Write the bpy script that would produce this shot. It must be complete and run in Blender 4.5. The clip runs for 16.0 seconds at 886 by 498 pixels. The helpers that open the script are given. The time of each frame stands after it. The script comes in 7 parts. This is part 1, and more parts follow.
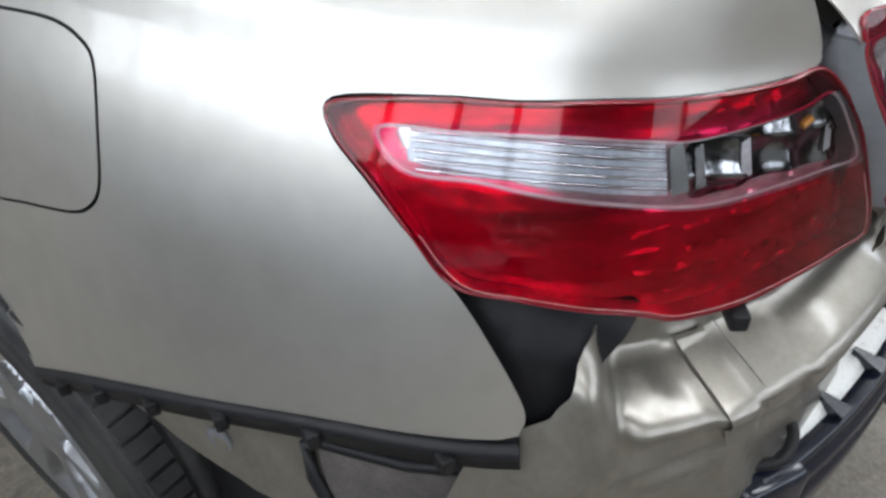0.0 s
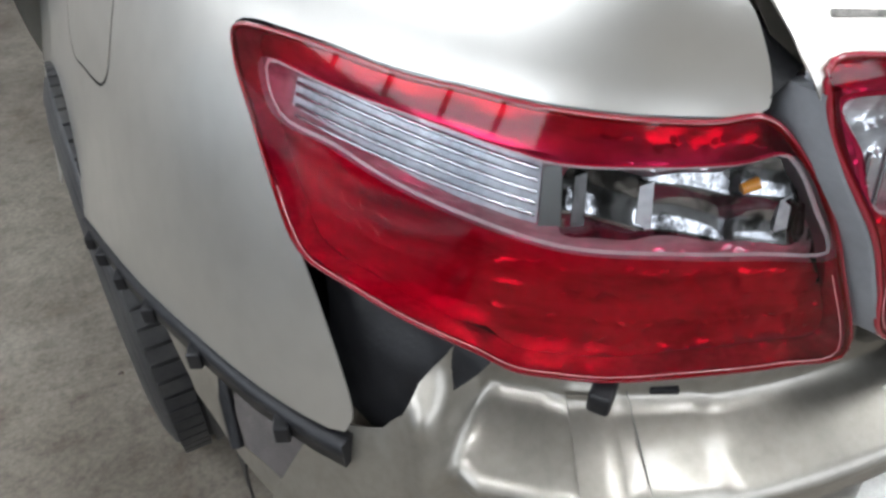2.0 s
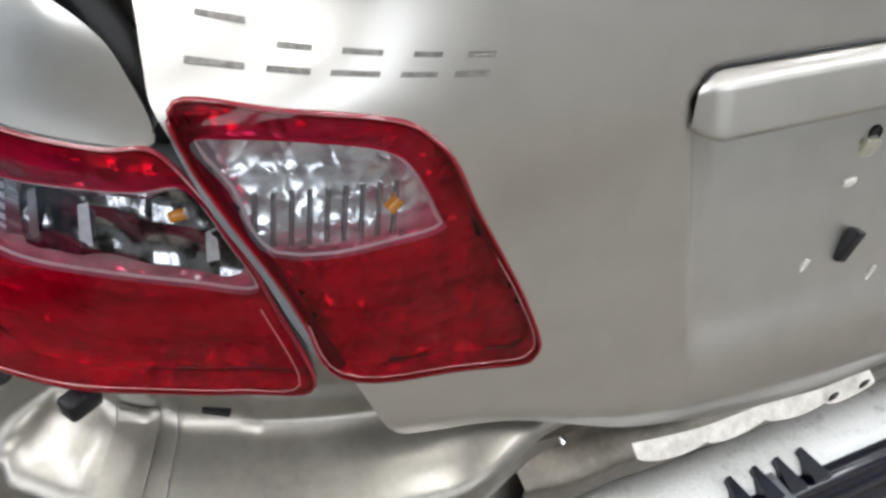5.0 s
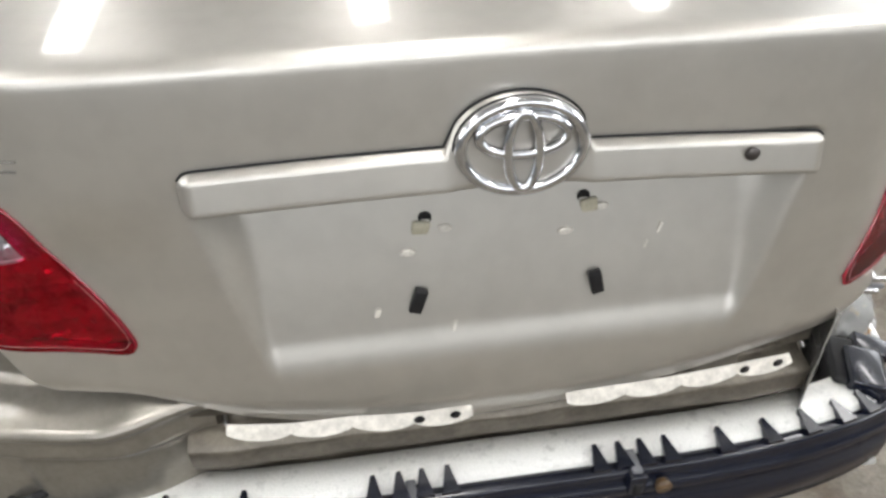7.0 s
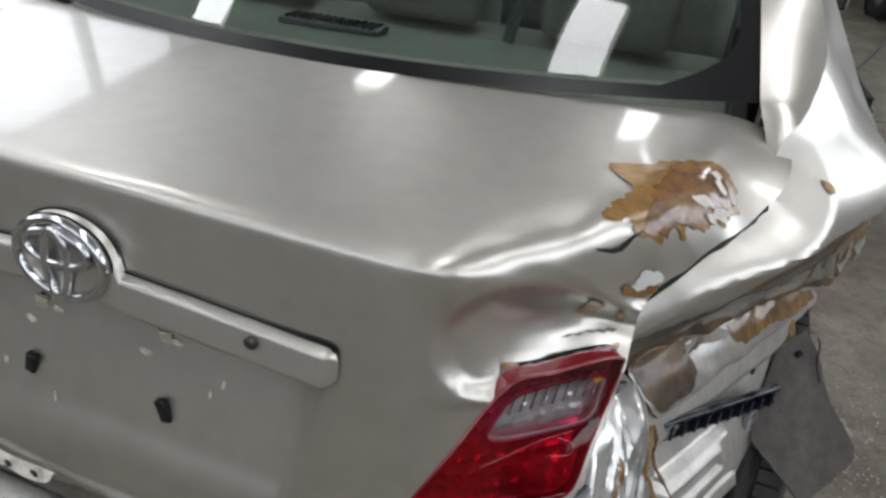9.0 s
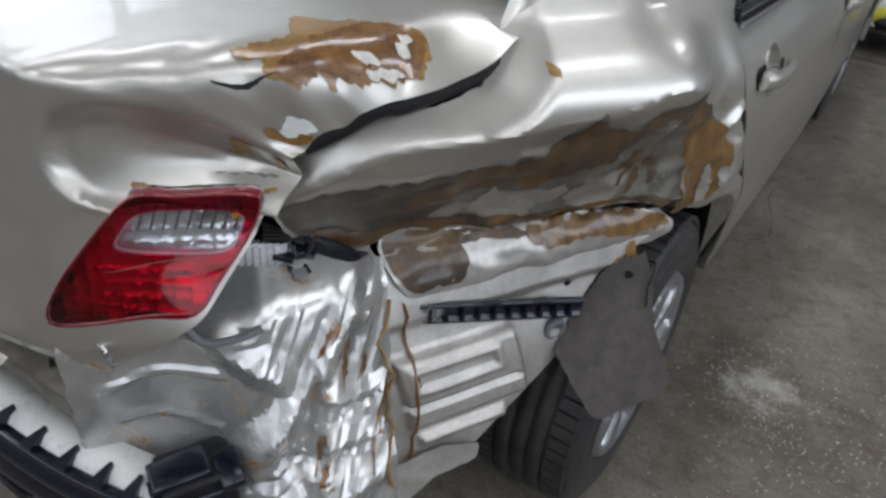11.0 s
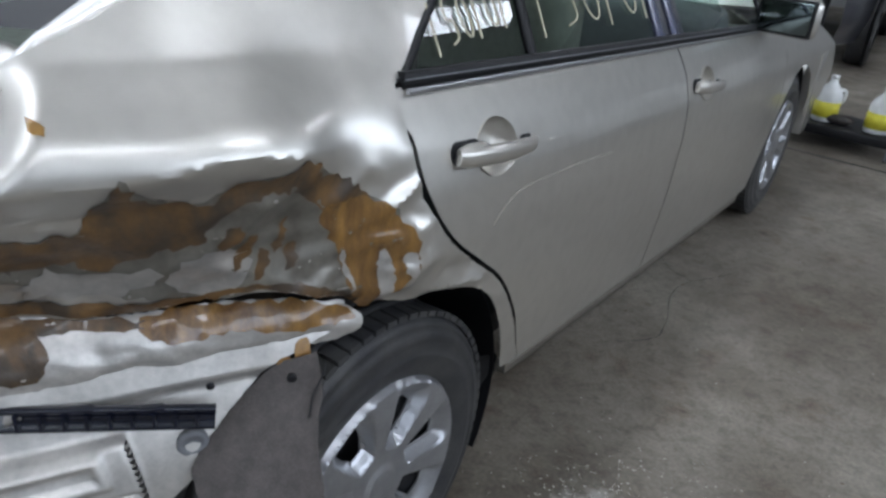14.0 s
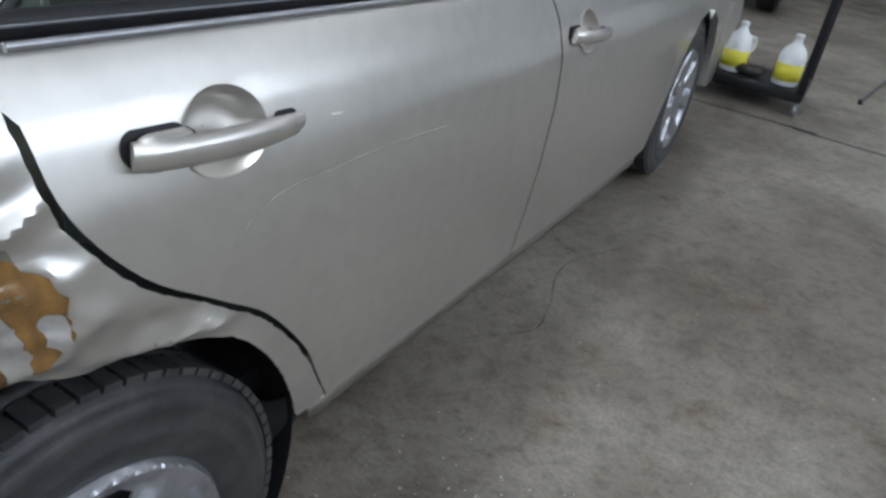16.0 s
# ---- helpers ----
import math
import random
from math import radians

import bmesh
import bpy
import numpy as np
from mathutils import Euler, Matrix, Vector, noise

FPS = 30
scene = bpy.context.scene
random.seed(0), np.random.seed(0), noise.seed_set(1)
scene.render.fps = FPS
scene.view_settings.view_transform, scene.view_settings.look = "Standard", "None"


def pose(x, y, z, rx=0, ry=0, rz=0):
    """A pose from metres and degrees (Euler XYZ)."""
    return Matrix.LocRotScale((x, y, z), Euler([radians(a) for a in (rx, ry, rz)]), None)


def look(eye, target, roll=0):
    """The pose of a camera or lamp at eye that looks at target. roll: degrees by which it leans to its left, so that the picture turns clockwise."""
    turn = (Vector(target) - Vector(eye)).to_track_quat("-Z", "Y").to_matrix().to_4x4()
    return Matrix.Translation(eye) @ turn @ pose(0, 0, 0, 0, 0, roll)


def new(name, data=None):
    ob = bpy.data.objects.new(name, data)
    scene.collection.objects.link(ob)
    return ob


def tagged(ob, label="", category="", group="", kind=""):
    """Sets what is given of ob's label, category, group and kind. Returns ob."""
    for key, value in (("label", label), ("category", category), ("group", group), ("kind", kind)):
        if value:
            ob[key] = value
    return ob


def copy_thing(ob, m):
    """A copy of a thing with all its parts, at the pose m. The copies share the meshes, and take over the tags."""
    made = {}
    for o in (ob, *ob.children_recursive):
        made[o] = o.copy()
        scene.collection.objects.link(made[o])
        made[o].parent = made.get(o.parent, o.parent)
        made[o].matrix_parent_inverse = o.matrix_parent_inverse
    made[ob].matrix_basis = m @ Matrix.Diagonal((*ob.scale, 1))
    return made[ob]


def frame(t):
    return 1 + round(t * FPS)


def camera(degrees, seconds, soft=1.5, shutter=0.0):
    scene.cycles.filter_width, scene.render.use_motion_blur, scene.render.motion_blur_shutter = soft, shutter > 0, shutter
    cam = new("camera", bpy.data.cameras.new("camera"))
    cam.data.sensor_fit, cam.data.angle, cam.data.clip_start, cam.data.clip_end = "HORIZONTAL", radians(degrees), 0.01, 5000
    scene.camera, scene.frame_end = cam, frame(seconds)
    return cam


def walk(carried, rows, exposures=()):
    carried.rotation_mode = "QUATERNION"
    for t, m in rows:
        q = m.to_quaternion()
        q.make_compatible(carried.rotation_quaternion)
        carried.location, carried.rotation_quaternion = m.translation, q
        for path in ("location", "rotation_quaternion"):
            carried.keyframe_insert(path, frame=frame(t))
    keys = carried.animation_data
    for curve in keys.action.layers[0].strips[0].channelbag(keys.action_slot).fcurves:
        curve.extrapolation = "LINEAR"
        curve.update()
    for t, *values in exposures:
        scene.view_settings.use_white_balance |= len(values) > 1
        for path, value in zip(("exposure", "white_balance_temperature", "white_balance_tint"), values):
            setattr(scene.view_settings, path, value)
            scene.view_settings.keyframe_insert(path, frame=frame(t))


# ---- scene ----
from mathutils.geometry import delaunay_2d_cdt

cam = camera(64.1, 16.0, 2.8)
PATH = [
    (0, (-1.084, -0.878, 1.147), (0.158, 0.079, -0.095), -2.7),
    (0.5, (-0.976, -0.879, 1.14), (0.149, 0.184, -0.127), -2.4),
    (1, (-0.916, -0.952, 1.149), (0.082, 0.258, -0.092), -2.6),
    (1.5, (-0.886, -0.994, 1.129), (-0.106, 0.332, -0.149), -1.3),
    (2, (-0.877, -0.998, 1.117), (-0.128, 0.318, -0.19), 0.6),
    (2.5, (-0.87, -1.026, 1.119), (-0.123, 0.253, -0.226), 0.3),
    (3, (-0.857, -1.069, 1.146), (-0.097, 0.216, -0.184), 0.9),
    (3.5, (-0.789, -1.118, 1.138), (0.1, 0.167, -0.111), 4.5),
    (3.7, (-0.744, -1.125, 1.132), (0.147, 0.176, -0.099), 6.2),
    (5.8, (-0.517, -1.243, 1.169), (0.015, 0.214, -0.093), -0.4),
    (6, (-0.479, -1.33, 1.206), (-0.007, 0.146, -0.059), -2.0),
    (6.5, (-0.365, -1.459, 1.263), (0.004, 0.066, 0.023), -2.0),
    (7, (-0.153, -1.451, 1.301), (0.083, 0.138, 0.109), -0.8),
    (7.5, (0.071, -1.423, 1.348), (0.156, 0.191, 0.17), -2.3),
    (8, (0.294, -1.488, 1.385), (-0.138, 0.102, 0.252), -2.9),
    (8.5, (0.46, -1.466, 1.383), (-0.312, 0.012, 0.278), -4.0),
    (9, (0.575, -1.348, 1.39), (0.01, 0.294, 0.398), 4.7),
    (9.5, (0.763, -1.233, 1.342), (-0.104, 0.223, 0.279), 5.1),
    (10, (0.822, -1.155, 1.331), (0.074, 0.289, 0.168), 8.8),
    (10.2, (0.846, -1.185, 1.352), (0.121, 0.266, 0.182), 9.0),
    (12.3, (1.489, -1.148, 1.322), (0.153, -0.007, 0.366), -1.0),
    (12.5, (1.494, -1.132, 1.316), (0.11, -0.042, 0.37), -0.6),
    (13, (1.493, -1.064, 1.309), (0.182, 0.083, 0.327), 3.0),
    (13.5, (1.418, -0.918, 1.318), (0.362, 0.495, 0.376), 6.0),
    (14, (1.484, -0.724, 1.294), (0.467, 0.739, 0.386), 4.5),
    (14.5, (1.558, -0.546, 1.271), (0.376, 0.814, 0.402), 4.5),
    (15, (1.539, -0.495, 1.26), (0.297, 0.81, 0.391), 2.8),
    (15.5, (1.483, -0.391, 1.248), (0.457, 1.037, 0.294), 6.4),
    (15.7, (1.457, -0.353, 1.234), (0.576, 1.153, 0.255), 7.7),
    (16, (1.447, -0.267, 1.23), (0.656, 1.254, 0.198), 7.5),
]
walk(cam, [(t, look(eye, target, roll)) for t, eye, target, roll in PATH], [(0.0, 0.48, 6250, 11), (0.7, 0.66, 6250, 11), (1.5, 0.88, 6250, 11), (3.0, 0.85, 6350, 11), (3.6, 0.82, 6400, 11), (6.0, 0.66, 6500, 12), (6.5, 0.78, 6650, 12), (7.0, 0.72, 6750, 12), (7.6, 0.38, 6600, 12), (8.5, 0.05, 6500, 12), (9.5, -0.34, 6400, 12), (12.5, -0.08, 6000, 13), (14.5, 0.08, 5850, 11), (16.0, 0.26, 5850, 11)])

# ---- world and large lights ----
world = bpy.data.worlds.new("world")
world.use_nodes = True
scene.world = world
world.node_tree.nodes["Background"].inputs[0].default_value = (0.75, 0.85, 1.0, 1)
world.node_tree.nodes["Background"].inputs[1].default_value = 0.35


def daylight(name, at, target, w, h, watts):
    """Daylight that falls in through a band of high workshop windows."""
    l = bpy.data.lights.new(name, "AREA")
    l.shape, l.size, l.size_y, l.energy, l.color = "RECTANGLE", w, h, watts, (0.90, 0.95, 1.0)
    ob = new(name, l)
    ob.matrix_world = look(at, target)
    return ob


daylight("south_daylight", (0.5, -6.95, 3.5), (0.5, 0.0, 3.5), 11.0, 2.4, 200.0)
daylight("west_daylight", (-6.95, 2.0, 3.5), (0.0, 2.0, 3.5), 13.0, 2.4, 325.0)
daylight("east_daylight", (7.95, 2.0, 3.5), (0.0, 2.0, 3.5), 13.0, 2.4, 440.0)


# ---- materials ----
def material(name, color, rough=0.5, metal=0.0, coat=0.0, spots=0.0, scale=30.0, bump=0.0, bump_scale=200.0, second=None, detail=4.0, contrast=(0.35, 0.65), spec=0.5, stretch=None):
    """A surface with colour variation at two scales and a fine relief."""
    m = bpy.data.materials.new(name)
    m.use_nodes = True
    nt = m.node_tree
    p = nt.nodes["Principled BSDF"]
    p.inputs["Roughness"].default_value = rough
    p.inputs["Metallic"].default_value = metal
    p.inputs["Specular IOR Level"].default_value = spec
    p.inputs["Coat Weight"].default_value = coat
    p.inputs["Coat Roughness"].default_value = 0.05
    p.inputs["Base Color"].default_value = (*color, 1)
    geo = nt.nodes.new("ShaderNodeNewGeometry")
    if spots or second:
        n = nt.nodes.new("ShaderNodeTexNoise")
        n.inputs["Scale"].default_value = scale
        n.inputs["Detail"].default_value = detail
        n.inputs["Roughness"].default_value = 0.65
        if stretch:
            mp = nt.nodes.new("ShaderNodeVectorMath")
            mp.operation = "MULTIPLY"
            mp.inputs[1].default_value = stretch
            nt.links.new(geo.outputs["Position"], mp.inputs[0])
            nt.links.new(mp.outputs[0], n.inputs["Vector"])
        else:
            nt.links.new(geo.outputs["Position"], n.inputs["Vector"])
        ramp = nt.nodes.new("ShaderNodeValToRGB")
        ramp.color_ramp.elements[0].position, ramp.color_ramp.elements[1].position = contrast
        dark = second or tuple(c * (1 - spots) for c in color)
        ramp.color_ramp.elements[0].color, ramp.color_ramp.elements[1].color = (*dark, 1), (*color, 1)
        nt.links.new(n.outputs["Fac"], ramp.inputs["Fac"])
        n2 = nt.nodes.new("ShaderNodeTexNoise")
        n2.inputs["Scale"].default_value = scale * 7.3
        n2.inputs["Detail"].default_value = 3
        nt.links.new(geo.outputs["Position"], n2.inputs["Vector"])
        mix = nt.nodes.new("ShaderNodeMix")
        mix.data_type, mix.blend_type = "RGBA", "MULTIPLY"
        mix.inputs["Factor"].default_value = min(1.0, max(0.15, spots))
        nt.links.new(ramp.outputs["Color"], mix.inputs[6])
        ramp2 = nt.nodes.new("ShaderNodeValToRGB")
        ramp2.color_ramp.elements[0].position, ramp2.color_ramp.elements[1].position = 0.3, 0.6
        ramp2.color_ramp.elements[0].color = (0.55, 0.55, 0.55, 1)
        nt.links.new(n2.outputs["Fac"], ramp2.inputs["Fac"])
        nt.links.new(ramp2.outputs["Color"], mix.inputs[7])
        nt.links.new(mix.outputs[2], p.inputs["Base Color"])
    if bump:
        b = nt.nodes.new("ShaderNodeBump")
        b.inputs["Strength"].default_value = bump
        b.inputs["Distance"].default_value = 0.002
        n3 = nt.nodes.new("ShaderNodeTexNoise")
        n3.inputs["Scale"].default_value = bump_scale
        n3.inputs["Detail"].default_value = 3
        nt.links.new(geo.outputs["Position"], n3.inputs["Vector"])
        nt.links.new(n3.outputs["Fac"], b.inputs["Height"])
        nt.links.new(b.outputs["Normal"], p.inputs["Normal"])
    return m


def lens_material(name, color, rough=0.05, ior=1.5):
    """A thin tinted lamp cover: see-through with a glossy outer face."""
    m = bpy.data.materials.new(name)
    m.use_nodes = True
    nt = m.node_tree
    nt.nodes.remove(nt.nodes["Principled BSDF"])
    tr = nt.nodes.new("ShaderNodeBsdfTransparent")
    tr.inputs["Color"].default_value = (*color, 1)
    gl = nt.nodes.new("ShaderNodeBsdfGlossy")
    gl.inputs["Roughness"].default_value = rough
    fr = nt.nodes.new("ShaderNodeFresnel")
    fr.inputs["IOR"].default_value = ior
    mix = nt.nodes.new("ShaderNodeMixShader")
    nt.links.new(fr.outputs["Fac"], mix.inputs[0])
    nt.links.new(tr.outputs[0], mix.inputs[1])
    nt.links.new(gl.outputs[0], mix.inputs[2])
    nt.links.new(mix.outputs[0], nt.nodes["Material Output"].inputs["Surface"])
    return m


def glow(name, color, strength):
    m = bpy.data.materials.new(name)
    m.use_nodes = True
    p = m.node_tree.nodes["Principled BSDF"]
    p.inputs["Base Color"].default_value = (*color, 1)
    p.inputs["Emission Color"].default_value = (*color, 1)
    p.inputs["Emission Strength"].default_value = strength
    return m


def layer(nt, vec, scale, detail, lo, hi, dark, light, blend, base):
    """One scale of stain or grain, multiplied or mixed over the colour below it."""
    n = nt.nodes.new("ShaderNodeTexNoise")
    n.inputs["Scale"].default_value, n.inputs["Detail"].default_value, n.inputs["Roughness"].default_value = scale, detail, 0.68
    nt.links.new(vec, n.inputs["Vector"])
    r = nt.nodes.new("ShaderNodeValToRGB")
    r.color_ramp.elements[0].position, r.color_ramp.elements[1].position = lo, hi
    r.color_ramp.elements[0].color, r.color_ramp.elements[1].color = (*dark, 1), (*light, 1)
    nt.links.new(n.outputs["Fac"], r.inputs["Fac"])
    if base is None:
        return r.outputs["Color"]
    m = nt.nodes.new("ShaderNodeMix")
    m.data_type, m.blend_type = "RGBA", blend
    m.inputs["Factor"].default_value = 1.0
    nt.links.new(base, m.inputs[6])
    nt.links.new(r.outputs["Color"], m.inputs[7])
    return m.outputs[2]


def concrete():
    m = bpy.data.materials.new("worn_concrete")
    m.use_nodes = True
    nt = m.node_tree
    p = nt.nodes["Principled BSDF"]
    geo = nt.nodes.new("ShaderNodeNewGeometry").outputs["Position"]
    c = layer(nt, geo, 0.7, 8, 0.40, 0.60, (0.150, 0.130, 0.102), (0.250, 0.226, 0.184), "MIX", None)
    c = layer(nt, geo, 1.9, 9, 0.38, 0.56, (0.66, 0.63, 0.60), (1, 1, 1), "MULTIPLY", c)
    c = layer(nt, geo, 5.0, 6, 0.56, 0.70, (1, 1, 1), (0.70, 0.60, 0.52), "MULTIPLY", c)
    c = layer(nt, geo, 22, 6, 0.36, 0.52, (0.72, 0.70, 0.68), (1, 1, 1), "MULTIPLY", c)
    c = layer(nt, geo, 90, 4, 0.30, 0.62, (0.72, 0.72, 0.72), (1.12, 1.12, 1.12), "MULTIPLY", c)
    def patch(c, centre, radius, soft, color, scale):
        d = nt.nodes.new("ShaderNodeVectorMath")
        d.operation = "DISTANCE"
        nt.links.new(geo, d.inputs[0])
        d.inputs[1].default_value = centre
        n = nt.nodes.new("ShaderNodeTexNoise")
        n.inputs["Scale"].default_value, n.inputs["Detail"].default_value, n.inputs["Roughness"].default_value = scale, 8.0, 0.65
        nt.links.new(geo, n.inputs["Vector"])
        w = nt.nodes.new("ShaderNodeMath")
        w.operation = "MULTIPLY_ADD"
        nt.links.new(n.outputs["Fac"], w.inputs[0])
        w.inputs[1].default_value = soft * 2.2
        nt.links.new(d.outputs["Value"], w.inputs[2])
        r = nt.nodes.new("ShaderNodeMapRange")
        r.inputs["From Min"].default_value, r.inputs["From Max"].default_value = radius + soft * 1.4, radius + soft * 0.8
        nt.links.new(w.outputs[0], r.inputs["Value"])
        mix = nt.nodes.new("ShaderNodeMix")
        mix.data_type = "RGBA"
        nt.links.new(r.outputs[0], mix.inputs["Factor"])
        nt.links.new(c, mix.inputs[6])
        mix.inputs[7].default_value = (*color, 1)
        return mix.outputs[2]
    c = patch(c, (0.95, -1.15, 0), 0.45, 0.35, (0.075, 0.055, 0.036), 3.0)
    c = patch(c, (1.12, 0.52, 0), 0.04, 0.20, (0.42, 0.40, 0.36), 12.0)
    nt.links.new(c, p.inputs["Base Color"])
    rough = layer(nt, geo, 2.2, 5, 0.35, 0.65, (0.45, 0.45, 0.45), (0.85, 0.85, 0.85), "MIX", None)
    nt.links.new(rough, p.inputs["Roughness"])
    b = nt.nodes.new("ShaderNodeBump")
    b.inputs["Strength"].default_value, b.inputs["Distance"].default_value = 0.7, 0.004
    nt.links.new(layer(nt, geo, 35, 8, 0.2, 0.8, (0, 0, 0), (1, 1, 1), "MIX", None), b.inputs["Height"])
    nt.links.new(b.outputs["Normal"], p.inputs["Normal"])
    return m


def crumpled_metal():
    """Silver sheet with brown sealer cracked along its folds."""
    m = bpy.data.materials.new("creased_silver")
    m.use_nodes = True
    nt = m.node_tree
    p = nt.nodes["Principled BSDF"]
    p.inputs["Metallic"].default_value, p.inputs["Roughness"].default_value = 0.85, 0.27
    geo = nt.nodes.new("ShaderNodeNewGeometry").outputs["Position"]
    c = layer(nt, geo, 7, 4, 0.3, 0.55, (0.34, 0.34, 0.33), (0.58, 0.575, 0.555), "MIX", None)
    n = nt.nodes.new("ShaderNodeTexNoise")
    n.inputs["Scale"].default_value, n.inputs["Detail"].default_value, n.inputs["Distortion"].default_value = 9.0, 3.0, 0.6
    nt.links.new(geo, n.inputs["Vector"])
    r = nt.nodes.new("ShaderNodeValToRGB")
    e = r.color_ramp.elements
    e[0].position, e[0].color, e[1].position, e[1].color = 0.475, (0, 0, 0, 1), 0.50, (1, 1, 1, 1)
    k = e.new(0.525)
    k.color = (0, 0, 0, 1)
    nt.links.new(n.outputs["Fac"], r.inputs["Fac"])
    mask = layer(nt, geo, 16, 3, 0.55, 0.61, (0, 0, 0), (1, 1, 1), "MULTIPLY", r.outputs["Color"])
    mix = nt.nodes.new("ShaderNodeMix")
    mix.data_type = "RGBA"
    nt.links.new(mask, mix.inputs["Factor"])
    nt.links.new(c, mix.inputs[6])
    mix.inputs[7].default_value = (0.20, 0.11, 0.035, 1)
    nt.links.new(mix.outputs[2], p.inputs["Base Color"])
    inv = nt.nodes.new("ShaderNodeMath")
    inv.operation = "MULTIPLY_ADD"
    inv.inputs[1].default_value, inv.inputs[2].default_value = -0.7, 0.7
    nt.links.new(mask, inv.inputs[0])
    nt.links.new(inv.outputs[0], p.inputs["Metallic"])
    b = nt.nodes.new("ShaderNodeBump")
    b.inputs["Strength"].default_value, b.inputs["Distance"].default_value = 0.12, 0.004
    nt.links.new(layer(nt, geo, 30, 3, 0.3, 0.7, (0, 0, 0), (1, 1, 1), "MIX", None), b.inputs["Height"])
    nt.links.new(b.outputs["Normal"], p.inputs["Normal"])
    return m


CREASED = crumpled_metal()
FILM = material("blue_film", (0.055, 0.062, 0.10), 0.25, 0.3, 0.6, spots=0.15, scale=20)
PAINT = material("champagne_paint", (0.55, 0.53, 0.485), 0.36, 0.84, 0.5, spots=0.05, scale=4)
BARE = material("inner_paint", (0.54, 0.52, 0.485), 0.40, 0.68, 0.15, spots=0.25, scale=14, bump=0.25, bump_scale=60)
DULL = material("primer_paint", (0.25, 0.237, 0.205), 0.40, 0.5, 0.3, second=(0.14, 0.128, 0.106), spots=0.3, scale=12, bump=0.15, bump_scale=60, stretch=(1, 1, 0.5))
FILLER = material("brown_primer", (0.30, 0.168, 0.038), 0.30, 0.0, 0.5, second=(0.20, 0.10, 0.028), spots=0.4, scale=22, bump=0.5, bump_scale=80)
STREAK = material("streaky_amber_primer", (0.25, 0.132, 0.030), 0.30, 0.0, 0.5, second=(0.085, 0.040, 0.012), spots=0.4, scale=40, bump=0.4, bump_scale=80, stretch=(1, 1, 0.12))
AMBERED = material("dark_amber_primer", (0.24, 0.115, 0.028), 0.25, 0.0, 0.6, second=(0.11, 0.045, 0.015), spots=0.4, scale=34, bump=0.6, bump_scale=60)
RUST = material("rust_brown", (0.135, 0.073, 0.024), 0.42, 0.0, 0.3, second=(0.050, 0.035, 0.022), spots=0.5, scale=13, contrast=(0.42, 0.60), bump=0.5, bump_scale=90, stretch=(1, 1, 0.45))
CHROME = material("chrome", (0.66, 0.67, 0.69), 0.12, 1.0)
SILVER = material("reflector_silver", (0.88, 0.89, 0.91), 0.22, 0.45, second=(0.58, 0.59, 0.61), spots=0.45, scale=28, bump=0.25, bump_scale=130)
SMOKE = material("smoked_chrome", (0.66, 0.66, 0.68), 0.2, 0.9, second=(0.26, 0.26, 0.27), spots=0.5, scale=45)
FROST = material("frosted_bezel", (0.60, 0.58, 0.58), 0.38, 0.25, spots=0.2, scale=40)
# Darker copy of the body paint, with the shade of low panels in its colour.
UNDER = material("shaded_under_paint", (0.31, 0.288, 0.25), 0.33, 0.75, 0.3, spots=0.2, scale=18, bump=0.06, bump_scale=80)
# Tail panel only: the shade under the boot lid is put into this brown.
TAILPAINT = material("shaded_tail_paint", (0.19, 0.168, 0.135), 0.4, 0.6, 0.1, spots=0.35, scale=22, bump=0.3, bump_scale=80)
DARKMETAL = material("dark_brown_metal", (0.17, 0.15, 0.122), 0.42, 0.6, 0.1, spots=0.45, scale=20, bump=0.5, bump_scale=70)
# Uneven reflections are put into the silver as darker bands.
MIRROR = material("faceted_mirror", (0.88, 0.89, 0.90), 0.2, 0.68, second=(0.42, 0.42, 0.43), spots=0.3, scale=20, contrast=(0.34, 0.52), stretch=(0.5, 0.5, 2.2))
# For the painted rim highlight of the lenses and for real lens cracks.
PINK = material("pink_highlight_and_crack", (0.50, 0.16, 0.18), 0.15, 0.1, coat=0.8)
# Near-black and silver mottling paints broken reflections into the bulb chamber.
DARKBOX = material("reflection_mottled_chamber", (0.42, 0.42, 0.43), 0.10, 1.0, second=(0.03, 0.03, 0.03), spots=0.4, scale=38, contrast=(0.44, 0.54))
STRIPREF = material("strip_reflector", (0.74, 0.77, 0.81), 0.3, 0.4, second=(0.45, 0.49, 0.55), spots=0.5, scale=30)
REDEDGE = material("red_plastic_edge", (0.22, 0.008, 0.02), 0.12, coat=0.8)
GLOSS = material("printed_black", (0.008, 0.008, 0.009), 0.35, spots=0.1, scale=20, spec=0.15)
SATIN = material("wheel_silver", (0.36, 0.365, 0.38), 0.30, 0.75, 0.3, spots=0.15, scale=25)
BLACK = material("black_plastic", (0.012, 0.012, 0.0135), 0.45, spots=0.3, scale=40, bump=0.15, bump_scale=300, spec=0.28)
NAVY = material("dark_blue_plastic", (0.008, 0.010, 0.020), 0.2, coat=0.25, spots=0.3, scale=25, bump=0.08, bump_scale=300, spec=0.4)
RUBBER = material("black_rubber", (0.014, 0.014, 0.015), 0.6, spots=0.35, scale=30, bump=0.2, bump_scale=300, spec=0.3)
TYRE = material("tyre_rubber", (0.024, 0.024, 0.026), 0.5, second=(0.050, 0.049, 0.047), spots=0.4, scale=14, bump=0.3, bump_scale=250, spec=0.35)
FELT = material("grey_felt", (0.105, 0.092, 0.085), 0.95, second=(0.075, 0.066, 0.062), spots=0.4, scale=40, bump=0.8, bump_scale=500)
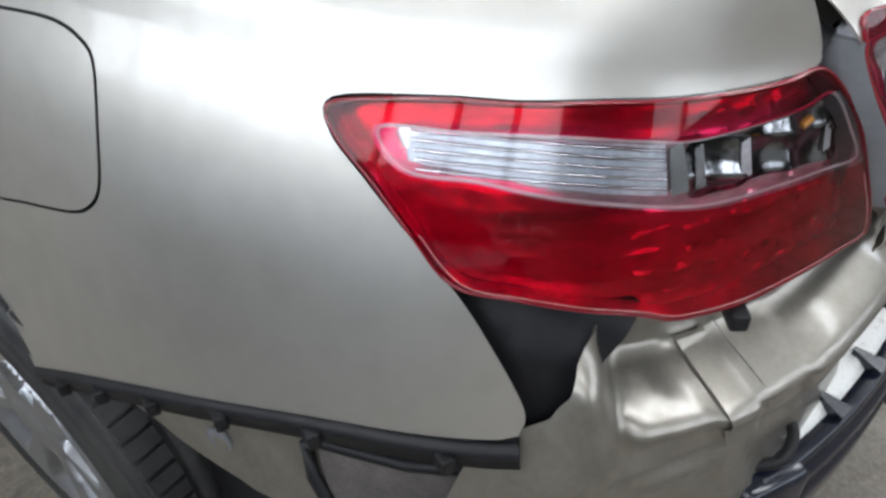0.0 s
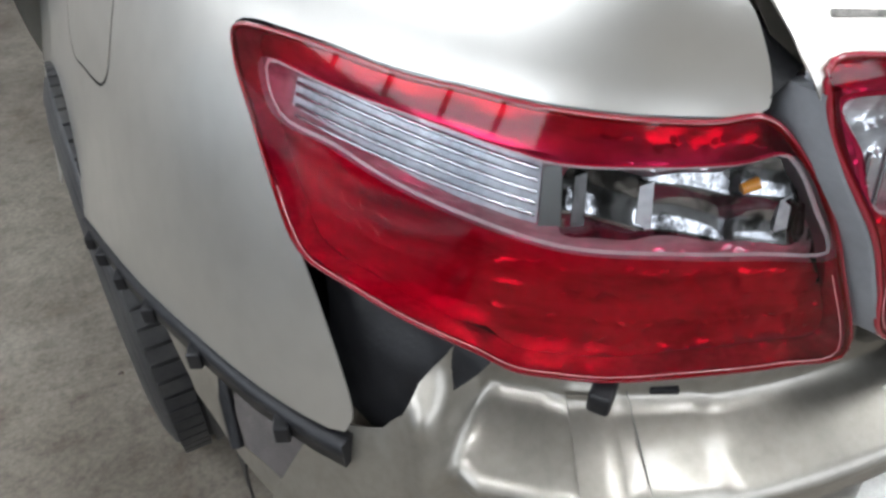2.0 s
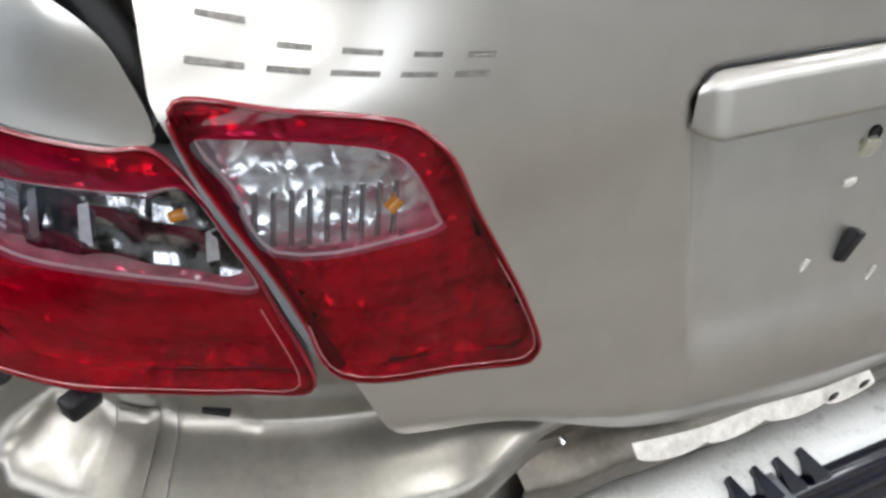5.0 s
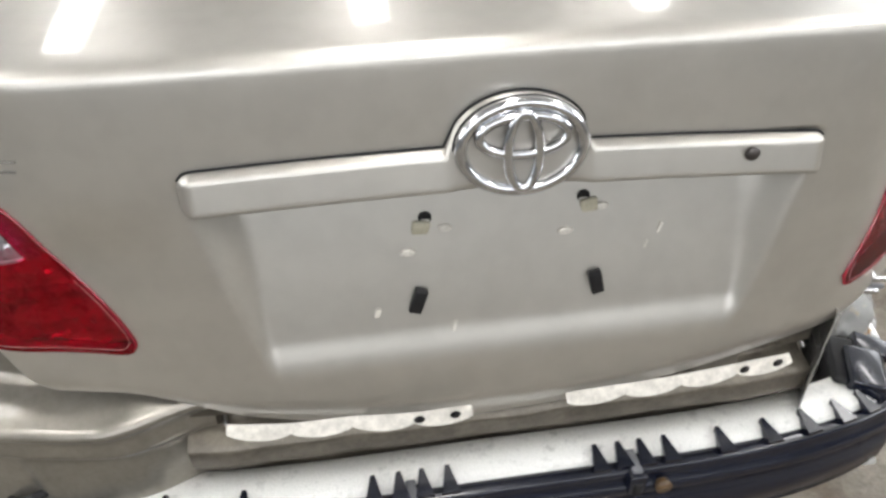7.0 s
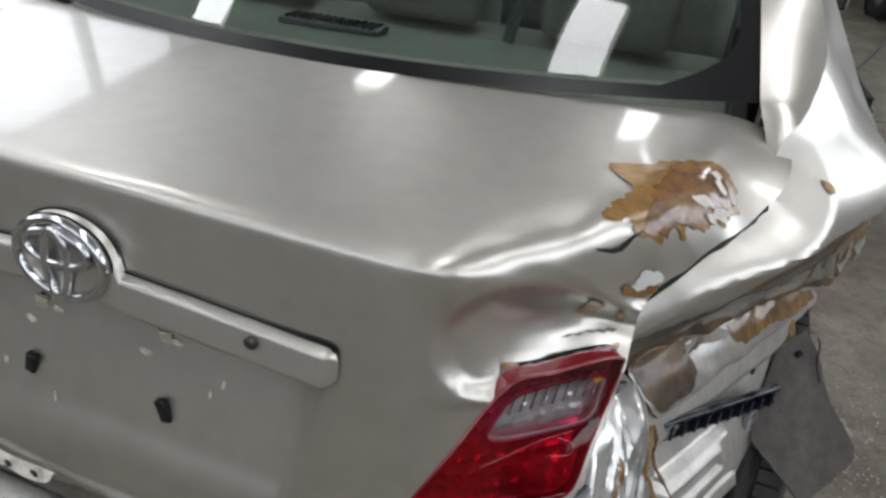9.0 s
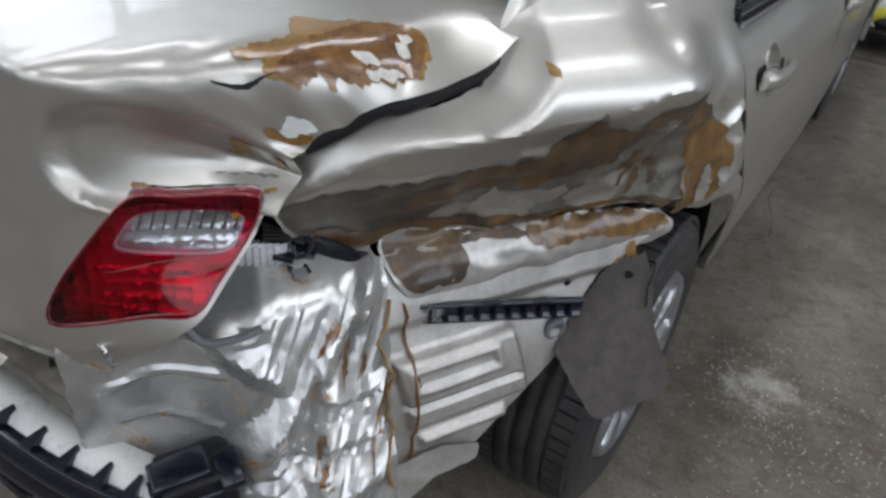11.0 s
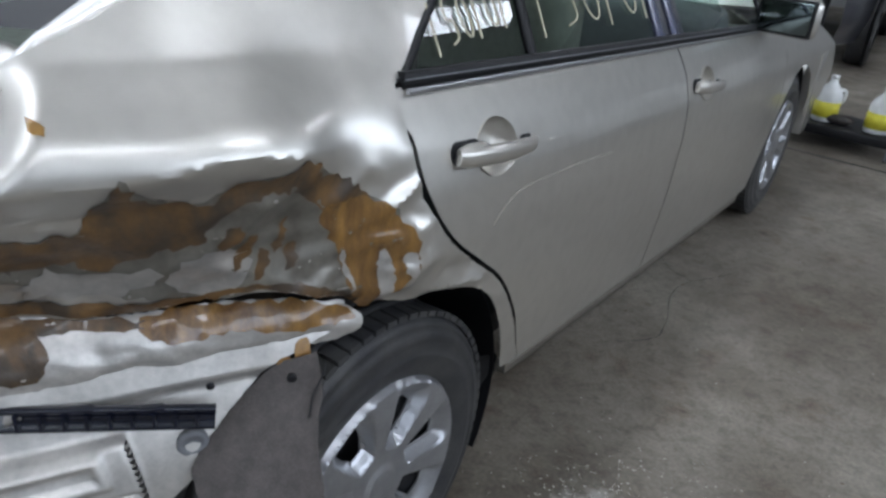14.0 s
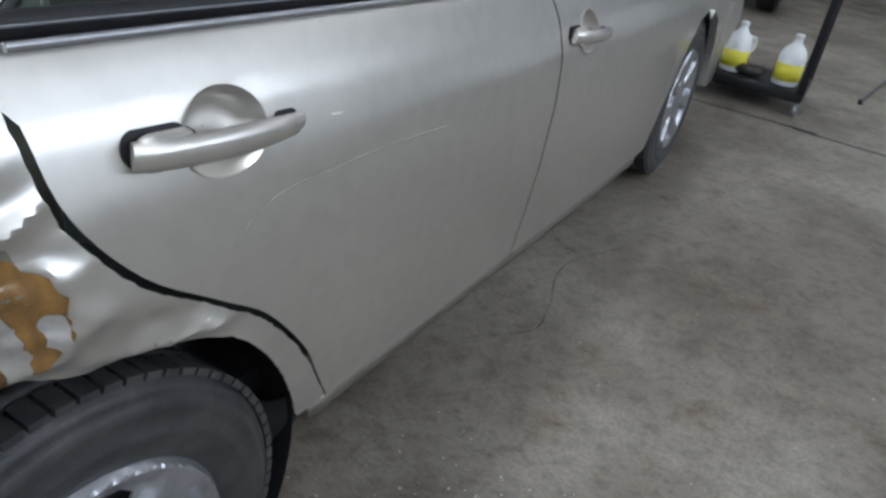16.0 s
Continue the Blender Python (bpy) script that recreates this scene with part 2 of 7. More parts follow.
PAD = material("white_foam", (0.74, 0.74, 0.71), 0.7, spots=0.3, scale=60, contrast=(0.28, 0.45), bump=0.3, bump_scale=300)
WHITE = material("white_plastic", (0.75, 0.76, 0.74), 0.4, spots=0.1, scale=20)
GREYP = material("grey_plastic", (0.16, 0.165, 0.175), 0.5, spots=0.15, scale=40)
CLOTH = material("seat_cloth", (0.34, 0.32, 0.28), 0.9, spots=0.2, scale=60, bump=0.4, bump_scale=700)
SHELF = material("parcel_shelf_felt", (0.40, 0.40, 0.36), 0.95, spots=0.15, scale=60, bump=0.4, bump_scale=700)
CONCRETE = concrete()
WALLP = material("wall_paint", (0.27, 0.27, 0.26), 0.8, spots=0.25, scale=1.5, bump=0.2, bump_scale=30)
ROOFP = material("ceiling_sheet", (0.64, 0.64, 0.62), 0.7, spots=0.2, scale=1.0)
MARK = material("yellow_wax_pencil", (0.46, 0.43, 0.31), 0.8)
SCRATCHED = material("scratched_paint", (0.40, 0.37, 0.31), 0.6, spots=0.4, scale=60)
SCUFF = material("scuff_white", (0.72, 0.69, 0.62), 0.6, spots=0.3, scale=80)
YELLOWED = material("yellowed_plastic", (0.50, 0.47, 0.36), 0.5, spots=0.3, scale=60)
RES = material("badge_residue", (0.25, 0.235, 0.21), 0.6, spots=0.5, scale=150)
YELLOW = material("yellow_label", (0.72, 0.66, 0.05), 0.5, spots=0.1, scale=30)
BLUEP = material("blue_grey_paint", (0.25, 0.30, 0.36), 0.3, 0.5, 0.8, spots=0.1, scale=5)
GREYCAR = material("dark_grey_paint", (0.09, 0.09, 0.10), 0.3, 0.5, 0.8, spots=0.15, scale=5)
AMBER = material("amber_bulb", (0.75, 0.30, 0.03), 0.2, coat=0.5)
DARKGLASS = material("dark_mirror", (0.16, 0.19, 0.19), 0.05, 1.0)
DISC = material("brake_steel", (0.10, 0.09, 0.085), 0.5, 0.7, spots=0.5, scale=40)
REDLENS = lens_material("red_lens", (0.74, 0.018, 0.10), 0.05, 1.42)
CLEAR = lens_material("clear_lens", (0.93, 0.94, 0.95))
GLASS = lens_material("green_tinted_glass", (0.62, 0.72, 0.68), 0.01)
TUBE = glow("tube_glow", (0.96, 0.98, 1.0), 14.0)


# ---- body surfaces (metres; rear axle at y = 0, floor at z = 0) ----
def smooth(a, b, t):
    t = min(1.0, max(0.0, (t - a) / (b - a)))
    return t * t * (3 - 2 * t)


def net(us, vs, rows, u, v):
    """Smooth surface through a small net of heights: rows[i][j] at us[i], vs[j]."""
    def line(ts, ps, t):
        k = 0
        while k < len(ts) - 2 and t > ts[k + 1]:
            k += 1
        t0, t1, p0, p1 = ts[k], ts[k + 1], ps[k], ps[k + 1]
        m0 = (p1 - ps[k - 1]) / (t1 - ts[k - 1]) if k else (p1 - p0) / (t1 - t0)
        m1 = (ps[k + 2] - p0) / (ts[k + 2] - t0) if k < len(ts) - 2 else (p1 - p0) / (t1 - t0)
        h, s = t1 - t0, min(1.3, max(-0.3, (t - t0) / (t1 - t0)))
        return ((2 * s**3 - 3 * s**2 + 1) * p0 + (s**3 - 2 * s**2 + s) * h * m0
                + (3 * s**2 - 2 * s**3) * p1 + (s**3 - s**2) * h * m1)
    return line(us, [line(vs, row, v) for row in rows], u)


REAR_Y0, REAR_N = 0.25, 4.788


GAP_Y = (-0.83, -0.80, -0.765, -0.70, -0.60, -0.50, -0.40, -0.25, -0.05, 0.15)
GAP_X = (-0.612, -0.626, -0.634, -0.645, -0.655, -0.663, -0.672, -0.672, -0.655, -0.63)
GAP_Z = (0.990, 1.008, 1.020, 1.030, 1.039, 1.048, 1.064, 1.088, 1.118, 1.15)


def shell(phi, v, sign=-1.0, inset=0.0):
    """Rear side and corner: phi 0 at the flank, pi/2 at the middle of the tail; v is the height, from 0.95 to 1.10 the shoulder up to the boot gap."""
    z = min(v, 0.95)
    w = 0.8599 - 0.2831 * (z - 0.8) - (0.9419 if z > 0.8 else 0.05) * (z - 0.8) ** 2 - inset
    l = REAR_Y0 - (-0.9016 + 0.1206 * (z - 0.8)) - inset
    c, d = abs(math.cos(phi)), abs(math.sin(phi))
    r = ((c / w) ** REAR_N + (d / l) ** REAR_N) ** (-1 / REAR_N)
    p = Vector((sign * r * c, REAR_Y0 - r * d, z))
    if v <= 0.95:
        return p
    s = min(1.0, (v - 0.95) / 0.15)
    ahead = 0.02 + 0.05 * smooth(1.02, 0.6, phi)
    y1 = p.y + ahead
    k = 0
    while k < len(GAP_Y) - 2 and y1 > GAP_Y[k + 1]:
        k += 1
    f = min(1.0, max(0.0, (y1 - GAP_Y[k]) / (GAP_Y[k + 1] - GAP_Y[k])))
    q = Vector((max(GAP_X[k] + (GAP_X[k + 1] - GAP_X[k]) * f, p.x + 0.006), y1, GAP_Z[k] + (GAP_Z[k + 1] - GAP_Z[k]) * f))
    span = (q - p).length
    t0, t1 = Vector((0.26, 0.12, 0.96)) * span * 1.35, Vector((q.x - p.x, q.y - p.y, 0.004)).normalized() * span * 0.9
    return ((2 * s**3 - 3 * s**2 + 1) * p + (s**3 - 2 * s**2 + s) * t0 + (3 * s**2 - 2 * s**3) * q + (s**3 - s**2) * t1)


def shoulder(x, z):
    """How far the sound left corner rounds forward towards the deck."""
    return 4.0 * max(0.0, -x - 0.42) ** 2 * smooth(0.965, 1.06, z)


DENT_X = (0.32, 0.37, 0.42, 0.47, 0.52, 0.57, 0.61, 0.65, 0.70)
DENT_P = (0.25, 0.36, 0.46, 0.55, 0.65, 0.75, 0.87, 1.0, 1.2, 1.5, 1.9)
DENT = ((0.0,) * 11, (0.0,) * 11,
        (0.012, 0.016, 0.016, 0.006, 0.0, 0.0, 0.0, 0.0, 0.0, 0.0, 0.0),
        (0.048, 0.075, 0.090, 0.075, 0.022, 0.006, 0.0, 0.0, 0.0, 0.0, 0.0),
        (0.096, 0.120, 0.150, 0.158, 0.085, 0.030, 0.006, 0.0, 0.0, 0.0, 0.0),
        (0.122, 0.142, 0.168, 0.183, 0.165, 0.110, 0.042, 0.012, 0.0, 0.0, 0.0),
        (0.128, 0.150, 0.175, 0.186, 0.176, 0.150, 0.110, 0.058, 0.015, 0.004, 0.0),
        (0.130, 0.160, 0.180, 0.186, 0.180, 0.160, 0.130, 0.099, 0.054, 0.028, 0.006),
        (0.130, 0.160, 0.180, 0.186, 0.180, 0.165, 0.140, 0.117, 0.080, 0.050, 0.020))


def lid(x, psi, torn=True):
    """Boot lid: psi is the angle about an axis inside the boot, low on the tail face, high at the rear window."""
    e = max(0.0, 1 - (min(abs(x), 0.83) / 0.84) ** REAR_N) ** (1 / REAR_N)
    f0, f1 = REAR_Y0 - e * (REAR_Y0 + 0.9016), e * 0.1206
    d0, d1 = 1.083 - 0.012 * (x / 0.65) ** 2 - (0.06 * max(0.0, (-x - 0.5) / 0.17) ** 2 + 0.012 * max(0.0, (x - 0.5) / 0.17) ** 2) * smooth(2.0, 1.4, psi), 0.067
    c, s = math.cos(psi), math.sin(psi)
    rf = (-0.5 - f0 - f1 * 0.05) / (c + f1 * s) if c + f1 * s > 0.05 else 9.0
    rd = (d0 + d1 * 0.335 - 0.85) / (s + d1 * c) if s + d1 * c > 0.05 else 9.0
    k = 0.007
    low = min(rf, rd)
    r = low - k * math.log(math.exp(-(rf - low) / k) + math.exp(-(rd - low) / k))
    y, z = -0.5 - r * c, 0.85 + r * s
    # number plate recess
    wall_w = 0.012 + 0.044 * smooth(0.77, 0.95, z)
    a = math.sin(math.pi / 2 * min(1.0, max(0.0, min(x + 0.306 - 0.25 * (0.95 - z), 0.314 - 0.27 * (0.945 - z) - x) / wall_w)))
    b = smooth(0.728, 0.782, z) * smooth(0.975, 0.962, z)
    cave = a * b * (0.004 + 0.041 * min(1.0, max(0.0, (z - 0.74) / 0.21)))
    # crushed right-hand corner: pushed in round the lamp, with a long rounded scoop above it
    push = 0.135 * smooth(0.375, 0.60, x) * (0.42 + 0.58 * smooth(-0.2, 0.2, psi)) * max(0.3, c)
    if torn and x > 0.32 and psi > 0.15:
        t = smooth(0.17, 0.27, psi)
        push = push * (1 - t)
        r -= net(DENT_X, DENT_P, DENT, min(x, 0.70), min(psi, 1.9)) * t
        r -= 0.022 * smooth(0.406, 0.415, x - 0.028 * ((psi - 0.38) / 0.13) ** 2) * smooth(0.62, 0.5, psi) * t
        y, z = -0.5 - r * c, 0.85 + r * s
    # lower edge rolled under
    y += 0.010 * smooth(0.0, 0.07, -0.372 + 0.072 * (x / 0.32) ** 2 - psi)
    flat = (0.009 * smooth(-0.28, -0.40, x) - 0.019 * smooth(-0.40, -0.53, x)) * smooth(0.30, 0.10, psi)
    return Vector((x, y + flat + cave * (c > 0) + push + shoulder(x, z) * smooth(1.5, 0.9, psi), z))


QY, QZ = (-0.66, -0.52, -0.4, -0.25, -0.1, 0.04), (0.70, 0.78, 0.86, 0.94, 1.02, 1.10)
QX = ((0.44, 0.475, 0.525, 0.575, 0.60, 0.58),
      (0.52, 0.565, 0.625, 0.685, 0.70, 0.66),
      (0.585, 0.635, 0.69, 0.748, 0.765, 0.70),
      (0.69, 0.75, 0.797, 0.84, 0.845, 0.77),
      (0.80, 0.86, 0.865, 0.885, 0.875, 0.80),
      (0.90, 0.93, 0.925, 0.908, 0.87, 0.82))


def crumple(y, z):
    """Crushed sheet metal: sharp folds that fade towards the sound paint."""
    fade = smooth(1.0, 0.90, z) * smooth(0.12, -0.02, y) + 0.7 * smooth(0.78, 0.74, z) * smooth(0.0, 0.1, y) * smooth(0.28, 0.16, y)
    n = noise.noise(Vector((y * 7 + z * 3, z * 13 - y * 2, 3.1)))
    m = noise.noise(Vector((y * 18, z * 24, 7.7)))
    k = noise.noise(Vector((y * 40, z * 50, 1.7))) * smooth(0.92, 0.84, z)
    hem = 0.02 * smooth(0.82, 0.775, z) * smooth(-0.05, -0.15, y)
    # long sharp fold: bright sheet above, undercut below
    d = z - (0.992 + 0.02 * math.exp(-(((y + 0.25) / 0.06) ** 2)) + 0.05 * min(0.0, y + 0.35))
    crest = (max(0.0, 1 - d / 0.24) ** 2 if d > 0 else max(0.0, 1 + d / 0.05)) * smooth(-0.60, -0.46, y) * smooth(-0.04, -0.24, y)
    fade *= 0.55 + 0.45 * smooth(-0.5, -0.35, y)
    return fade * (0.015 * (0.4 - abs(n) * 2) + 0.007 * (0.4 - abs(m) * 2) + 0.002 * k + hem) + 0.028 * crest


TOP_Y = (-0.685, -0.634, -0.599, -0.554, -0.502, -0.45, -0.384, -0.33)
TOP_Z = (0.915, 0.957, 0.992, 1.006, 1.015, 1.04, 1.112, 1.135)


def quarter(y, z):
    """Damaged right-hand quarter panel, seen from the side."""
    x = net(QY, QZ, QX, min(y, 0.04), min(z, 1.10))
    if z > 1.10:
        x -= (z - 1.10) * 0.62
    if y > 0.04:
        x = x * smooth(0.2, 0.04, y) + flank_x(y, z) * (1 - smooth(0.2, 0.04, y))
    # upper edge turned in under the lid
    x -= 0.060 * smooth(-0.37, -0.46, y) * smooth(-0.04, 0.004, z - net((0, 1), TOP_Y, (TOP_Z, TOP_Z), 0, min(y, -0.33))) * smooth(-0.30, -0.36, y)
    # fold line under the window corner, soft dish beside the door
    x -= 0.012 * math.exp(-(((y + 0.09) / 0.06) ** 2) - ((z - 1.01) / 0.08) ** 2)
    x += 0.006 * math.exp(-(((y + 0.0) / 0.035) ** 2) - ((z - 0.95) / 0.07) ** 2)
    return Vector((x + crumple(y, z), y, z))


def belt_z(y):
    return 1.045 - 0.0575 * (y - 0.04)


def sill_z(y):
    return 0.387 - 0.088 * (y - 0.45)


HX = ((-0.72, 0.885), (-0.66, 0.893), (-0.52, 0.911), (-0.4, 0.924), (-0.25, 0.928), (-0.16, 0.922), (-0.13, 0.914), (-0.08, 0.899), (-0.02, 0.868), (0.0, 0.853))


def flank_x(y, z):
    h = z - belt_z(y)
    k = 0
    while k < len(HX) - 2 and h > HX[k + 1][0]:
        k += 1
    (h0, x0), (h1, x1) = HX[k], HX[k + 1]
    t = (h - h0) / (h1 - h0)
    x = x0 + (x1 - x0) * t
    if h > 0:
        x = 0.853 - 0.62 * h
    return x - 0.02 * smooth(1.6, 3.2, y)


def flank(y, z):
    h = z - belt_z(y)
    x = (flank_x(y, z - 0.012) + flank_x(y, z + 0.012) + flank_x(y, z)) / 3 if h < -0.015 else flank_x(y, z)
    return Vector((x, y, z))


def inner(y, z):
    """Inner body side bared by the missing bumper and the torn quarter panel."""
    return Vector((0.655 + 0.52 * (y + 0.536) - 0.5 * (z - 0.59) * smooth(0.45, 0.6, z) - 0.35 * (z - 0.59) * (1 - smooth(0.45, 0.6, z)), y, z))


# ---- building helpers ----
def finish(name, bm, mat, parent=None, label="", soft=True, kind="", category="", group=""):
    me = bpy.data.meshes.new(name)
    if soft:
        for f in bm.faces:
            f.smooth = True
    bm.to_mesh(me)
    bm.free()
    me.materials.append(mat)
    ob = new(name, me)
    if parent is not None:
        ob.parent = parent
    return tagged(ob, label, category, group, kind)


def creased(bm, angle=0.32):
    """Mark the sharp folds of bent sheet metal."""
    for e in bm.edges:
        if len(e.link_faces) == 2 and e.calc_face_angle(0.0) > angle:
            e.smooth = False
    return bm


def part(name, bm, mat, parent, label="", soft=True):
    return finish(name, bm, mat, parent, label, soft)


def thing(name, label, category, group="", at=(0, 0, 0)):
    ob = new(name)
    ob.location = at
    return tagged(ob, label, category, group)


def curve(points, n=6, closed=False):
    """Catmull-Rom through points of any size."""
    pts = [Vector(p) for p in points]
    out, m = [], len(pts)
    for i in range(m if closed else m - 1):
        a, b, c, d = ((pts[(i + k) % m]) if closed else pts[min(m - 1, max(0, i + k))] for k in (-1, 0, 1, 2))
        for j in range(n):
            t = j / n
            out.append(0.5 * (2 * b + (c - a) * t + (2 * a - 5 * b + 4 * c - d) * t * t + (3 * b - a - 3 * c + d) * t**3))
    if not closed:
        out.append(pts[-1])
    return out


def inside(poly, x, y):
    hit, j = False, len(poly) - 1
    for i in range(len(poly)):
        (xi, yi), (xj, yj) = poly[i], poly[j]
        if (yi > y) != (yj > y) and x < (xj - xi) * (y - yi) / (yj - yi) + xi:
            hit = not hit
        j = i
    return hit


def ragged(poly, amount, seed=0.0):
    """Roughen a closed outline, as torn or brushed edges are."""
    out, total = [], 0.0
    for i, p in enumerate(poly):
        a, b = Vector(poly[i - 1]), Vector(poly[(i + 1) % len(poly)])
        t = (b - a)
        nrm = Vector((-t.y, t.x)).normalized() if t.length > 1e-9 else Vector((0, 0))
        total += (Vector(p) - a).length
        k = noise.noise(Vector((total * 90, seed, 0.3))) + 0.6 * noise.noise(Vector((total * 260, seed, 1.3)))
        out.append(Vector(p) + nrm * amount * k)
    return out


def sheet(outline, surf, step, su=1.0, sv=1.0, thick=0.0, off=0.0, holes=(), rounded=True, rough=0.0, seed=0.0, out=None, rim_in=0.0):
    """Sheet metal cut to an outline on a surface: outline in the surface's own coordinates, scaled to metres by su, sv."""
    def close(poly):
        p = [Vector((a * su, b * sv)) for a, b in poly]
        p = curve(p, 5, True) if rounded else p
        dense = []
        for i, a in enumerate(p):
            b = p[(i + 1) % len(p)]
            n = max(1, int((b - a).length / step + 0.5))
            dense += [a + (b - a) * k / n for k in range(n)]
        lean = [dense[0]]
        for q in dense[1:]:
            if (q - lean[-1]).length > step * 0.35:
                lean.append(q)
        return ragged(lean, rough, seed) if rough else lean
    rings = [close(outline)] + [close(h) for h in holes]
    verts, edges = [], []
    for ring in rings:
        n0 = len(verts)
        verts += ring
        edges += [(n0 + i, n0 + (i + 1) % len(ring)) for i in range(len(ring))]
    tup = [[(v.x, v.y) for v in r] for r in rings]
    xs, ys = [v[0] for v in tup[0]], [v[1] for v in tup[0]]
    rim = [v for v in verts]
    cell = {}
    for v in rim:
        cell.setdefault((int(v.x // step), int(v.y // step)), []).append(v)
    row, y = 0, min(ys) + step * 0.5
    while y < max(ys):
        x = min(xs) + step * (0.5 + 0.5 * (row % 2))
        while x < max(xs):
            if inside(tup[0], x, y) and not any(inside(h, x, y) for h in tup[1:]):
                cx, cy = int(x // step), int(y // step)
                near = any((v.x - x) ** 2 + (v.y - y) ** 2 < (0.55 * step) ** 2 for i in (-1, 0, 1) for j in (-1, 0, 1) for v in cell.get((cx + i, cy + j), ()))
                if not near:
                    verts.append(Vector((x, y)))
            x += step
        y += step * 0.87
        row += 1
    vs, es, fs = delaunay_2d_cdt(verts, edges, [], 0, 1e-7)[:3]
    bm = bmesh.new()
    made, under = [], []
    e = 0.003
    mid = Vector((0, 0.9, 0.6)) if out is None else None
    for v in vs:
        u, w = v.x / su, v.y / sv
        p = surf(u, w)
        if thick or off:
            nrm = (surf(u + e / su, w) - surf(u - e / su, w)).cross(surf(u, w + e / sv) - surf(u, w - e / sv))
            nrm.normalize()
            if nrm.dot(p - mid if out is None else Vector(out)) < 0:
                nrm = -nrm
            p = p + nrm * off
        made.append(bm.verts.new(p))
        if thick:
            under.append(bm.verts.new(p - nrm * thick))
    count = {}
    for f in fs:
        cx, cy = sum(vs[i].x for i in f) / len(f), sum(vs[i].y for i in f) / len(f)
        if not inside(tup[0], cx, cy) or any(inside(h, cx, cy) for h in tup[1:]):
            continue
        face = bm.faces.new([made[i] for i in f])
        face.normal_update()
        want = face.calc_center_median() - Vector((0, 0.9, 0.6)) if out is None else Vector(out)
        flip = face.normal.dot(want) < 0
        if flip:
            face.normal_flip()
        if thick:
            bm.faces.new([under[i] for i in (f if flip else f[::-1])])
            for k in range(len(f)):
                a, b = f[k], f[(k + 1) % len(f)]
                count.setdefault((min(a, b), max(a, b)), []).append((a, b, flip))
    if thick:
        for pairs in count.values():
            if len(pairs) == 1:
                a, b, flip = pairs[0]
                a, b = (b, a) if flip else (a, b)
                bm.faces.new((made[b], made[a], under[a], under[b]))
                for q, r in ((made[a], made[b]), (under[a], under[b])):
                    edge = bm.edges.get((q, r))
                    if edge:
                        edge.smooth = False
    loose = [v for v in bm.verts if not v.link_faces]
    bmesh.ops.delete(bm, geom=loose, context="VERTS")
    return bm


def grid(surf, u0, u1, v0, v1, nu, nv, close_u=False):
    bm = bmesh.new()
    rows = [[bm.verts.new(surf(u0 + (u1 - u0) * i / nu, v0 + (v1 - v0) * j / nv)) for j in range(nv + 1)] for i in range(nu if close_u else nu + 1)]
    for i in range(nu):
        a, b = rows[i], rows[(i + 1) % len(rows)]
        for j in range(nv):
            bm.faces.new((a[j], b[j], b[j + 1], a[j + 1]))
    return bm


def box(lo, hi, bevel=0.0, m=None):
    bm = bmesh.new()
    bmesh.ops.create_cube(bm, size=1)
    for v in bm.verts:
        v.co = Vector([lo[i] + (v.co[i] + 0.5) * (hi[i] - lo[i]) for i in range(3)])
    if bevel:
        bmesh.ops.bevel(bm, geom=bm.edges[:], offset=bevel, segments=3, affect="EDGES", profile=0.5)
    if m:
        bmesh.ops.transform(bm, matrix=m, verts=bm.verts)
    return bm


def sweep(points, section, up=(0, 0, 1), cap=True, scale=None):
    """A section (list of (side, up) pairs) carried along points."""
    bm = bmesh.new()
    pts = [Vector(p) for p in points]
    rings = []
    for i, p in enumerate(pts):
        t = (pts[min(i + 1, len(pts) - 1)] - pts[max(i - 1, 0)]).normalized()
        side = t.cross(Vector(up)).normalized()
        top = side.cross(t)
        k = scale(i / (len(pts) - 1)) if scale else 1.0
        rings.append([bm.verts.new(p + side * a * k + top * b * k) for a, b in section])
    n = len(section)
    for r, q in zip(rings, rings[1:]):
        for j in range(n):
            bm.faces.new((r[j], r[(j + 1) % n], q[(j + 1) % n], q[j]))
    if cap:
        for ring in (rings[0][::-1], rings[-1]):
            f = bm.faces.new(ring)
            for e in f.edges:
                e.smooth = False
    bmesh.ops.recalc_face_normals(bm, faces=bm.faces[:])
    return bm


def rod(points, r, sides=8, scale=None, up=(0, 0, 1)):
    return sweep(points, [(r * math.cos(k * math.tau / sides), r * math.sin(k * math.tau / sides)) for k in range(sides)], up=up, scale=scale)


def lathe(profile, n=48, axis="x", m=None, sharp=(), caps=True):
    """Profile of (along, radius) turned about the x axis (or z)."""
    bm = bmesh.new()
    rings = []
    for a, r in profile:
        ring = []
        for k in range(n):
            c, s = math.cos(k * math.tau / n), math.sin(k * math.tau / n)
            ring.append(bm.verts.new((a, r * c, r * s) if axis == "x" else (r * c, r * s, a)))
        rings.append(ring)
    for i, (p, q) in enumerate(zip(rings, rings[1:])):
        for k in range(n):
            bm.faces.new((p[k], p[(k + 1) % n], q[(k + 1) % n], q[k]))
    for i in sharp:
        for k in range(n):
            e = bm.edges.get((rings[i][k], rings[i][(k + 1) % n]))
            e.smooth = False
    for ring, rad in ((rings[0], profile[0][1]), (rings[-1], profile[-1][1])):
        if rad > 1e-4 and caps:
            bm.faces.new(ring)
    bmesh.ops.remove_doubles(bm, verts=bm.verts, dist=1e-6)
    bmesh.ops.recalc_face_normals(bm, faces=bm.faces[:])
    if m:
        bmesh.ops.transform(bm, matrix=m, verts=bm.verts)
    return bm


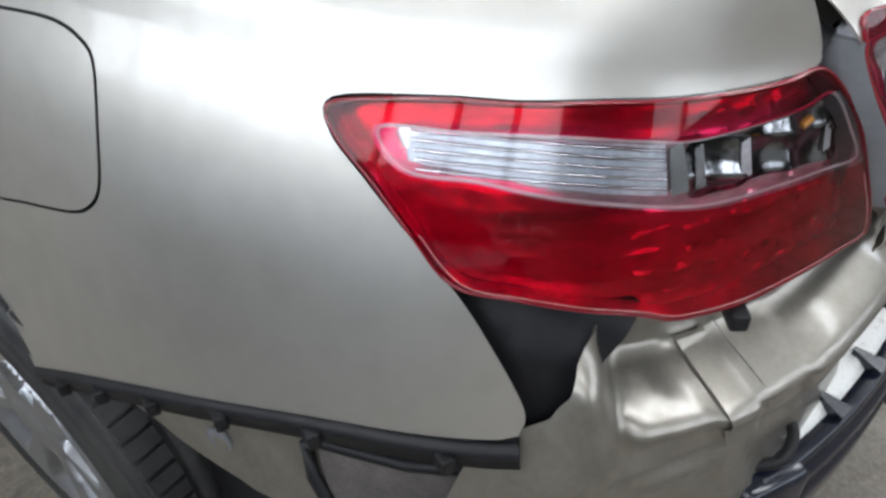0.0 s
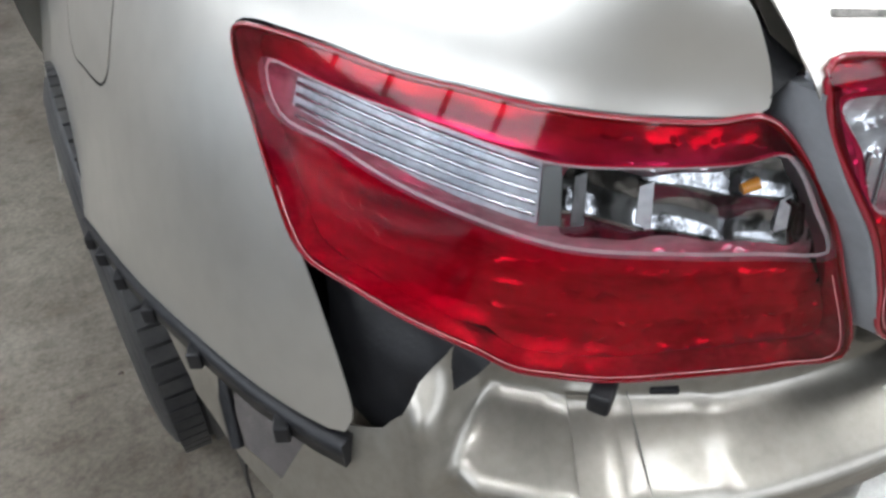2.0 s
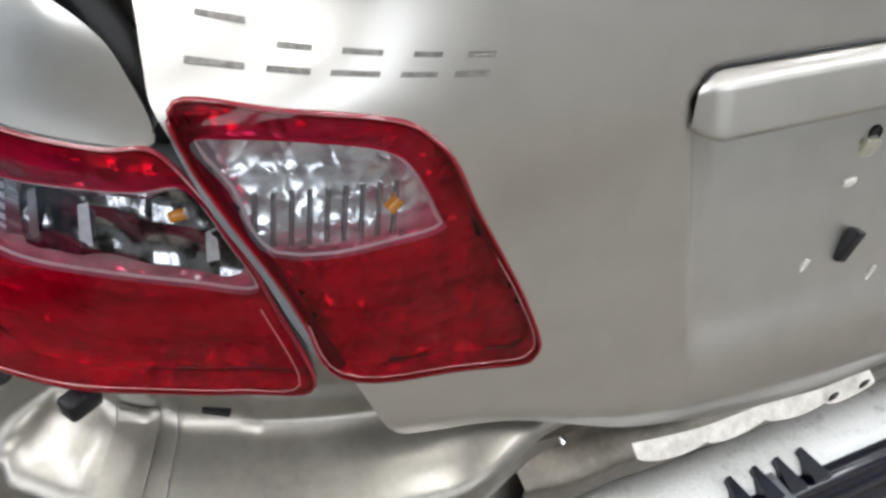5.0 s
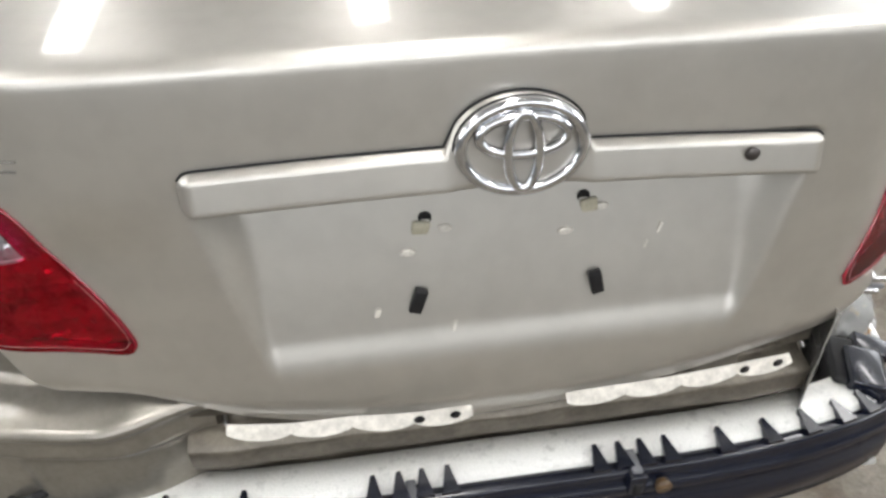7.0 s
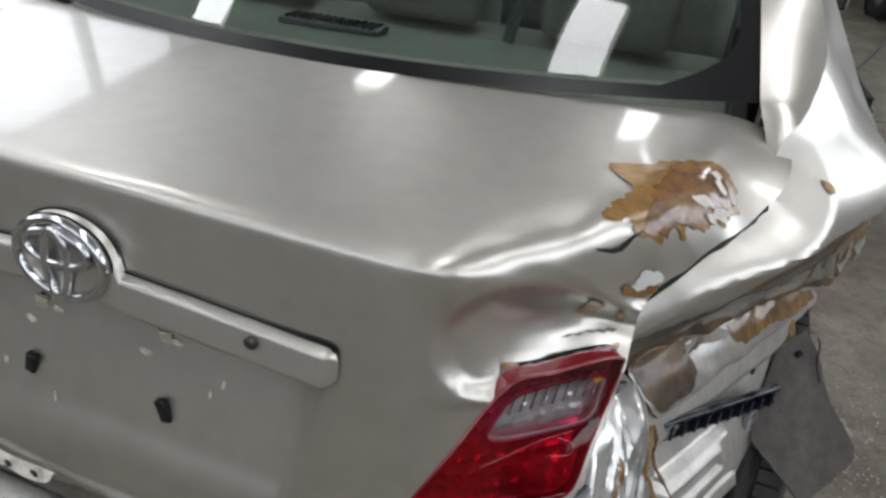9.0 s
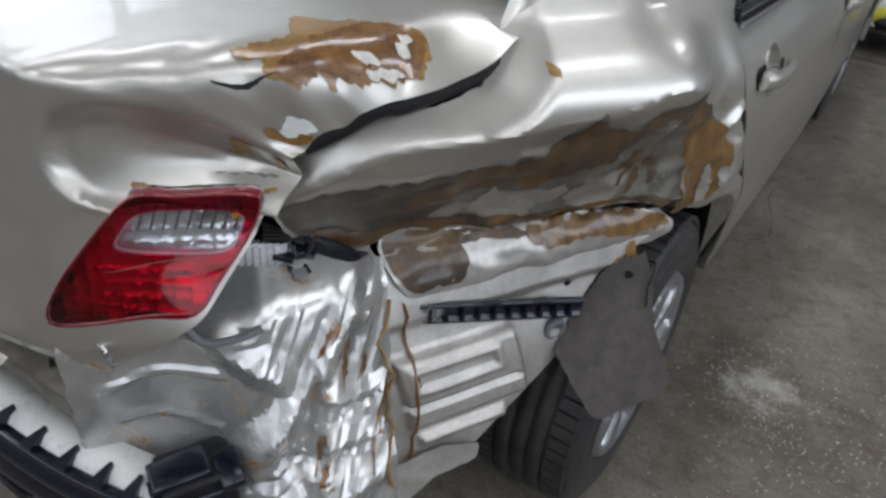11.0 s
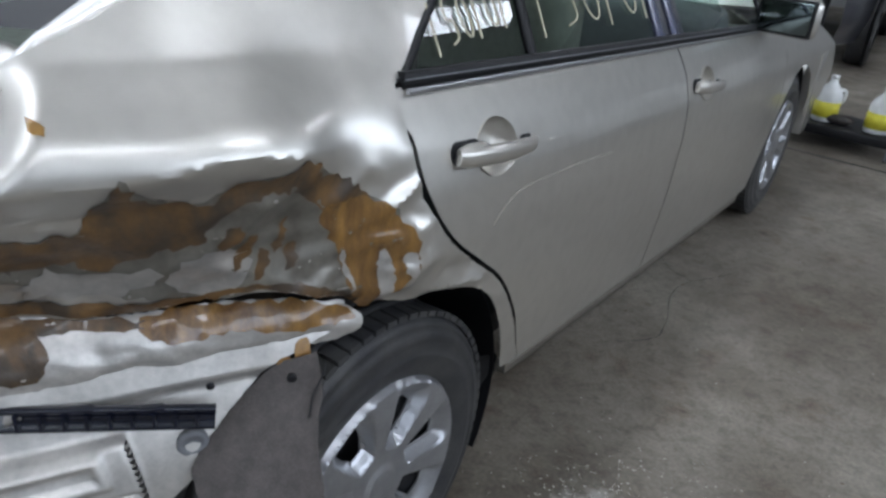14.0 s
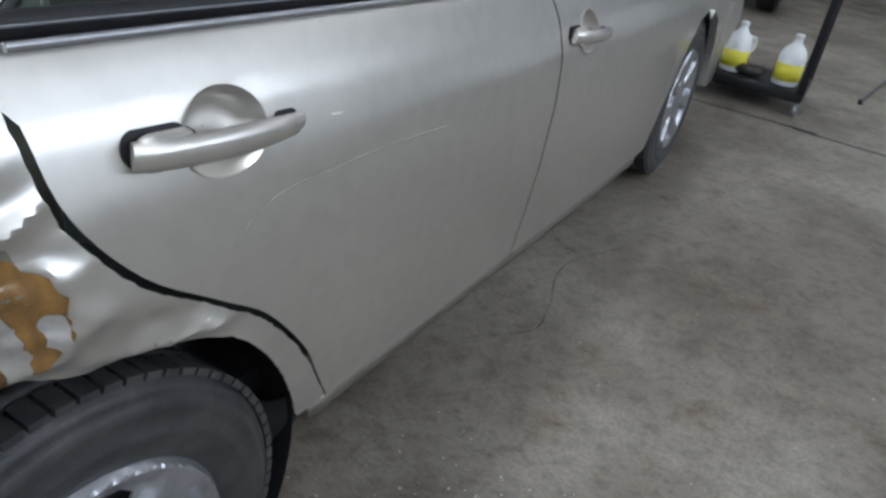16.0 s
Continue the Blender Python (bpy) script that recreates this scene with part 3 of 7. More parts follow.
def join(*bms):
    out = bmesh.new()
    for b in bms:
        me = bpy.data.meshes.new("tmp")
        b.to_mesh(me)
        b.free()
        out.from_mesh(me)
        bpy.data.meshes.remove(me)
    return out


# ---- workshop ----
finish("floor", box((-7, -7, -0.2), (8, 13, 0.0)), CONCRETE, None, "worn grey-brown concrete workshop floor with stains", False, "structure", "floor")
def wall(name, across, lo, hi, at, band):
    """A wall 0.2 m thick with one long window band, built as four pieces round it."""
    d0, d1, z0, z1 = band
    bms = []
    for a, b, p, q in ((lo, d0, 0, 5), (d1, hi, 0, 5), (d0, d1, z1, 5), (d0, d1, 0, z0)):
        bms.append(box((a, at - 0.1, p), (b, at + 0.1, q)) if across else box((at - 0.1, a, p), (at + 0.1, b, q)))
    finish(name, join(*bms), WALLP, None, "painted workshop wall with a band of high windows", False, "structure", "wall")


wall("wall_south", True, -7, 8, -7.1, (-5.0, 6.0, 2.3, 4.7))
wall("wall_west", False, -7.2, 13.2, -7.1, (-4.5, 8.5, 2.3, 4.7))
wall("wall_east", False, -7.2, 13.2, 8.1, (-4.5, 8.5, 2.3, 4.7))
# Unseen posts, added before the area lights to split their reflections into stripes.
for k in range(9):
    for x in (-6.9, 7.9):
        finish("reflection_post", box((x - 0.05, -4.5 + 1.62 * k - 0.09, 2.3), (x + 0.05, -4.5 + 1.62 * k + 0.09, 4.7), 0.01), WALLP, None, "added unseen post that breaks up the window light and its reflections", False, "structure", "window frame")
    finish("reflection_post", box((-5.0 + 1.37 * k - 0.09, -6.95, 2.3), (-5.0 + 1.37 * k + 0.09, -6.85, 4.7), 0.01), WALLP, None, "added unseen post that breaks up the window light and its reflections", False, "structure", "window frame")
finish("wall_north", box((-7, 13, 0), (8, 13.2, 5)), WALLP, None, "plain painted workshop wall", False, "structure", "wall")
finish("ground", box((-60, -60, -0.4), (60, 60, -0.21)), CONCRETE, None, "pale yard outside the workshop", False, "structure", "ground")
finish("ceiling", box((-7.2, -7.2, 5), (8.2, 13.2, 5.2)), ROOFP, None, "plain sheet workshop ceiling", False, "structure", "ceiling")


def ceiling_light(x, y, turn):
    t = thing("ceiling_light", "long white ceiling fitting with glowing diffuser", "ceiling light", "workshop ceiling lights", (x, y, 4.4))
    t.rotation_euler = (0, 0, turn)
    part("housing", box((-0.22, -1.22, 0.03), (0.22, 1.22, 0.09), 0.01), WHITE, t, "", False)
    part("diffuser", box((-0.18, -1.2, -0.02), (0.18, 1.2, 0.028), 0.012), TUBE, t, "glowing white diffuser")
    for k in (-1, 1):
        part("chain", rod([(0, k, 0.09), (0, k, 0.6)], 0.006, 6, up=(0, 1, 0)), DISC, t)
    return t


first_light = ceiling_light(-3.2, -3.0, 0)
for lx in (-3.2, 0.2, 3.6):
    for ly in (-3.0, 0.6, 7.2):
        if (lx, ly) != (-3.2, -3.0):
            copy_thing(first_light, pose(lx, ly, 4.4))

# floor joint and cracks
for name, pts, r in (("floor_joint", [(-6.9, 4.25), (0.8, 3.99), (1.76, 3.91), (7.9, 3.5)], 0.012), ("floor_crack", [(0.85, 1.22), (0.95, 1.35), (0.88, 1.6), (0.9, 1.82), (1.0, 2.0)], 0.0035), ("floor_crack", [(0.9, 1.82), (0.76, 1.9), (0.6, 2.2)], 0.0035)):
    line = curve([(x, y, 0.001) for x, y in pts], 12)
    line = [p + Vector((0.03 * noise.noise(p * 6), 0.02 * noise.noise(p * 9 + Vector((4, 0, 0))), 0)) for p in line] if r < 0.01 else line
    finish(name, sweep(line, [(-r, 0), (r, 0), (r * 0.5, 0.0012), (-r * 0.5, 0.0012)], scale=(lambda t: 0.15 + 0.85 * abs(noise.noise(Vector((t * 9, 2.0, 0))))) if r < 0.01 else None), RUBBER, None, "dark dirt-filled joint in the concrete", False, "structure", "floor joint")

def litter(name, spots, mat, label):
    """Thin irregular flakes lying on the floor, in one mesh."""
    bm = bmesh.new()
    for x, y, r in spots:
        n, a0 = random.randint(5, 7), random.uniform(0, 6.28)
        ring = [bm.verts.new((x + r * random.uniform(0.5, 1.2) * math.cos(a0 + k * math.tau / n), y + r * random.uniform(0.35, 0.9) * math.sin(a0 + k * math.tau / n), 0.0015 + random.uniform(0, 0.3) * min(r, 0.004))) for k in range(n)]
        mid = bm.verts.new((x, y, 0.002 + 0.3 * min(r, 0.01)))
        for k in range(n):
            bm.faces.new((ring[k], ring[(k + 1) % n], mid))
    return finish(name, bm, mat, None, label, False, "stuff", "debris")


random.seed(11)
litter("spilled_powder", [(1.10 + random.gauss(0, 0.07), 0.52 + random.gauss(0, 0.09), random.uniform(0.001, 0.004)) for k in range(210)] + [(1.28 + random.gauss(0, 0.22), 0.42 + random.gauss(0, 0.2), random.uniform(0.001, 0.0035)) for k in range(800)], SCUFF, "white powder spilled on the concrete")
litter("floor_chips", [(random.uniform(0.75, 3.2), random.uniform(-1.0, 4.5), random.uniform(0.001, 0.004)) for k in range(110)], SCUFF, "pale paint chips and grit on the floor")
litter("floor_grit", [(random.uniform(-2.5, 3.2), random.uniform(-2.0, 4.5), random.uniform(0.002, 0.009)) for k in range(160)], RUST, "dark grit and leaf bits on the floor")

# ---- the damaged car ----
car = thing("damaged_car", "champagne-silver saloon car with one crushed rear corner and no rear bumper", "car")


LAMP_IL = [(-0.586, 0.363), (-0.539, 0.345), (-0.487, 0.322), (-0.468, 0.293), (-0.454, 0.247), (-0.44, 0.169), (-0.42, 0.071), (-0.402, -0.02), (-0.388, -0.107), (-0.388, -0.142), (-0.402, -0.156), (-0.454, -0.127), (-0.522, -0.085), (-0.539, 0.02), (-0.552, 0.107), (-0.573, 0.219), (-0.584, 0.291)]
CLEAR_IL = [(-0.582, 0.316), (-0.560, 0.318), (-0.520, 0.302), (-0.492, 0.284), (-0.477, 0.252), (-0.463, 0.175), (-0.461, 0.150), (-0.488, 0.144), (-0.552, 0.147), (-0.568, 0.245)]
LAMP_IR = [(0.472, 0.235), (0.508, 0.242), (0.562, 0.252), (0.568, 0.21), (0.556, 0.01), (0.546, -0.10), (0.497, -0.118), (0.409, -0.18), (0.395, -0.168), (0.398, -0.12), (0.433, 0.055)]
CLEAR_IR = [(0.463, 0.083), (0.467, 0.145), (0.476, 0.184), (0.494, 0.199), (0.550, 0.192), (0.556, 0.130), (0.548, 0.068), (0.498, 0.064)]
LID = [(-0.46, -0.27), (-0.489, -0.239), (-0.517, -0.094), (-0.55, 0.088), (-0.577, 0.243), (-0.595, 0.351), (-0.596, 0.40), (-0.594, 0.45), (-0.596, 0.50), (-0.616, 0.75), (-0.64, 1.1), (-0.66, 1.6), (-0.658, 2.04),
       (-0.62, 2.09), (-0.42, 1.9), (-0.2, 1.79), (0.0, 1.75), (0.2, 1.79), (0.42, 1.92), (0.62, 2.09), (0.682, 2.09), (0.70, 2.0), (0.704, 1.88), (0.70, 1.77), (0.691, 1.66), (0.679, 1.54), (0.656, 1.27), (0.639, 1.13), (0.612, 0.92), (0.598, 0.83), (0.586, 0.75), (0.577, 0.66), (0.572, 0.55), (0.572, 0.40),
       (0.572, 0.21), (0.563, 0.01), (0.555, -0.11), (0.53, -0.18), (0.50, -0.24), (0.45, -0.295), (0.319, -0.35), (0.202, -0.405), (0.067, -0.438), (-0.047, -0.443), (-0.167, -0.428), (-0.295, -0.372), (-0.385, -0.305)]
trunk_lid = part("trunk_lid", sheet(LID, lid, 0.0056, 1.0, 0.4, 0.0012, holes=(LAMP_IL, LAMP_IR)), PAINT, car, "champagne boot lid dented and torn at its right corner")
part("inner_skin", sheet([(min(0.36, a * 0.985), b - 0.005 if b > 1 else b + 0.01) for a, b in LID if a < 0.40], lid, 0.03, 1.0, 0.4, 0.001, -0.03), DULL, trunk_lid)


def rim_of(outline, surf, r, off, mat, name, parent, section=None, label=""):
    pts = []
    e = 0.002
    for q in curve([(a, b, 0) for a, b in outline], 6, True):
        p = surf(q.x, q.y)
        n = (surf(q.x + e, q.y) - surf(q.x - e, q.y)).cross(surf(q.x, q.y + e) - surf(q.x, q.y - e)).normalized()
        if n.dot(p - Vector((0, 0.9, 0.6))) < 0:
            n = -n
        pts.append(p + n * off)
    pts += pts[:2]
    return part(name, rod(pts, r, 6, up=(0.3, 0.5, 0.8)), mat, parent, label)


def tail_lamp(outline, clear, surf, su, sv, label, depth=0.016, ribs=260.0, bezel=0.0022):
    lamp = part("tail_lamp", sheet(outline, surf, 0.012, su, sv, 0.002, -depth - 0.006), BLACK, car, label)

    def ribbed(u, v):
        p = surf(u, v)
        a = p.x + p.y * 0.7
        k = 0.0012 * abs(math.sin(p.z * 210)) + 0.0007 * abs(math.sin(p.z * 560)) + 0.0007 * math.sin(a * ribs) + 0.0016 * math.sin(a * 41 + 9 * p.z) * math.sin(p.z * 67 + 3 * a)
        k += 0.0006 * math.sin(a * 700) * math.sin(p.z * 700)
        return p + Vector((0, k, 0.4 * k))
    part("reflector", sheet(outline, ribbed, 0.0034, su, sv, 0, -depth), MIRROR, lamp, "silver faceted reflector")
    part("red_lens", sheet(outline, surf, 0.006, su, sv, 0.0, 0.003, holes=(clear,)), REDLENS, lamp, "glossy red plastic lens")
    part("clear_lens", sheet(clear, surf, 0.006, su, sv, 0.0, 0.0035), CLEAR, lamp, "clear plastic lens window")
    cu, cv = sum(p[0] for p in clear) / len(clear), sum(p[1] for p in clear) / len(clear)
    flat = [Vector((q.x * su, q.y * sv)) for q in curve([(a, b, 0) for a, b in clear], 4, True)]
    turn = sum(a.x * b.y - b.x * a.y for a, b in zip(flat, flat[1:] + flat[:1]))
    inset = []
    for i, q in enumerate(flat):
        d = flat[(i + 1) % len(flat)] - flat[i - 1]
        n = Vector((-d.y, d.x)).normalized() * (1 if turn > 0 else -1)
        inset.append(((q + n * bezel).x / su, (q + n * bezel).y / sv))
    part("window_bezel", sheet([(q.x / su, q.y / sv) for q in flat], surf, 0.004, su, sv, 0.0, -0.002, holes=(inset,), rounded=False), FROST, lamp, "pale frosted border of the clear window")
    rim_of(outline, surf, 0.0022, 0.001, REDEDGE, "lens_edge", lamp)
    mu, mv = sum(p[0] for p in outline) / len(outline), sum(p[1] for p in outline) / len(outline)
    low = curve([(mu + (a - mu) * 0.965, mv + (b - mv) * 0.94, 0) for a, b in outline if b < mv - 0.02 * (sv < 1)], 5)
    # Thin pale rod paints the reflection on the rounded lower lens rim.
    part("lens_highlight", rod([surf(q.x, q.y) + Vector((surf(q.x, q.y).x * 0.004, -0.003, 0)) for q in low], 0.0004, 5, up=(0.3, 0.5, 0.8)), PINK, lamp, "pale pink rod painting the highlight along the lens rim")
    ring = curve([(a, b, 0) for a, b in outline], 5, True)
    ring.append(ring[0])

    def skirt(u, v):
        q = ring[min(len(ring) - 1, int(u + 0.5))]
        e = 0.003
        n = (surf(q.x + e, q.y) - surf(q.x - e, q.y)).cross(surf(q.x, q.y + e) - surf(q.x, q.y - e)).normalized()
        p = surf(q.x, q.y)
        n = n if n.dot(p - Vector((0, 0.9, 0.6))) > 0 else -n
        return p + n * (0.002 - (depth + 0.003) * v)
    part("reflector_rim", grid(skirt, 0, len(ring) - 1, 0, 1, len(ring) - 1, 2), REDEDGE if outline is LAMP_IR else SILVER, lamp)
    return lamp


lamp_il = tail_lamp(LAMP_IL, CLEAR_IL, lid, 1.0, 0.4, "red tail lamp with clear window in the boot lid")
lamp_ir = tail_lamp(LAMP_IR, CLEAR_IR, lambda x, v: lid(x, v, False), 1.0, 0.4, "cracked red tail lamp with clear window in the bent lid")
LAMP_L = [(0.802, 0.927), (0.859, 0.937), (0.905, 0.938), (0.94, 0.94), (0.97, 0.94), (1.004, 0.941), (1.038, 0.943), (1.06, 0.946), (1.079, 0.925), (1.094, 0.899), (1.108, 0.863), (1.125, 0.806), (1.095, 0.804), (1.054, 0.803), (1.015, 0.798), (0.99, 0.797), (0.971, 0.797), (0.952, 0.804), (0.919, 0.81), (0.888, 0.816), (0.856, 0.822), (0.836, 0.854), (0.819, 0.883), (0.801, 0.909)]
CLEAR_L = [(0.825, 0.918), (0.873, 0.921), (0.92, 0.922), (0.959, 0.919), (0.983, 0.917), (1.018, 0.921), (1.051, 0.925), (1.073, 0.929), (1.091, 0.899), (1.101, 0.873), (1.07, 0.875), (1.032, 0.875), (0.997, 0.873), (0.976, 0.874), (0.948, 0.878), (0.906, 0.884), (0.874, 0.89), (0.836, 0.892)]
lamp_l = tail_lamp(LAMP_L, CLEAR_L, shell, 0.95, 1.0, "large red wrap-round tail lamp with long clear strip", 0.020, 190.0)

# dark bulb chamber, ribs and grey housing edges of the lamps
CHAMBER = [(0.986, 0.878), (0.986, 0.912), (1.02, 0.916), (1.05, 0.918), (1.076, 0.92), (1.088, 0.90), (1.094, 0.88), (1.05, 0.88)]
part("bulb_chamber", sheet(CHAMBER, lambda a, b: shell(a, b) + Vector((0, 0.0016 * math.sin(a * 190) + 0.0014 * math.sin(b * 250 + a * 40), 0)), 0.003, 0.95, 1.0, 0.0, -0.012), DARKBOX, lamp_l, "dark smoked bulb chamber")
# Narrow bright strips stand in for upright patches of light in the chamber.
for a, w, z0, z1, m in ((1.020, 0.0035, 0.884, 0.911, SILVER), (1.080, 0.003, 0.884, 0.905, SILVER), (0.980, 0.005, 0.880, 0.914, CHROME), (0.992, 0.003, 0.882, 0.912, SMOKE)):
    part("light_patch_facet", sheet([(a - w, z0), (a + w, z0 + 0.002), (a + w * 0.6, z1), (a - w, z1 - 0.003)], shell, 0.006, 0.95, 1.0, 0.0, -0.010, rounded=False), m, lamp_l)
for k in range(6):
    t0 = k * math.tau / 6
    c, s0 = 0.010 * math.cos(t0), 0.012 * math.sin(t0)
    ring = [shell(0.893 + c + 0.0055 * math.cos(t0 + j * 0.5), 0.862 + s0 * 0.8 + 0.006 * math.sin(t0 + j * 0.5), -1, -0.0032) for j in range(8)]
    part("wax_mark", rod(ring, 0.0002, 5, up=(0.6, 0.6, 0.2), scale=lambda t: 0.3 + math.sin(t * math.pi)), REDEDGE, lamp_l, "faint flower-shaped wax scribble")
part("strip_reflector", sheet([(0.835, 0.897), (0.838, 0.914), (0.873, 0.917), (0.92, 0.918), (0.955, 0.915), (0.974, 0.913), (0.974, 0.88), (0.95, 0.883), (0.906, 0.889), (0.874, 0.895)], lambda a, b: shell(a, b) + Vector((0, 0.0006 * math.sin(a * 260), 0)), 0.003, 0.95, 1.0, 0.0, -0.013, rounded=False), STRIPREF, lamp_l, "pale stepped reflector behind the clear strip")
part("amber_bulb", rod([shell(1.060, 0.904, -1, 0.012), shell(1.067, 0.907, -1, 0.012)], 0.0034, 10), AMBER, lamp_l, "amber bulb")
for k in range(5):
    z0 = 0.889 + 0.006 * k
    part("strip_rib", rod([shell(0.845 + 0.13 * t / 8, z0 + 0.003 * math.sin(t / 8 * 3) - 0.001 * t, -1, 0.010) for t in range(9)], 0.0014, 6), CHROME, lamp_l)
for ol, lp, s in ((LAMP_IL, lamp_il, 1), (LAMP_IR, lamp_ir, -1)):
    cx, cz = (-0.52, 0.13) if s > 0 else (0.515, 0.11)
    for k in range(9):
        part("reflector_rib", rod([lid(cx - 0.04 + 0.009 * k, cz + 0.02, False) + Vector((0, 0.006, 0)), lid(cx - 0.04 + 0.009 * k + 0.004, cz + 0.10, False) + Vector((0, 0.006, 0))], 0.0016, 6), CHROME, lp)
    part("amber_bulb", rod([lid(cx + 0.03, cz + 0.06, False) + Vector((0, 0.004, 0)), lid(cx + 0.036, cz + 0.075, False) + Vector((0, 0.004, 0))], 0.004, 8), AMBER, lp)
for pts in (((0.46, 0.016), (0.482, 0.033), (0.505, 0.051), (0.536, 0.059)), ((0.516, 0.010), (0.538, 0.001), (0.539, 0.025), (0.523, 0.05)), ((0.418, -0.165), (0.463, -0.135), (0.495, -0.105), (0.527, -0.092))):
    part("crack", rod([lid(q.x, q.y, False) + Vector((0.002, -0.0045, 0)) for q in curve([(a, b, 0) for a, b in pts], 4)], 0.0003, 5), PINK, lamp_ir, "pale crack in the lens")
part("housing_edge", sweep(curve([lid(-0.590, 0.33) + Vector((0.004, 0.012, 0)), lid(-0.588, 0.29) + Vector((0.004, 0.012, 0)), lid(-0.577, 0.2) + Vector((0.004, 0.012, 0)), lid(-0.558, 0.1) + Vector((0.004, 0.012, 0)), lid(-0.543, 0.0) + Vector((0.004, 0.012, 0)), lid(-0.528, -0.08) + Vector((0.004, 0.012, 0))], 5), [(-0.018, -0.005), (0.014, -0.005), (0.014, 0.005), (-0.018, 0.005)], up=(1, 0, 0)), GREYP, lamp_il, "grey plastic lamp side")

# left quarter panel
FUEL = [(0.40, 0.925), (0.48, 0.932), (0.553, 0.935), (0.59, 0.927), (0.603, 0.91), (0.598, 0.855), (0.59, 0.816), (0.572, 0.794), (0.542, 0.78), (0.47, 0.765), (0.42, 0.755), (0.392, 0.765), (0.38, 0.79), (0.376, 0.85), (0.38, 0.91)]
QUARTER_L = [(0.888, 0.728), (0.884, 0.706), (0.873, 0.699), (0.756, 0.682), (0.63, 0.641), (0.512, 0.596), (0.42, 0.558), (0.33, 0.523), (0.2, 0.51), (0.05, 0.49), (-0.06, 0.47), (-0.16, 0.47),
             (-0.16, 0.8), (-0.1, 1.05), (0.1, 1.095), (0.4, 1.097), (0.7, 1.097), (0.85, 1.097), (0.93, 1.096), (0.98, 1.09), (1.018, 1.078), (1.040, 1.05), (1.051, 1.005), (1.059, 0.962), (1.057, 0.948), (1.038, 0.946), (1.004, 0.944), (0.97, 0.943), (0.94, 0.943), (0.905, 0.941), (0.859, 0.94), (0.802, 0.931), (0.797, 0.909), (0.816, 0.88), (0.853, 0.822), (0.871, 0.782)]
quarter_l = part("quarter_panel", sheet(QUARTER_L, shell, 0.012, 0.95, 1.0, 0.0012, holes=([(0.49 + (a - 0.49) * 1.035, 0.85 + (b - 0.85) * 1.035) for a, b in FUEL],)), PAINT, car, "undamaged champagne rear wing with fuel flap")
part("fuel_flap", sheet(FUEL, shell, 0.012, 0.95, 1.0, 0.001, 0.0), PAINT, quarter_l, "closed champagne fuel flap")
part("flap_recess", sheet([(0.49 + (a - 0.49) * 1.08, 0.85 + (b - 0.85) * 1.08) for a, b in FUEL], shell, 0.03, 0.95, 1.0, 0.0, -0.006), BLACK, quarter_l)

# right quarter panel, torn and filled
QUARTER_R = [(-0.33, 1.135), (-0.384, 1.112), (-0.426, 1.076), (-0.45, 1.040), (-0.478, 1.024), (-0.502, 1.015), (-0.524, 1.008), (-0.554, 1.006), (-0.578, 1.0), (-0.599, 0.992), (-0.617, 0.98), (-0.634, 0.957), (-0.66, 0.94), (-0.685, 0.915), (-0.678, 0.887), (-0.637, 0.825), (-0.605, 0.79), (-0.55, 0.756), (-0.508, 0.782), (-0.457, 0.784), (-0.412, 0.773), (-0.352, 0.765), (-0.28, 0.761), (-0.247, 0.774), (-0.212, 0.784), (-0.165, 0.787), (-0.117, 0.768), (-0.046, 0.735), (0.02, 0.714), (0.075, 0.715), (0.13, 0.70), (0.22, 0.659), (0.291, 0.571), (0.34, 0.47), (0.361, 0.404), (0.385, 0.393), (0.425, 0.39),
             (0.42, 0.42), (0.35, 0.552), (0.267, 0.661), (0.187, 0.728), (0.094, 0.805), (0.034, 0.897), (0.022, 0.979), (0.027, 1.036), (0.042, 1.049), (0.061, 1.062), (0.127, 1.105), (0.196, 1.150), (0.354, 1.272), (0.425, 1.37), (0.15, 1.40), (-0.05, 1.29), (-0.22, 1.19)]
quarter_r = part("quarter_panel", creased(sheet(QUARTER_R, quarter, 0.0075, thick=0.0015, rounded=True, rough=0.002), 0.5), PAINT, car, "crushed champagne rear wing with brown primer and torn edges")


def patch(outline, name, mat, label="", off=0.0011, rough=0.006, seed=0.0, surf=quarter, sv=1.0, parent=None, step=0.009):
    return part(name, sheet(outline, surf, step, 1.0, sv, 0.0, off, rough=rough, seed=seed), mat, parent or quarter_r, label)


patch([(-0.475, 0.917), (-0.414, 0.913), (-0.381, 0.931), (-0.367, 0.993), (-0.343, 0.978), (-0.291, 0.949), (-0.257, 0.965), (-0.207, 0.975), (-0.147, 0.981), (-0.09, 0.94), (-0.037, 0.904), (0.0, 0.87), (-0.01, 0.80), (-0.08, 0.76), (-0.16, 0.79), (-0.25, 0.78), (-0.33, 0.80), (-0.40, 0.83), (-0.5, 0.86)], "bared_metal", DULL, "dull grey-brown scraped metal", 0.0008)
patch([(-0.475, 0.917), (-0.414, 0.913), (-0.381, 0.931), (-0.367, 0.993), (-0.351, 0.974), (-0.326, 0.963), (-0.272, 0.946), (-0.253, 0.971), (-0.202, 0.974), (-0.169, 0.988), (-0.143, 0.979), (-0.138, 0.962), (-0.098, 0.948), (-0.055, 0.913), (-0.116, 0.905), (-0.16, 0.94), (-0.192, 0.950), (-0.22, 0.94), (-0.26, 0.92), (-0.265, 0.89), (-0.285, 0.88), (-0.314, 0.874), (-0.354, 0.849), (-0.387, 0.869), (-0.44, 0.86), (-0.50, 0.845), (-0.54, 0.86)], "primer_patch", RUST, "brown rusty scrape", 0.0012, 0.010, seed=2.0)
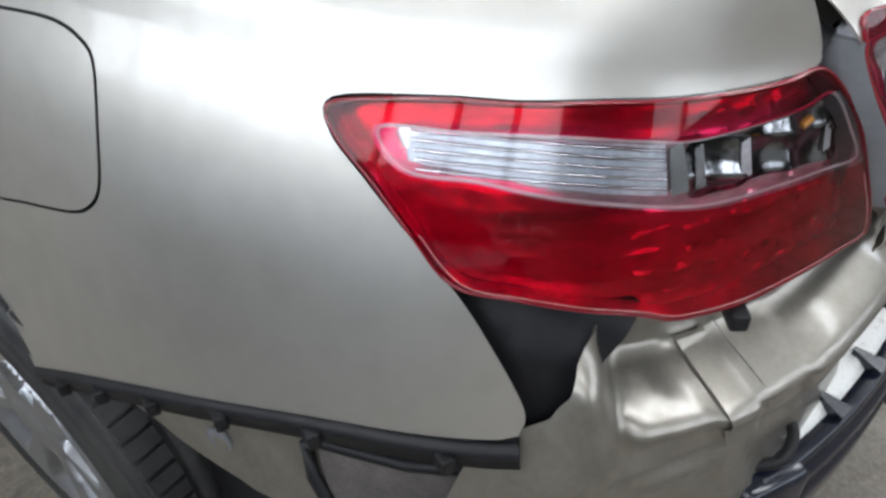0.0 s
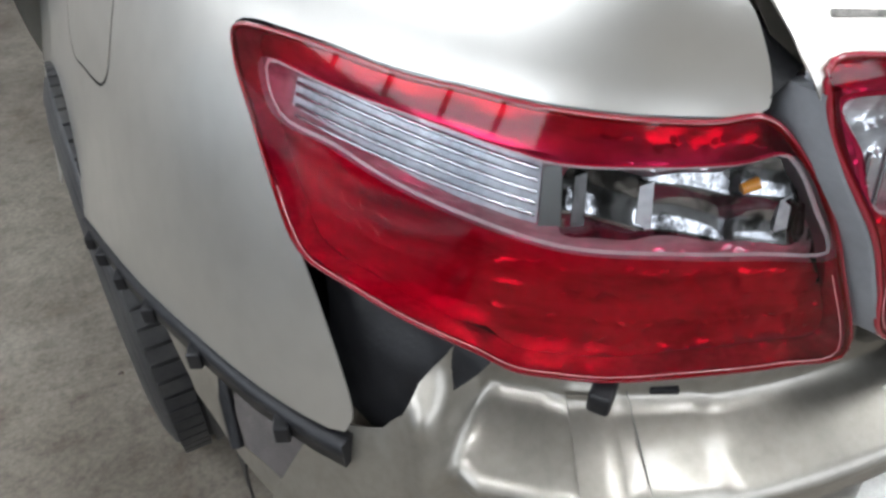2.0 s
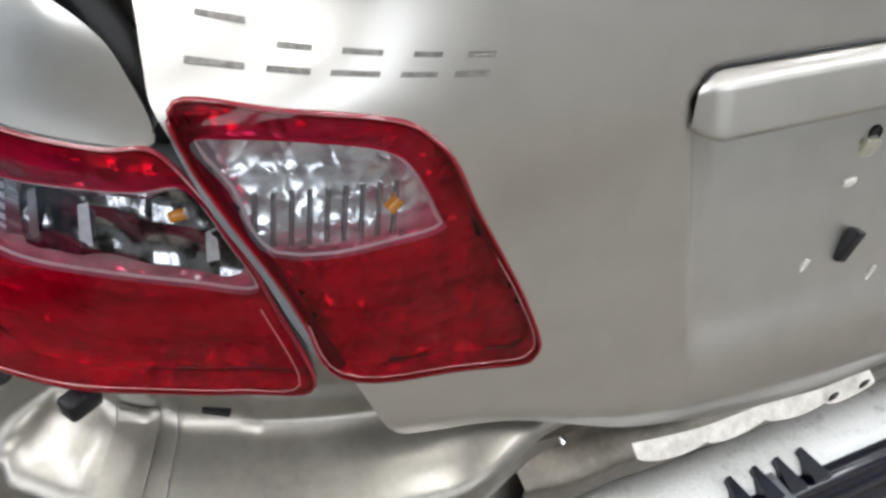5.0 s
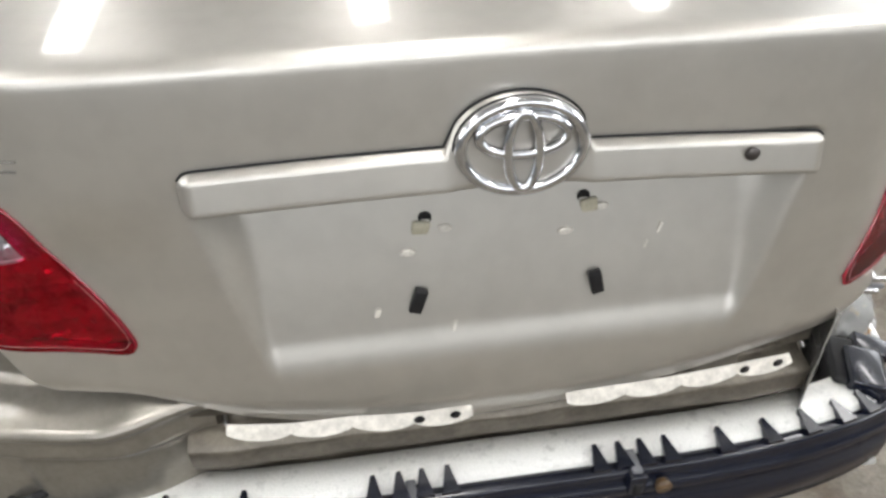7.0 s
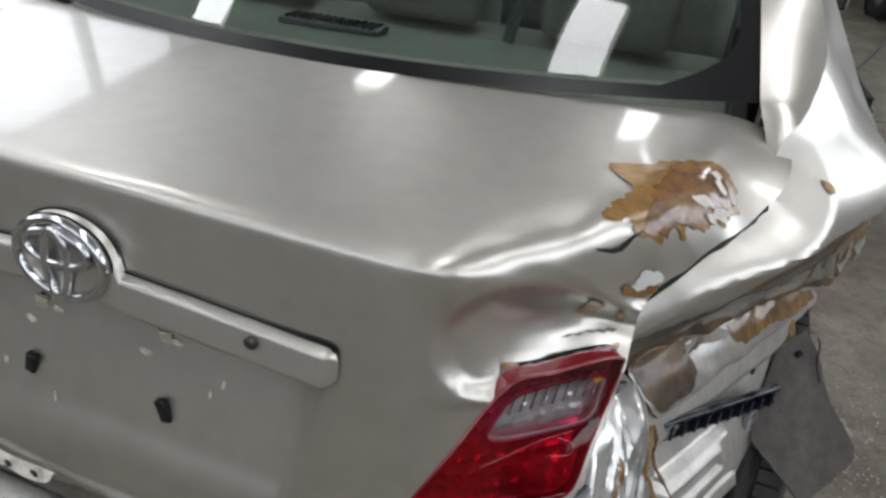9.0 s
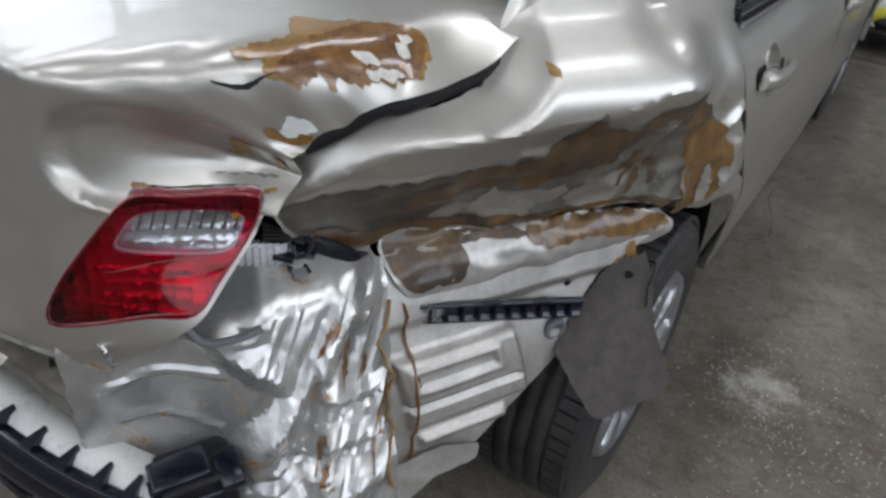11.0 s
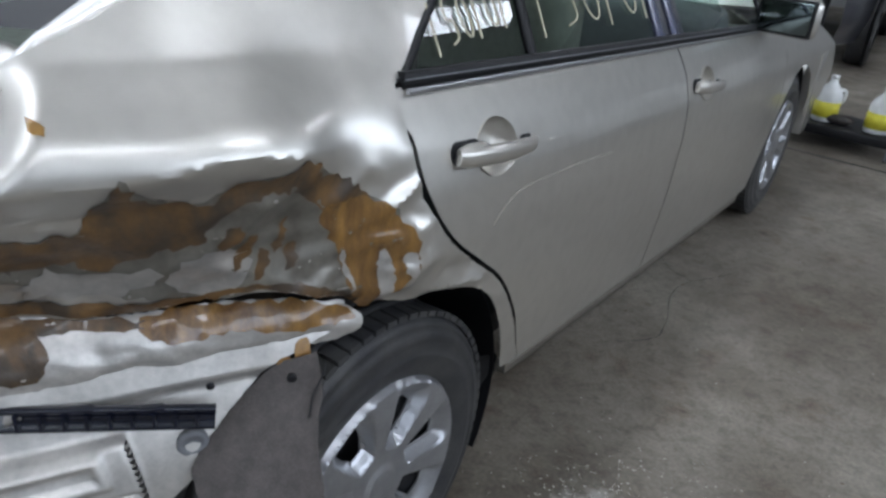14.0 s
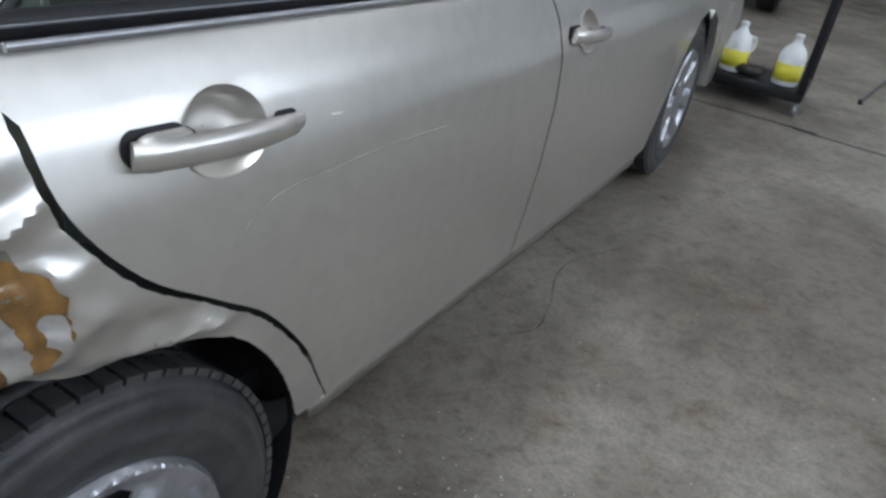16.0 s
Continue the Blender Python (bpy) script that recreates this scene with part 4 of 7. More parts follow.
patch([(-0.124, 0.910), (-0.055, 0.912), (-0.006, 0.873), (0.024, 0.834), (0.024, 0.80), (0.018, 0.768), (-0.01, 0.735), (-0.026, 0.732), (-0.043, 0.723), (-0.081, 0.773), (-0.090, 0.825)], "primer_patch", STREAK, "streaky amber-brown primer", 0.0016, 0.008, seed=5.0)
for k, o in enumerate(([(-0.035, 0.809), (-0.024, 0.824), (-0.009, 0.778), (-0.010, 0.742), (-0.026, 0.745)], [(0.002, 0.808), (0.022, 0.807), (0.020, 0.772), (0.012, 0.768)], [(-0.093, 0.83), (-0.088, 0.835), (-0.072, 0.77), (-0.076, 0.765)])):
    patch(o, "chip", BARE, "", 0.003, 0.004, k + 30.0, step=0.006)
patch([(-0.27, 0.86), (-0.24, 0.875), (-0.20, 0.85), (-0.215, 0.80), (-0.25, 0.79), (-0.285, 0.82)], "bared_metal", BARE, "scraped bright metal", 0.0018, 0.008, 12.0)
patch([(-0.40, 0.86), (-0.36, 0.845), (-0.31, 0.85), (-0.30, 0.82), (-0.36, 0.80), (-0.42, 0.82)], "bared_metal", BARE, "", 0.0018, 0.010, 13.0)
patch([(-0.60, 0.83), (-0.53, 0.80), (-0.46, 0.81), (-0.36, 0.79), (-0.26, 0.785), (-0.19, 0.80), (-0.12, 0.785), (-0.06, 0.75), (-0.05, 0.74), (-0.117, 0.772), (-0.165, 0.790), (-0.212, 0.788), (-0.28, 0.765), (-0.352, 0.769), (-0.412, 0.777), (-0.457, 0.788), (-0.508, 0.786), (-0.55, 0.762), (-0.60, 0.79)], "primer_patch", RUST, "rust along the torn edge", 0.002, 0.008, 15.0)
# Darker, browner metal over the rear lower part of the wing.
patch([(-0.66, 0.885), (-0.60, 0.905), (-0.54, 0.915), (-0.475, 0.917), (-0.43, 0.88), (-0.45, 0.82), (-0.46, 0.795), (-0.51, 0.79), (-0.55, 0.77), (-0.605, 0.80), (-0.64, 0.835)], "bared_metal", DARKMETAL, "dark brown-grey metal", 0.0006, 0.008, 21.0)
for k, (a, b, c, d) in enumerate(((-0.21, 0.86, 0.012, 0.03), (-0.185, 0.835, 0.008, 0.025), (-0.165, 0.875, 0.006, 0.03), (-0.15, 0.84, 0.009, 0.02), (-0.235, 0.89, 0.01, 0.02))):
    patch([(a - c, b - d), (a + c * 0.3, b - d * 0.6), (a + c, b + d * 0.2), (a + c * 0.4, b + d), (a - c * 0.8, b + d * 0.5)], "scrape_mark", RUST, "", 0.002, seed=k + 8.0)
patch([(-0.416, 1.054), (-0.409, 1.058), (-0.402, 1.05), (-0.409, 1.043), (-0.416, 1.047)], "primer_patch", FILLER, "", 0.0018, seed=6.0)

# primer on the lid's crushed corner
FILL = [(0.499, 1.205), (0.535, 1.06), (0.523, 0.945), (0.514, 0.894), (0.523, 0.862), (0.542, 0.908), (0.549, 0.87), (0.56, 0.871), (0.579, 0.895), (0.584, 0.998), (0.595, 0.971), (0.599, 1.04), (0.617, 1.099), (0.632, 1.198), (0.649, 1.388), (0.632, 1.569), (0.605, 1.54), (0.571, 1.422), (0.536, 1.291)]
FILL_DARK = [(0.557, 0.885), (0.555, 1.014), (0.561, 1.195), (0.57, 1.37), (0.606, 1.522), (0.629, 1.55), (0.643, 1.394), (0.634, 1.258), (0.619, 1.189), (0.605, 1.10), (0.597, 1.03), (0.584, 1.01), (0.578, 0.92)]


def lid_patch(outline, name, mat, label="", off=0.0015, rough=0.012, seed=0.0):
    return part(name, sheet(outline, lid, 0.008, 1.0, 0.4, 0.0, off, rough=rough, seed=seed), mat, trunk_lid, label)


lid_patch(FILL, "primer_patch", FILLER, "mustard-brown brushed primer", rough=0.008, seed=3.0)
lid_patch(FILL_DARK, "primer_patch", AMBERED, "dark amber glossy primer", 0.0026, 0.007, 7.0)
for k, o in enumerate(([(0.61, 1.449), (0.619, 1.476), (0.628, 1.388), (0.62, 1.342)], [(0.597, 1.165), (0.606, 1.223), (0.618, 1.229), (0.612, 1.169)], [(0.619, 1.189), (0.636, 1.291), (0.634, 1.213), (0.619, 1.136)])):
    lid_patch(o, "chip", SCUFF, "", 0.0036, 0.006, k + 0.5)
for k, o in enumerate(([(0.51, 0.537), (0.525, 0.585), (0.537, 0.59), (0.534, 0.567), (0.512, 0.522)], [(0.55, 0.673), (0.559, 0.709), (0.563, 0.687), (0.584, 0.756), (0.581, 0.723), (0.555, 0.644)],
                       [(0.548, 0.57), (0.558, 0.576), (0.559, 0.541), (0.549, 0.521)], [(0.457, 0.303), (0.465, 0.323), (0.475, 0.3), (0.5, 0.335), (0.536, 0.355), (0.558, 0.402), (0.554, 0.369), (0.522, 0.324), (0.485, 0.294), (0.464, 0.288)])):
    lid_patch(o, "primer_patch", FILLER, "", 0.002, 0.005, k + 9.0)
lid_patch([(0.565, 0.765), (0.58, 0.808), (0.587, 0.792), (0.572, 0.704), (0.557, 0.689)], "bared_metal", WHITE, "", 0.0012, 0.005, 4.5)
lid_patch([(0.518, 0.742), (0.534, 0.776), (0.548, 0.848), (0.558, 0.90), (0.551, 0.850), (0.537, 0.769), (0.522, 0.739)], "tear", RUBBER, "dark tear along the crease", 0.0016, 0.0015, 2.5)
for x, v in ((0.50, 0.40), (0.512, 0.41), (0.523, 0.425), (0.534, 0.44), (0.542, 0.45)):
    lid_patch([(x, v), (x + 0.006, v + 0.012), (x + 0.011, v + 0.012), (x + 0.006, v)], "scrape_mark", RES, "", 0.0014, 0.005, x * 90)


# ---- plate garnish and emblem ----
def on_lid(x, z, off):
    lo, hi = -0.6, 0.9
    for _ in range(30):
        m = (lo + hi) / 2
        if lid_plain(x, m).z < z:
            lo = m
        else:
            hi = m
    p = lid_plain(x, lo)
    return Vector((p.x, p.y - off, p.z))


def lid_plain(x, psi):
    e = max(0.0, 1 - (min(abs(x), 0.83) / 0.84) ** REAR_N) ** (1 / REAR_N)
    f0, f1 = REAR_Y0 - e * (REAR_Y0 + 0.9016), e * 0.1206
    c, s = math.cos(psi), math.sin(psi)
    r = (-0.5 - f0 - f1 * 0.05) / (c + f1 * s)
    return Vector((x, -0.5 - r * c + shoulder(x, 0.85 + r * s), 0.85 + r * s))


def oval_z(x):
    k = max(0.0, 1 - (x / 0.0665) ** 2)
    return 0.0495 * math.sqrt(k)


EMB_Z = 0.991


def garnish_surf(x, t):
    # t runs from the lower to the upper edge of the bar, swelling round the emblem
    mid = 0.969 - 0.006 * (x / 0.31) - 0.010 * (x / 0.31) ** 2
    up, dn = mid + 0.019, mid - 0.021
    o = oval_z(x - 0.004)
    if o > 0:
        up, dn = max(up, EMB_Z + o * 0.93), min(dn, EMB_Z - o)
    turn = max(0.0, 1 - (0.314 - abs(x - 0.006)) / 0.014)
    up -= 0.012 * (1 - math.sqrt(max(0.0, 1 - turn * turn)))
    dn += 0.006 * (1 - math.sqrt(max(0.0, 1 - turn * turn)))
    z = dn + (up - dn) * t
    edge = min(1.0, min(t / 0.10, (1 - t) / 0.16))
    end = min(1.0, (0.314 - abs(x - 0.006)) / 0.012)
    return on_lid(x, z, 0.002 + (0.010 + 0.006 * (1 - t)) * math.sqrt(max(0.0, 1 - (1 - edge) ** 2)) * math.sqrt(max(0.0, end)))


gbm = grid(garnish_surf, -0.308, 0.320, 0, 1, 150, 14)
garnish = part("plate_garnish", gbm, PAINT, trunk_lid, "champagne trim bar over the plate recess")
part("garnish_joint", rod([garnish_surf(-0.307 + 0.006 * k + 0.0001, 1.0) + Vector((0, -0.0005, 0.0012)) for k in range(105)], 0.0011, 6, up=(0, 1, 0)), BLACK, trunk_lid, "dark joint over the trim bar")
part("garnish_shadow_gap", sheet([(-0.311, 0.0), (0.0, 0.0), (0.3225, 0.0), (0.3225, 1.0), (0.0, 1.0), (-0.311, 1.0)], lambda x, t: garnish_surf(x, -0.03 + 1.07 * t) + Vector((0, 0.0115, 0)), 0.02, 1.0, 0.05, rounded=False), BLACK, trunk_lid)


def ellipse(cx, cz, a, b, n=40, off=0.016, start=0.0, stop=math.tau, lean=0.0):
    pts = []
    for k in range(n + 1):
        t = start + (stop - start) * k / n
        x, z = a * math.cos(t), b * math.sin(t)
        pts.append(on_lid(cx + x + lean * z, cz + z, off))
    return pts


emblem = part("emblem", rod(ellipse(0.004, EMB_Z, 0.0575, 0.0415, off=0.0175), 0.0062, 10, up=(0, 1, 0)), CHROME, trunk_lid, "oval chrome badge of plain rings")
part("emblem_bar", rod(ellipse(0.004, EMB_Z + 0.013, 0.041, 0.018, off=0.021), 0.0050, 8, up=(0, 1, 0)), CHROME, trunk_lid, "chrome badge ring")
part("emblem_bar", rod(ellipse(0.004, EMB_Z - 0.002, 0.0148, 0.036, off=0.022), 0.0050, 8, up=(0, 1, 0)), CHROME, trunk_lid, "chrome badge ring")
part("emblem_ring_gap", rod(ellipse(0.004, EMB_Z, 0.0635, 0.046, off=0.0125), 0.0012, 6, up=(0, 1, 0)), BLACK, trunk_lid)
part("key_lock", lathe([(0.0, 0.0), (0.0, 0.003), (-0.001, 0.0035), (-0.0015, 0.0062), (0.003, 0.007)], 20, "z", Matrix.Translation(on_lid(0.234, 0.963, 0.0155)) @ Matrix.Rotation(radians(90), 4, "X")), DISC, trunk_lid, "round boot lock")


def recess_point(x, z, off=0.0):
    lo, hi = -0.6, 0.6
    for _ in range(30):
        m = (lo + hi) / 2
        if lid(x, m).z < z:
            lo = m
        else:
            hi = m
    p = lid(x, lo)
    return Vector((x, p.y - off, p.z))


for x, tilt in ((-0.096, 18), (0.099, -14)):
    p = recess_point(x, 0.812, 0.004)
    part("plate_clip", box((-0.007, -0.004, -0.015), (0.007, 0.006, 0.015), 0.002, Matrix.Translation(p) @ Matrix.Rotation(radians(tilt), 4, "Y")), BLACK, trunk_lid, "black plastic plate clip")
for x, z, s in ((-0.083, 0.896, 1), (0.085, 0.903, -1)):
    p = recess_point(x, z, 0.0)
    m = Matrix.Translation(p) @ Matrix.Rotation(radians(10 * s), 4, "Y")
    part("plate_lamp_hole", lathe([(0.0004, 0.0), (0.0004, 0.004), (0.0008, 0.0055), (0.0016, 0.0065), (-0.001, 0.0075)], 18, "z", m @ Matrix.Rotation(radians(90), 4, "X")), BLACK, trunk_lid, "dark hole of a missing plate lamp")
    part("torn_clip", box((-0.009, -0.003, -0.022), (0.010, 0.003, -0.002), 0.0025, m @ Matrix.Translation((-0.004 * s, -0.004, 0)) @ Matrix.Rotation(radians(6), 4, "X")), YELLOWED, trunk_lid, "yellowed torn clip")
    for dx, dz, w in ((-0.020, -0.034, 0.009), (0.020, -0.012, 0.008)):
        q = recess_point(x + dx, z + dz, 0.0004)
        part("glue_residue", lathe([(0.0012, 0.0), (0.001, w * 0.6), (0.0, w)], 9, "z", Matrix.Translation(q) @ Matrix.Rotation(radians(90), 4, "X") @ Matrix.Diagonal((1, 0.7, 1, 1))), SCUFF, trunk_lid, "pale glue smear")
for x, z, w, h in ((-0.06, 0.775, 0.002, 0.012), (0.17, 0.86, 0.002, 0.009), (-0.14, 0.80, 0.003, 0.008), (0.155, 0.845, 0.0015, 0.006)):
    part("chip", box((-w, -0.0012, -h), (w, 0.001, h), 0.0008, Matrix.Translation(recess_point(x, z)) @ Matrix.Rotation(radians(12), 4, "Y")), SCUFF, trunk_lid, "")
# ghost of the removed model badge, plain bars
for k, (x0, w, h) in enumerate(((-0.578, 0.032, 0.019), (-0.543, 0.024, 0.012), (-0.515, 0.028, 0.012), (-0.483, 0.022, 0.012), (-0.457, 0.022, 0.012))):
    for a, b, c, d in ((0.0, 0.0, w * 0.8, 0.0026), (0.003, h - 0.0026, w * 0.75, h)):
        q = [(x0 + a + 0.4 * b, 0.992 + b), (x0 + c + 0.4 * b, 0.992 + b), (x0 + c + 0.4 * d, 0.992 + d), (x0 + a + 0.4 * d, 0.992 + d)]
        bm = bmesh.new()
        bm.faces.new([bm.verts.new(recess_point(x, z, 0.0012)) for x, z in q])
        part("badge_residue", bm, RES, trunk_lid, "grey glue outline of a removed badge", False)
for k in range(3):
    p = lid(0.455, math.atan2(0.742 - 0.85 + k * 0.011, 0.375))
    part("badge_bar", box((-0.018, -0.002, -0.003), (0.016, 0.003, 0.003), 0.001, Matrix.Translation(p) @ Matrix.Rotation(radians(-12), 4, "Z")), CHROME if k != 1 else GREYP, trunk_lid, "small chrome badge bar")


# ---- bared rear structure ----
def rear_panel(x, z):
    """Tail panel behind the missing bumper."""
    e = max(0.0, 1 - (min(abs(x), 0.8) / 0.83) ** REAR_N) ** (1 / REAR_N)
    y = REAR_Y0 - e * (REAR_Y0 + 0.925)
    step = 0.035 * smooth(0.69, 0.675, z) + 0.03 * smooth(0.60, 0.56, z) - 0.015 * smooth(0.64, 0.63, z) + 0.05 * smooth(0.672, 0.69, z)
    step += 0.035 * smooth(0.674, 0.664, z) - 0.03 * smooth(0.645, 0.63, z)
    dent = 0.004 * noise.noise(Vector((x * 14, z * 20, 2.0)))
    return Vector((x, y + step + dent, z))


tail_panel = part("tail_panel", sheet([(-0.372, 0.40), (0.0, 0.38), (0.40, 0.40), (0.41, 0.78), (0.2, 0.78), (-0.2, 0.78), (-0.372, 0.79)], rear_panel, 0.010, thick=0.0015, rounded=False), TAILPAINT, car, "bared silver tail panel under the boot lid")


def strip_surf(x0, x1):
    def f(x, t):
        z = 0.690 + 0.02 * (x / 0.35) ** 2
        low = 0.006 + 0.010 * abs(math.sin((x - x0) / (x1 - x0) * math.pi * 4)) ** 0.7
        q = rear_panel(x, 0.70)
        return Vector((x, q.y - 0.066 + 0.010 * t, z - low * (1 - t)))
    return f


for x0, x1 in ((-0.311, -0.046), (0.062, 0.331)):
    lip = part("lock_flange", grid(strip_surf(x0, x1), x0, x1, 0, 1, 60, 4), SCUFF, tail_panel, "bright worn flange strip")
    for xc in (x1 - 0.02, x1 - 0.06):
        part("bolt_hole", lathe([(0, 0.0), (0, 0.004), (0.001, 0.006)], 12, "z", Matrix.Translation((xc, rear_panel(xc, 0.70).y - 0.066, 0.690 + 0.02 * (xc / 0.35) ** 2)) @ Matrix.Rotation(radians(90), 4, "X")), BLACK, tail_panel)
for x, z in ((-0.33, 0.657), (0.40, 0.66)):
    q = rear_panel(x, z)
    part("stud", rod([q, q + Vector((0.004, -0.022, -0.012))], 0.0035, 8), CHROME, tail_panel, "bright bumper stud")


def corner_left(phi, z):
    """Left tail corner under the lamp, pressed steel with bulges."""
    p = shell(phi, z, -1.0, 0.022 + 0.030 * smooth(0.935, 0.965, phi))
    side = smooth(0.940, 0.962, phi)
    ramp = max(0.0, min(1.0, (0.722 - z) / 0.026))
    k = side * (0.062 * (0.8 * ramp + 0.2 * ramp * ramp * (3 - 2 * ramp)) - 0.012 * smooth(0.690, 0.675, z) - 0.02 * smooth(0.655, 0.63, z)) + (1 - side) * 0.016 * smooth(0.76, 0.70, z)
    for a, b, ra, rb, h in ((0.926, 0.733, 0.013, 0.022, 0.016), (0.934, 0.688, 0.012, 0.026, 0.012), (0.905, 0.66, 0.02, 0.05, 0.008)):
        k += h * math.exp(-(((phi - a) / ra) ** 2 + ((z - b) / rb) ** 2))
    # overlapping seam bracket and the stiffening presses beside it
    k += 0.005 * smooth(0.999, 1.002, phi + 0.25 * (z - 0.72)) * smooth(1.030, 1.027, phi + 0.25 * (z - 0.72)) * smooth(0.735, 0.73, z)
    k += 0.006 * math.exp(-(((phi - 0.955) / 0.018) ** 2 + ((z - 0.645) / 0.010) ** 2)) + 0.006 * math.exp(-(((phi - 1.0) / 0.03) ** 2 + ((z - 0.612) / 0.008) ** 2))
    k += 0.004 * smooth(1.085, 1.09, phi + 0.25 * (z - 0.70)) * smooth(0.75, 0.74, z)
    k -= 0.040 * smooth(1.20, 1.28, phi)
    d = Vector((p.x, p.y - REAR_Y0, 0)).normalized()
    return p + d * k


corner_l = part("corner_panel", sheet([(0.885, 0.70), (0.905, 0.711), (0.916, 0.728), (0.924, 0.75), (0.938, 0.769), (0.952, 0.79), (0.97, 0.80), (1.0, 0.80), (1.08, 0.80), (1.14, 0.80), (1.28, 0.78), (1.285, 0.40), (1.0, 0.40), (0.86, 0.42), (0.80, 0.50), (0.83, 0.60), (0.86, 0.68)], corner_left, 0.006, 0.95, 1.0, 0.0015, rounded=False), UNDER, car, "pressed silver corner panel below the tail lamp")
part("lamp_shroud", sheet([(0.855, 0.825), (0.88, 0.826), (0.92, 0.818), (0.97, 0.81), (0.965, 0.775), (0.94, 0.74), (0.92, 0.70), (0.895, 0.688), (0.872, 0.70), (0.865, 0.76)], lambda a, b: shell(a, b, -1.0, 0.032 - 0.010 * smooth(0.80, 0.76, b)) + Vector((0.004 * noise.noise(Vector((a * 60, b * 40, 0))) + 0.006 * math.exp(-(((a - 0.915) / 0.015) ** 2 + ((b - 0.775) / 0.015) ** 2)), 0, 0)), 0.006, 0.95, 1.0, 0.003, rounded=False), BLACK, corner_l, "black plastic shroud in the open bumper corner")
part("lamp_clip", box((-0.011, -0.006, -0.010), (0.011, 0.008, 0.006), 0.003, Matrix.Translation((-0.668, -0.822, 0.788)) @ Matrix.Rotation(radians(35), 4, "Z")), BLACK, corner_l, "black lamp clip")
part("seam_plate", sheet([(1.004, 0.729), (1.026, 0.729), (1.032, 0.71), (1.036, 0.69), (1.046, 0.655), (1.018, 0.658), (1.012, 0.69), (1.007, 0.712)], corner_left, 0.005, 0.95, 1.0, 0.001, 0.0035, rounded=False), UNDER, corner_l, "lapped steel seam plate")
for a, b in ((1.0035, 0.0), (1.0375, 0.01)):
    part("seam", rod([corner_left(a + 0.0035 * k + b * 0.1, 0.728 - 0.012 * k) + Vector((-0.001, -0.001, 0.001)) for k in range(6)], 0.0006, 6, up=(0.5, 0.5, 0)), RES, corner_l)
part("spot_clip", box((-0.010, -0.003, -0.002), (0.010, 0.003, 0.003), 0.001, Matrix.Translation(corner_left(1.06, 0.727)) @ Matrix.Rotation(radians(-30), 4, "Z")), RUBBER, corner_l, "dark scrap of seam sealer")
# ridge under the left wing and the dark mounting rail
rail_pts = [shell(q.x, q.y - 0.008, -1.0, 0.004) for q in curve([(0.885, 0.696, 0), (0.756, 0.682, 0), (0.63, 0.641, 0), (0.512, 0.596, 0), (0.42, 0.558, 0)], 5)]
part("bumper_rail", sweep(rail_pts, [(-0.007, -0.018), (0.007, -0.018), (0.007, 0.006), (-0.007, 0.006)]), BLACK, quarter_l, "black plastic bumper rail along the wing's lower edge")
for k in (2, 5, 8, 11, 14, 17):
    part("rail_tab", box((-0.012, -0.006, -0.012), (0.012, 0.006, 0.006), 0.002, Matrix.Translation(rail_pts[k] + Vector((-0.006, 0, -0.008))) @ Matrix.Rotation(radians(65), 4, "Z")), BLACK, quarter_l)


def under_left(phi, z):
    p = shell(phi, z, -1.0, 0.05)
    return p + Vector((0.004 * noise.noise(Vector((phi * 30, z * 30, 3.0))), 0, 0))


inner_l = part("inner_wing", sheet([(0.52, 0.525), (0.60, 0.57), (0.70, 0.61), (0.80, 0.645), (0.90, 0.67), (0.93, 0.60), (0.905, 0.53), (0.80, 0.495), (0.70, 0.50), (0.609, 0.508)], under_left, 0.012, 0.95, 1.0, 0.0015), UNDER, car, "pale inner body side behind the rail")
part("drain_hole", lathe([(0, 0.0), (0, 0.010), (0.003, 0.014), (0.003, 0.016), (-0.002, 0.016)], 20, "x", Matrix.Translation(under_left(0.649, 0.545)) @ Matrix.Rotation(radians(8), 4, "Z") @ Matrix.Diagonal((-1, 1, 1, 1))), GREYP, inner_l)
part("side_bracket", rod([under_left(a, b) + Vector((-0.006, -0.003, 0)) for a, b in ((0.905, 0.560), (0.904, 0.598), (0.889, 0.612), (0.82, 0.608), (0.758, 0.603), (0.741, 0.595), (0.744, 0.562), (0.76, 0.52))], 0.007, 8), BLACK, inner_l, "black bumper side bracket")
# Dark sheet laid on the panel in place of the shaded opening in the bracket.
part("bracket_opening_shade", sheet([(0.90, 0.54), (0.90, 0.60), (0.82, 0.605), (0.75, 0.597), (0.757, 0.52)], under_left, 0.012, 0.95, 1.0, 0.0, 0.003, rounded=False), FELT, inner_l)
liner = part("wheel_liner", sheet([(-0.40, 0.58), (-0.33, 0.60), (-0.30, 0.45), (-0.30, 0.2), (-0.42, 0.16), (-0.46, 0.3), (-0.45, 0.45)], lambda y, z: Vector((-0.80 - 0.12 * smooth(0.6, 0.3, z) * 0.4 + 0.04 * (y + 0.4), y, z)), 0.02, thick=0.003), BLACK, car, "black plastic wheel-arch liner")
part("wheel_liner", sheet([(0.335, 0.44), (0.352, 0.398), (0.40, 0.40), (0.412, 0.352), (0.409, 0.30), (0.395, 0.27), (0.371, 0.257), (0.345, 0.266), (0.328, 0.287), (0.322, 0.345)], lambda y, z: Vector((0.862 - 0.9 * max(0.0, 0.385 - y) - 0.03 * smooth(0.36, 0.26, z), y, z)), 0.012, thick=0.004), RUBBER, car, "black plastic tail of the wheel-arch liner")

# right rear: lamp pocket, crushed corner and inner side


